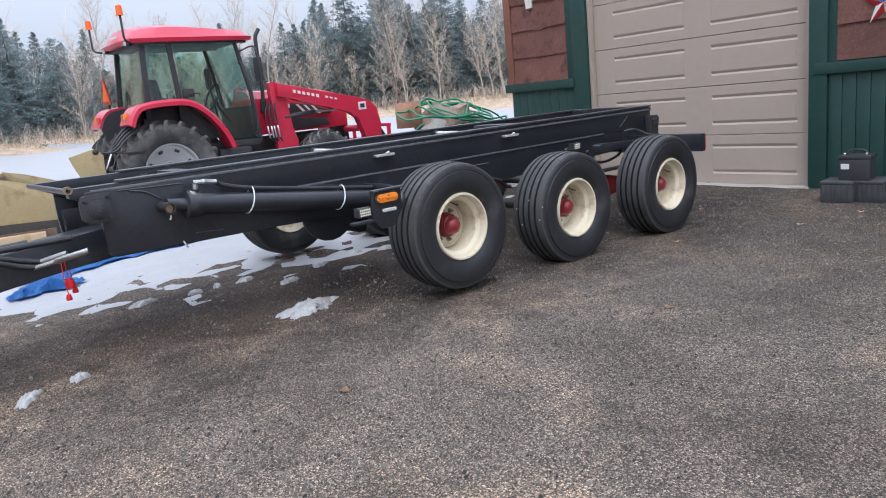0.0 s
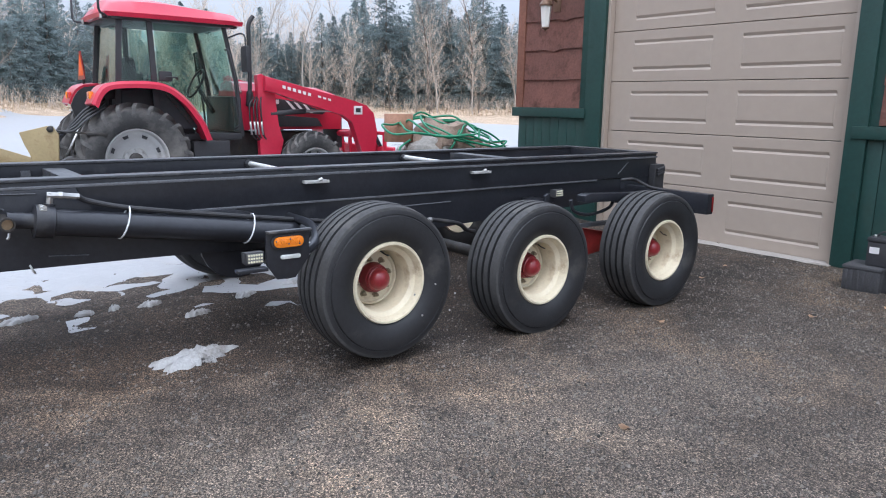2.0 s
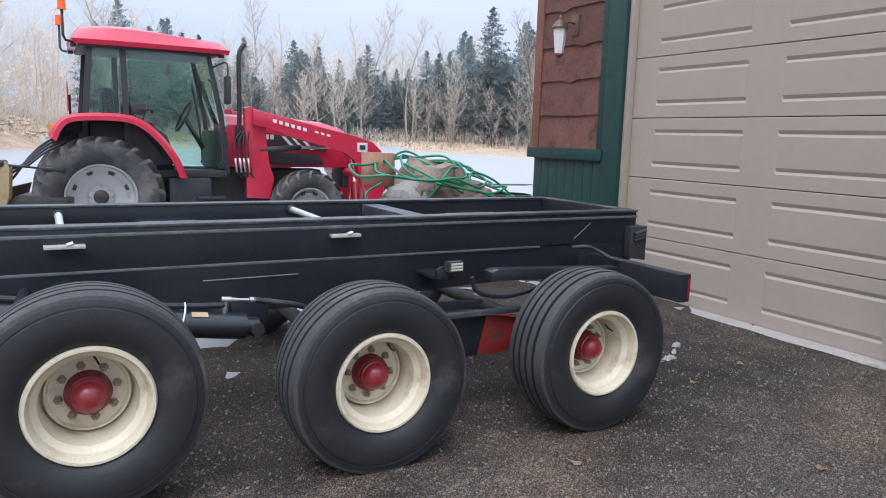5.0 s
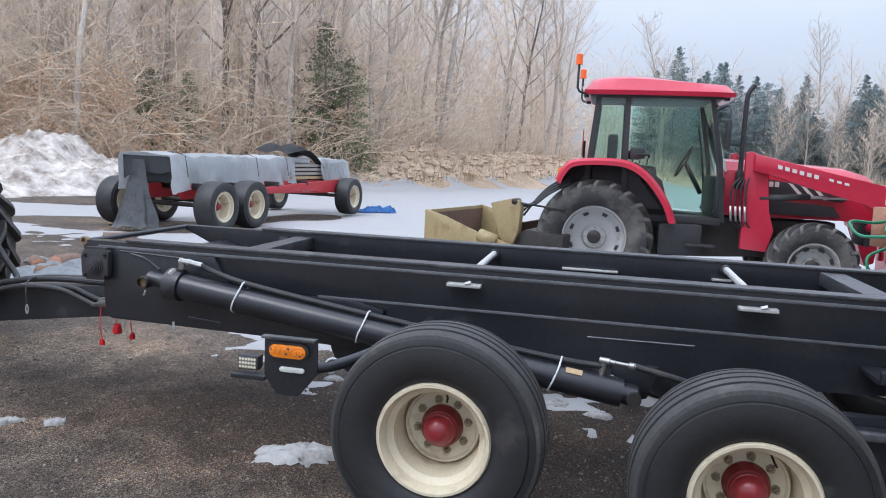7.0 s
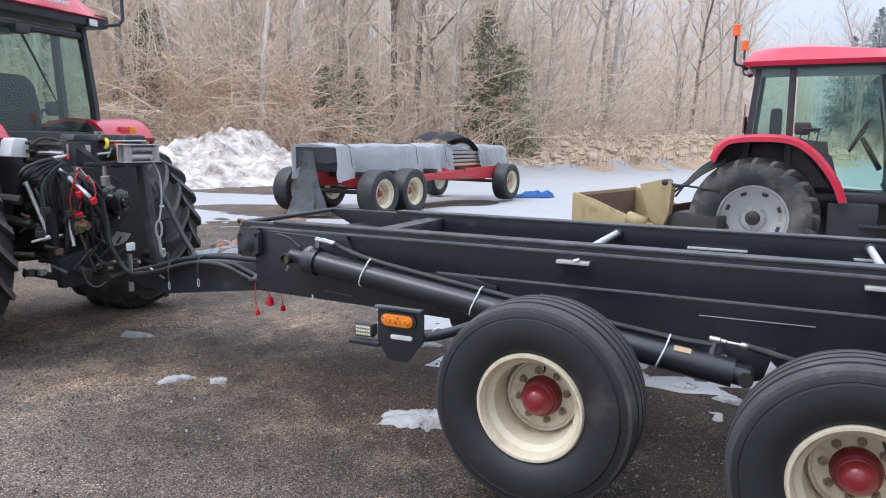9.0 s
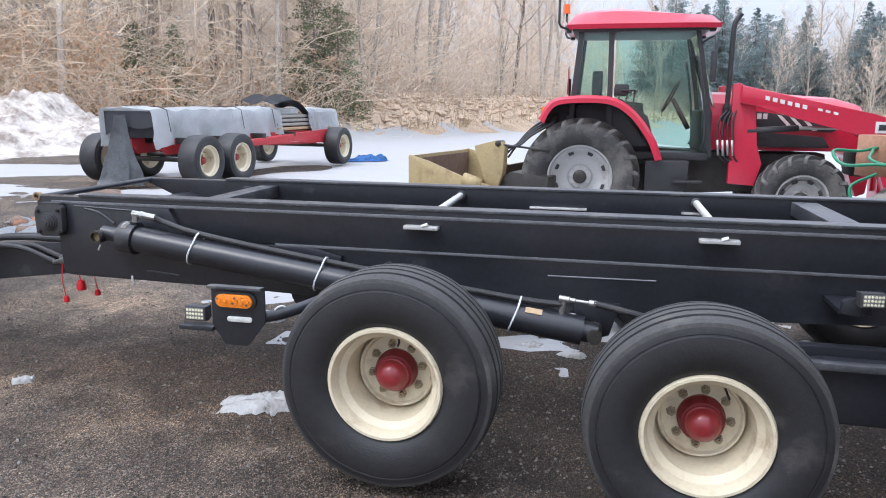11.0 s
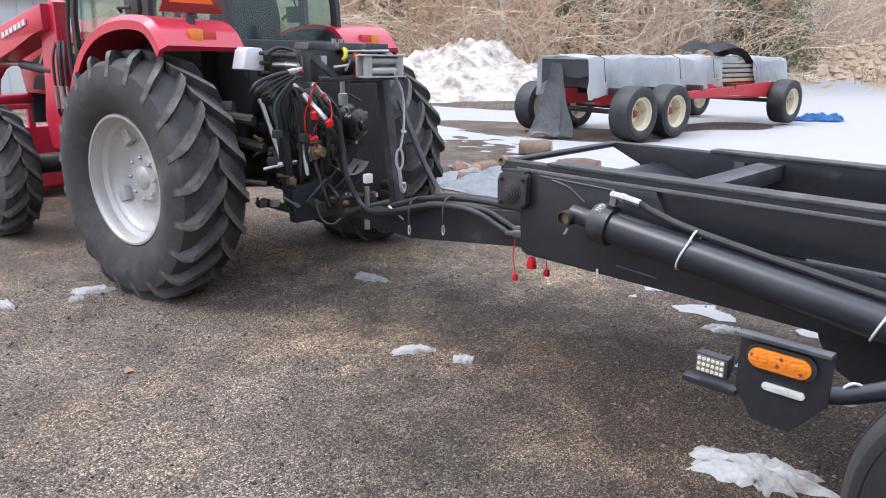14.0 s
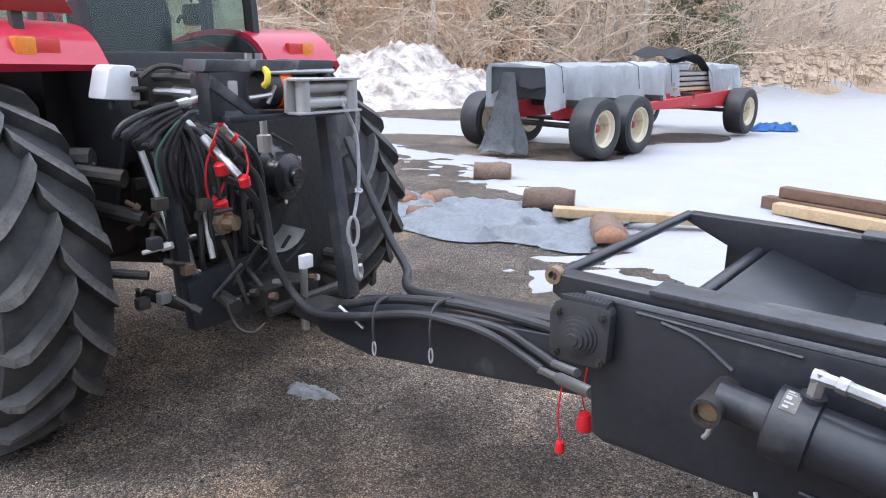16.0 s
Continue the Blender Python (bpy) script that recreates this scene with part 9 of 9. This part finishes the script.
# rubble bank: a long low ridge with broken stones over it
def bank_height(th, past):
    top = float(np.interp(th, [-60, -20, -5, 1, 5, 9, 14, 18, 20.5, 22], [0.5, 0.55, 0.5, 0.7, 1.15, 1.0, 1.35, 1.05, 0.4, 0.0]))
    return 0.45 * top * max(0.0, 1 - ((past - 0.6) / 2.6) ** 2) * (1 + 0.35 * fbm(th * 0.9, past * 0.4)) + 0.12 * fbm(th * 4, past * 2)


rv, rf = [], []
THS, PAS = 320, 12
for i in range(THS + 1):
    th = -60 + 82 * i / THS
    for j in range(PAS + 1):
        past = -2.2 + 5.6 * j / PAS
        x, y = spot(th, past)
        rv.append(Vector((x, y, ground_z(x, y) - 0.12 + bank_height(th, past))))
for i in range(THS):
    for j in range(PAS):
        a = i * (PAS + 1) + j
        rf.append((a, a + PAS + 1, a + PAS + 2, a + 1))
for k in range(4200):
    th = rw.uniform(-45, 22)
    past = rw.uniform(-1.9, 2.4)
    if th < -6 and rw.random() < 0.6:
        continue
    x, y = spot(th, past)
    z = ground_z(x, y) - 0.12 + bank_height(th, past)
    s = rw.choice((0.08, 0.1, 0.14, 0.22)) * rw.uniform(0.7, 1.4)
    i = len(rv)
    base = [Vector((1, 0, 0)), Vector((-1, 0, 0)), Vector((0, 1, 0)), Vector((0, -1, 0)), Vector((0, 0, 1)), Vector((0, 0, -1))]
    for b in base:
        rv.append(Vector((x, y, z)) + Vector((b.x * rw.uniform(0.7, 1.4), b.y * rw.uniform(0.7, 1.4), b.z * rw.uniform(0.5, 1.0))) * s + Vector((rw.uniform(-0.3, 0.3), rw.uniform(-0.3, 0.3), 0)) * s)
    for a, b, c in ((0, 2, 4), (2, 1, 4), (1, 3, 4), (3, 0, 4), (2, 0, 5), (1, 2, 5), (3, 1, 5), (0, 3, 5)):
        rf.append((i + a, i + b, i + c))
me = bpy.data.meshes.new("rubble_bank")
me.from_pydata(rv, [], rf)
me.materials.append(ROCK)
tagged(new("rubble_bank", me), "bank of tan rubble and broken stones", "rubble", kind="stuff")
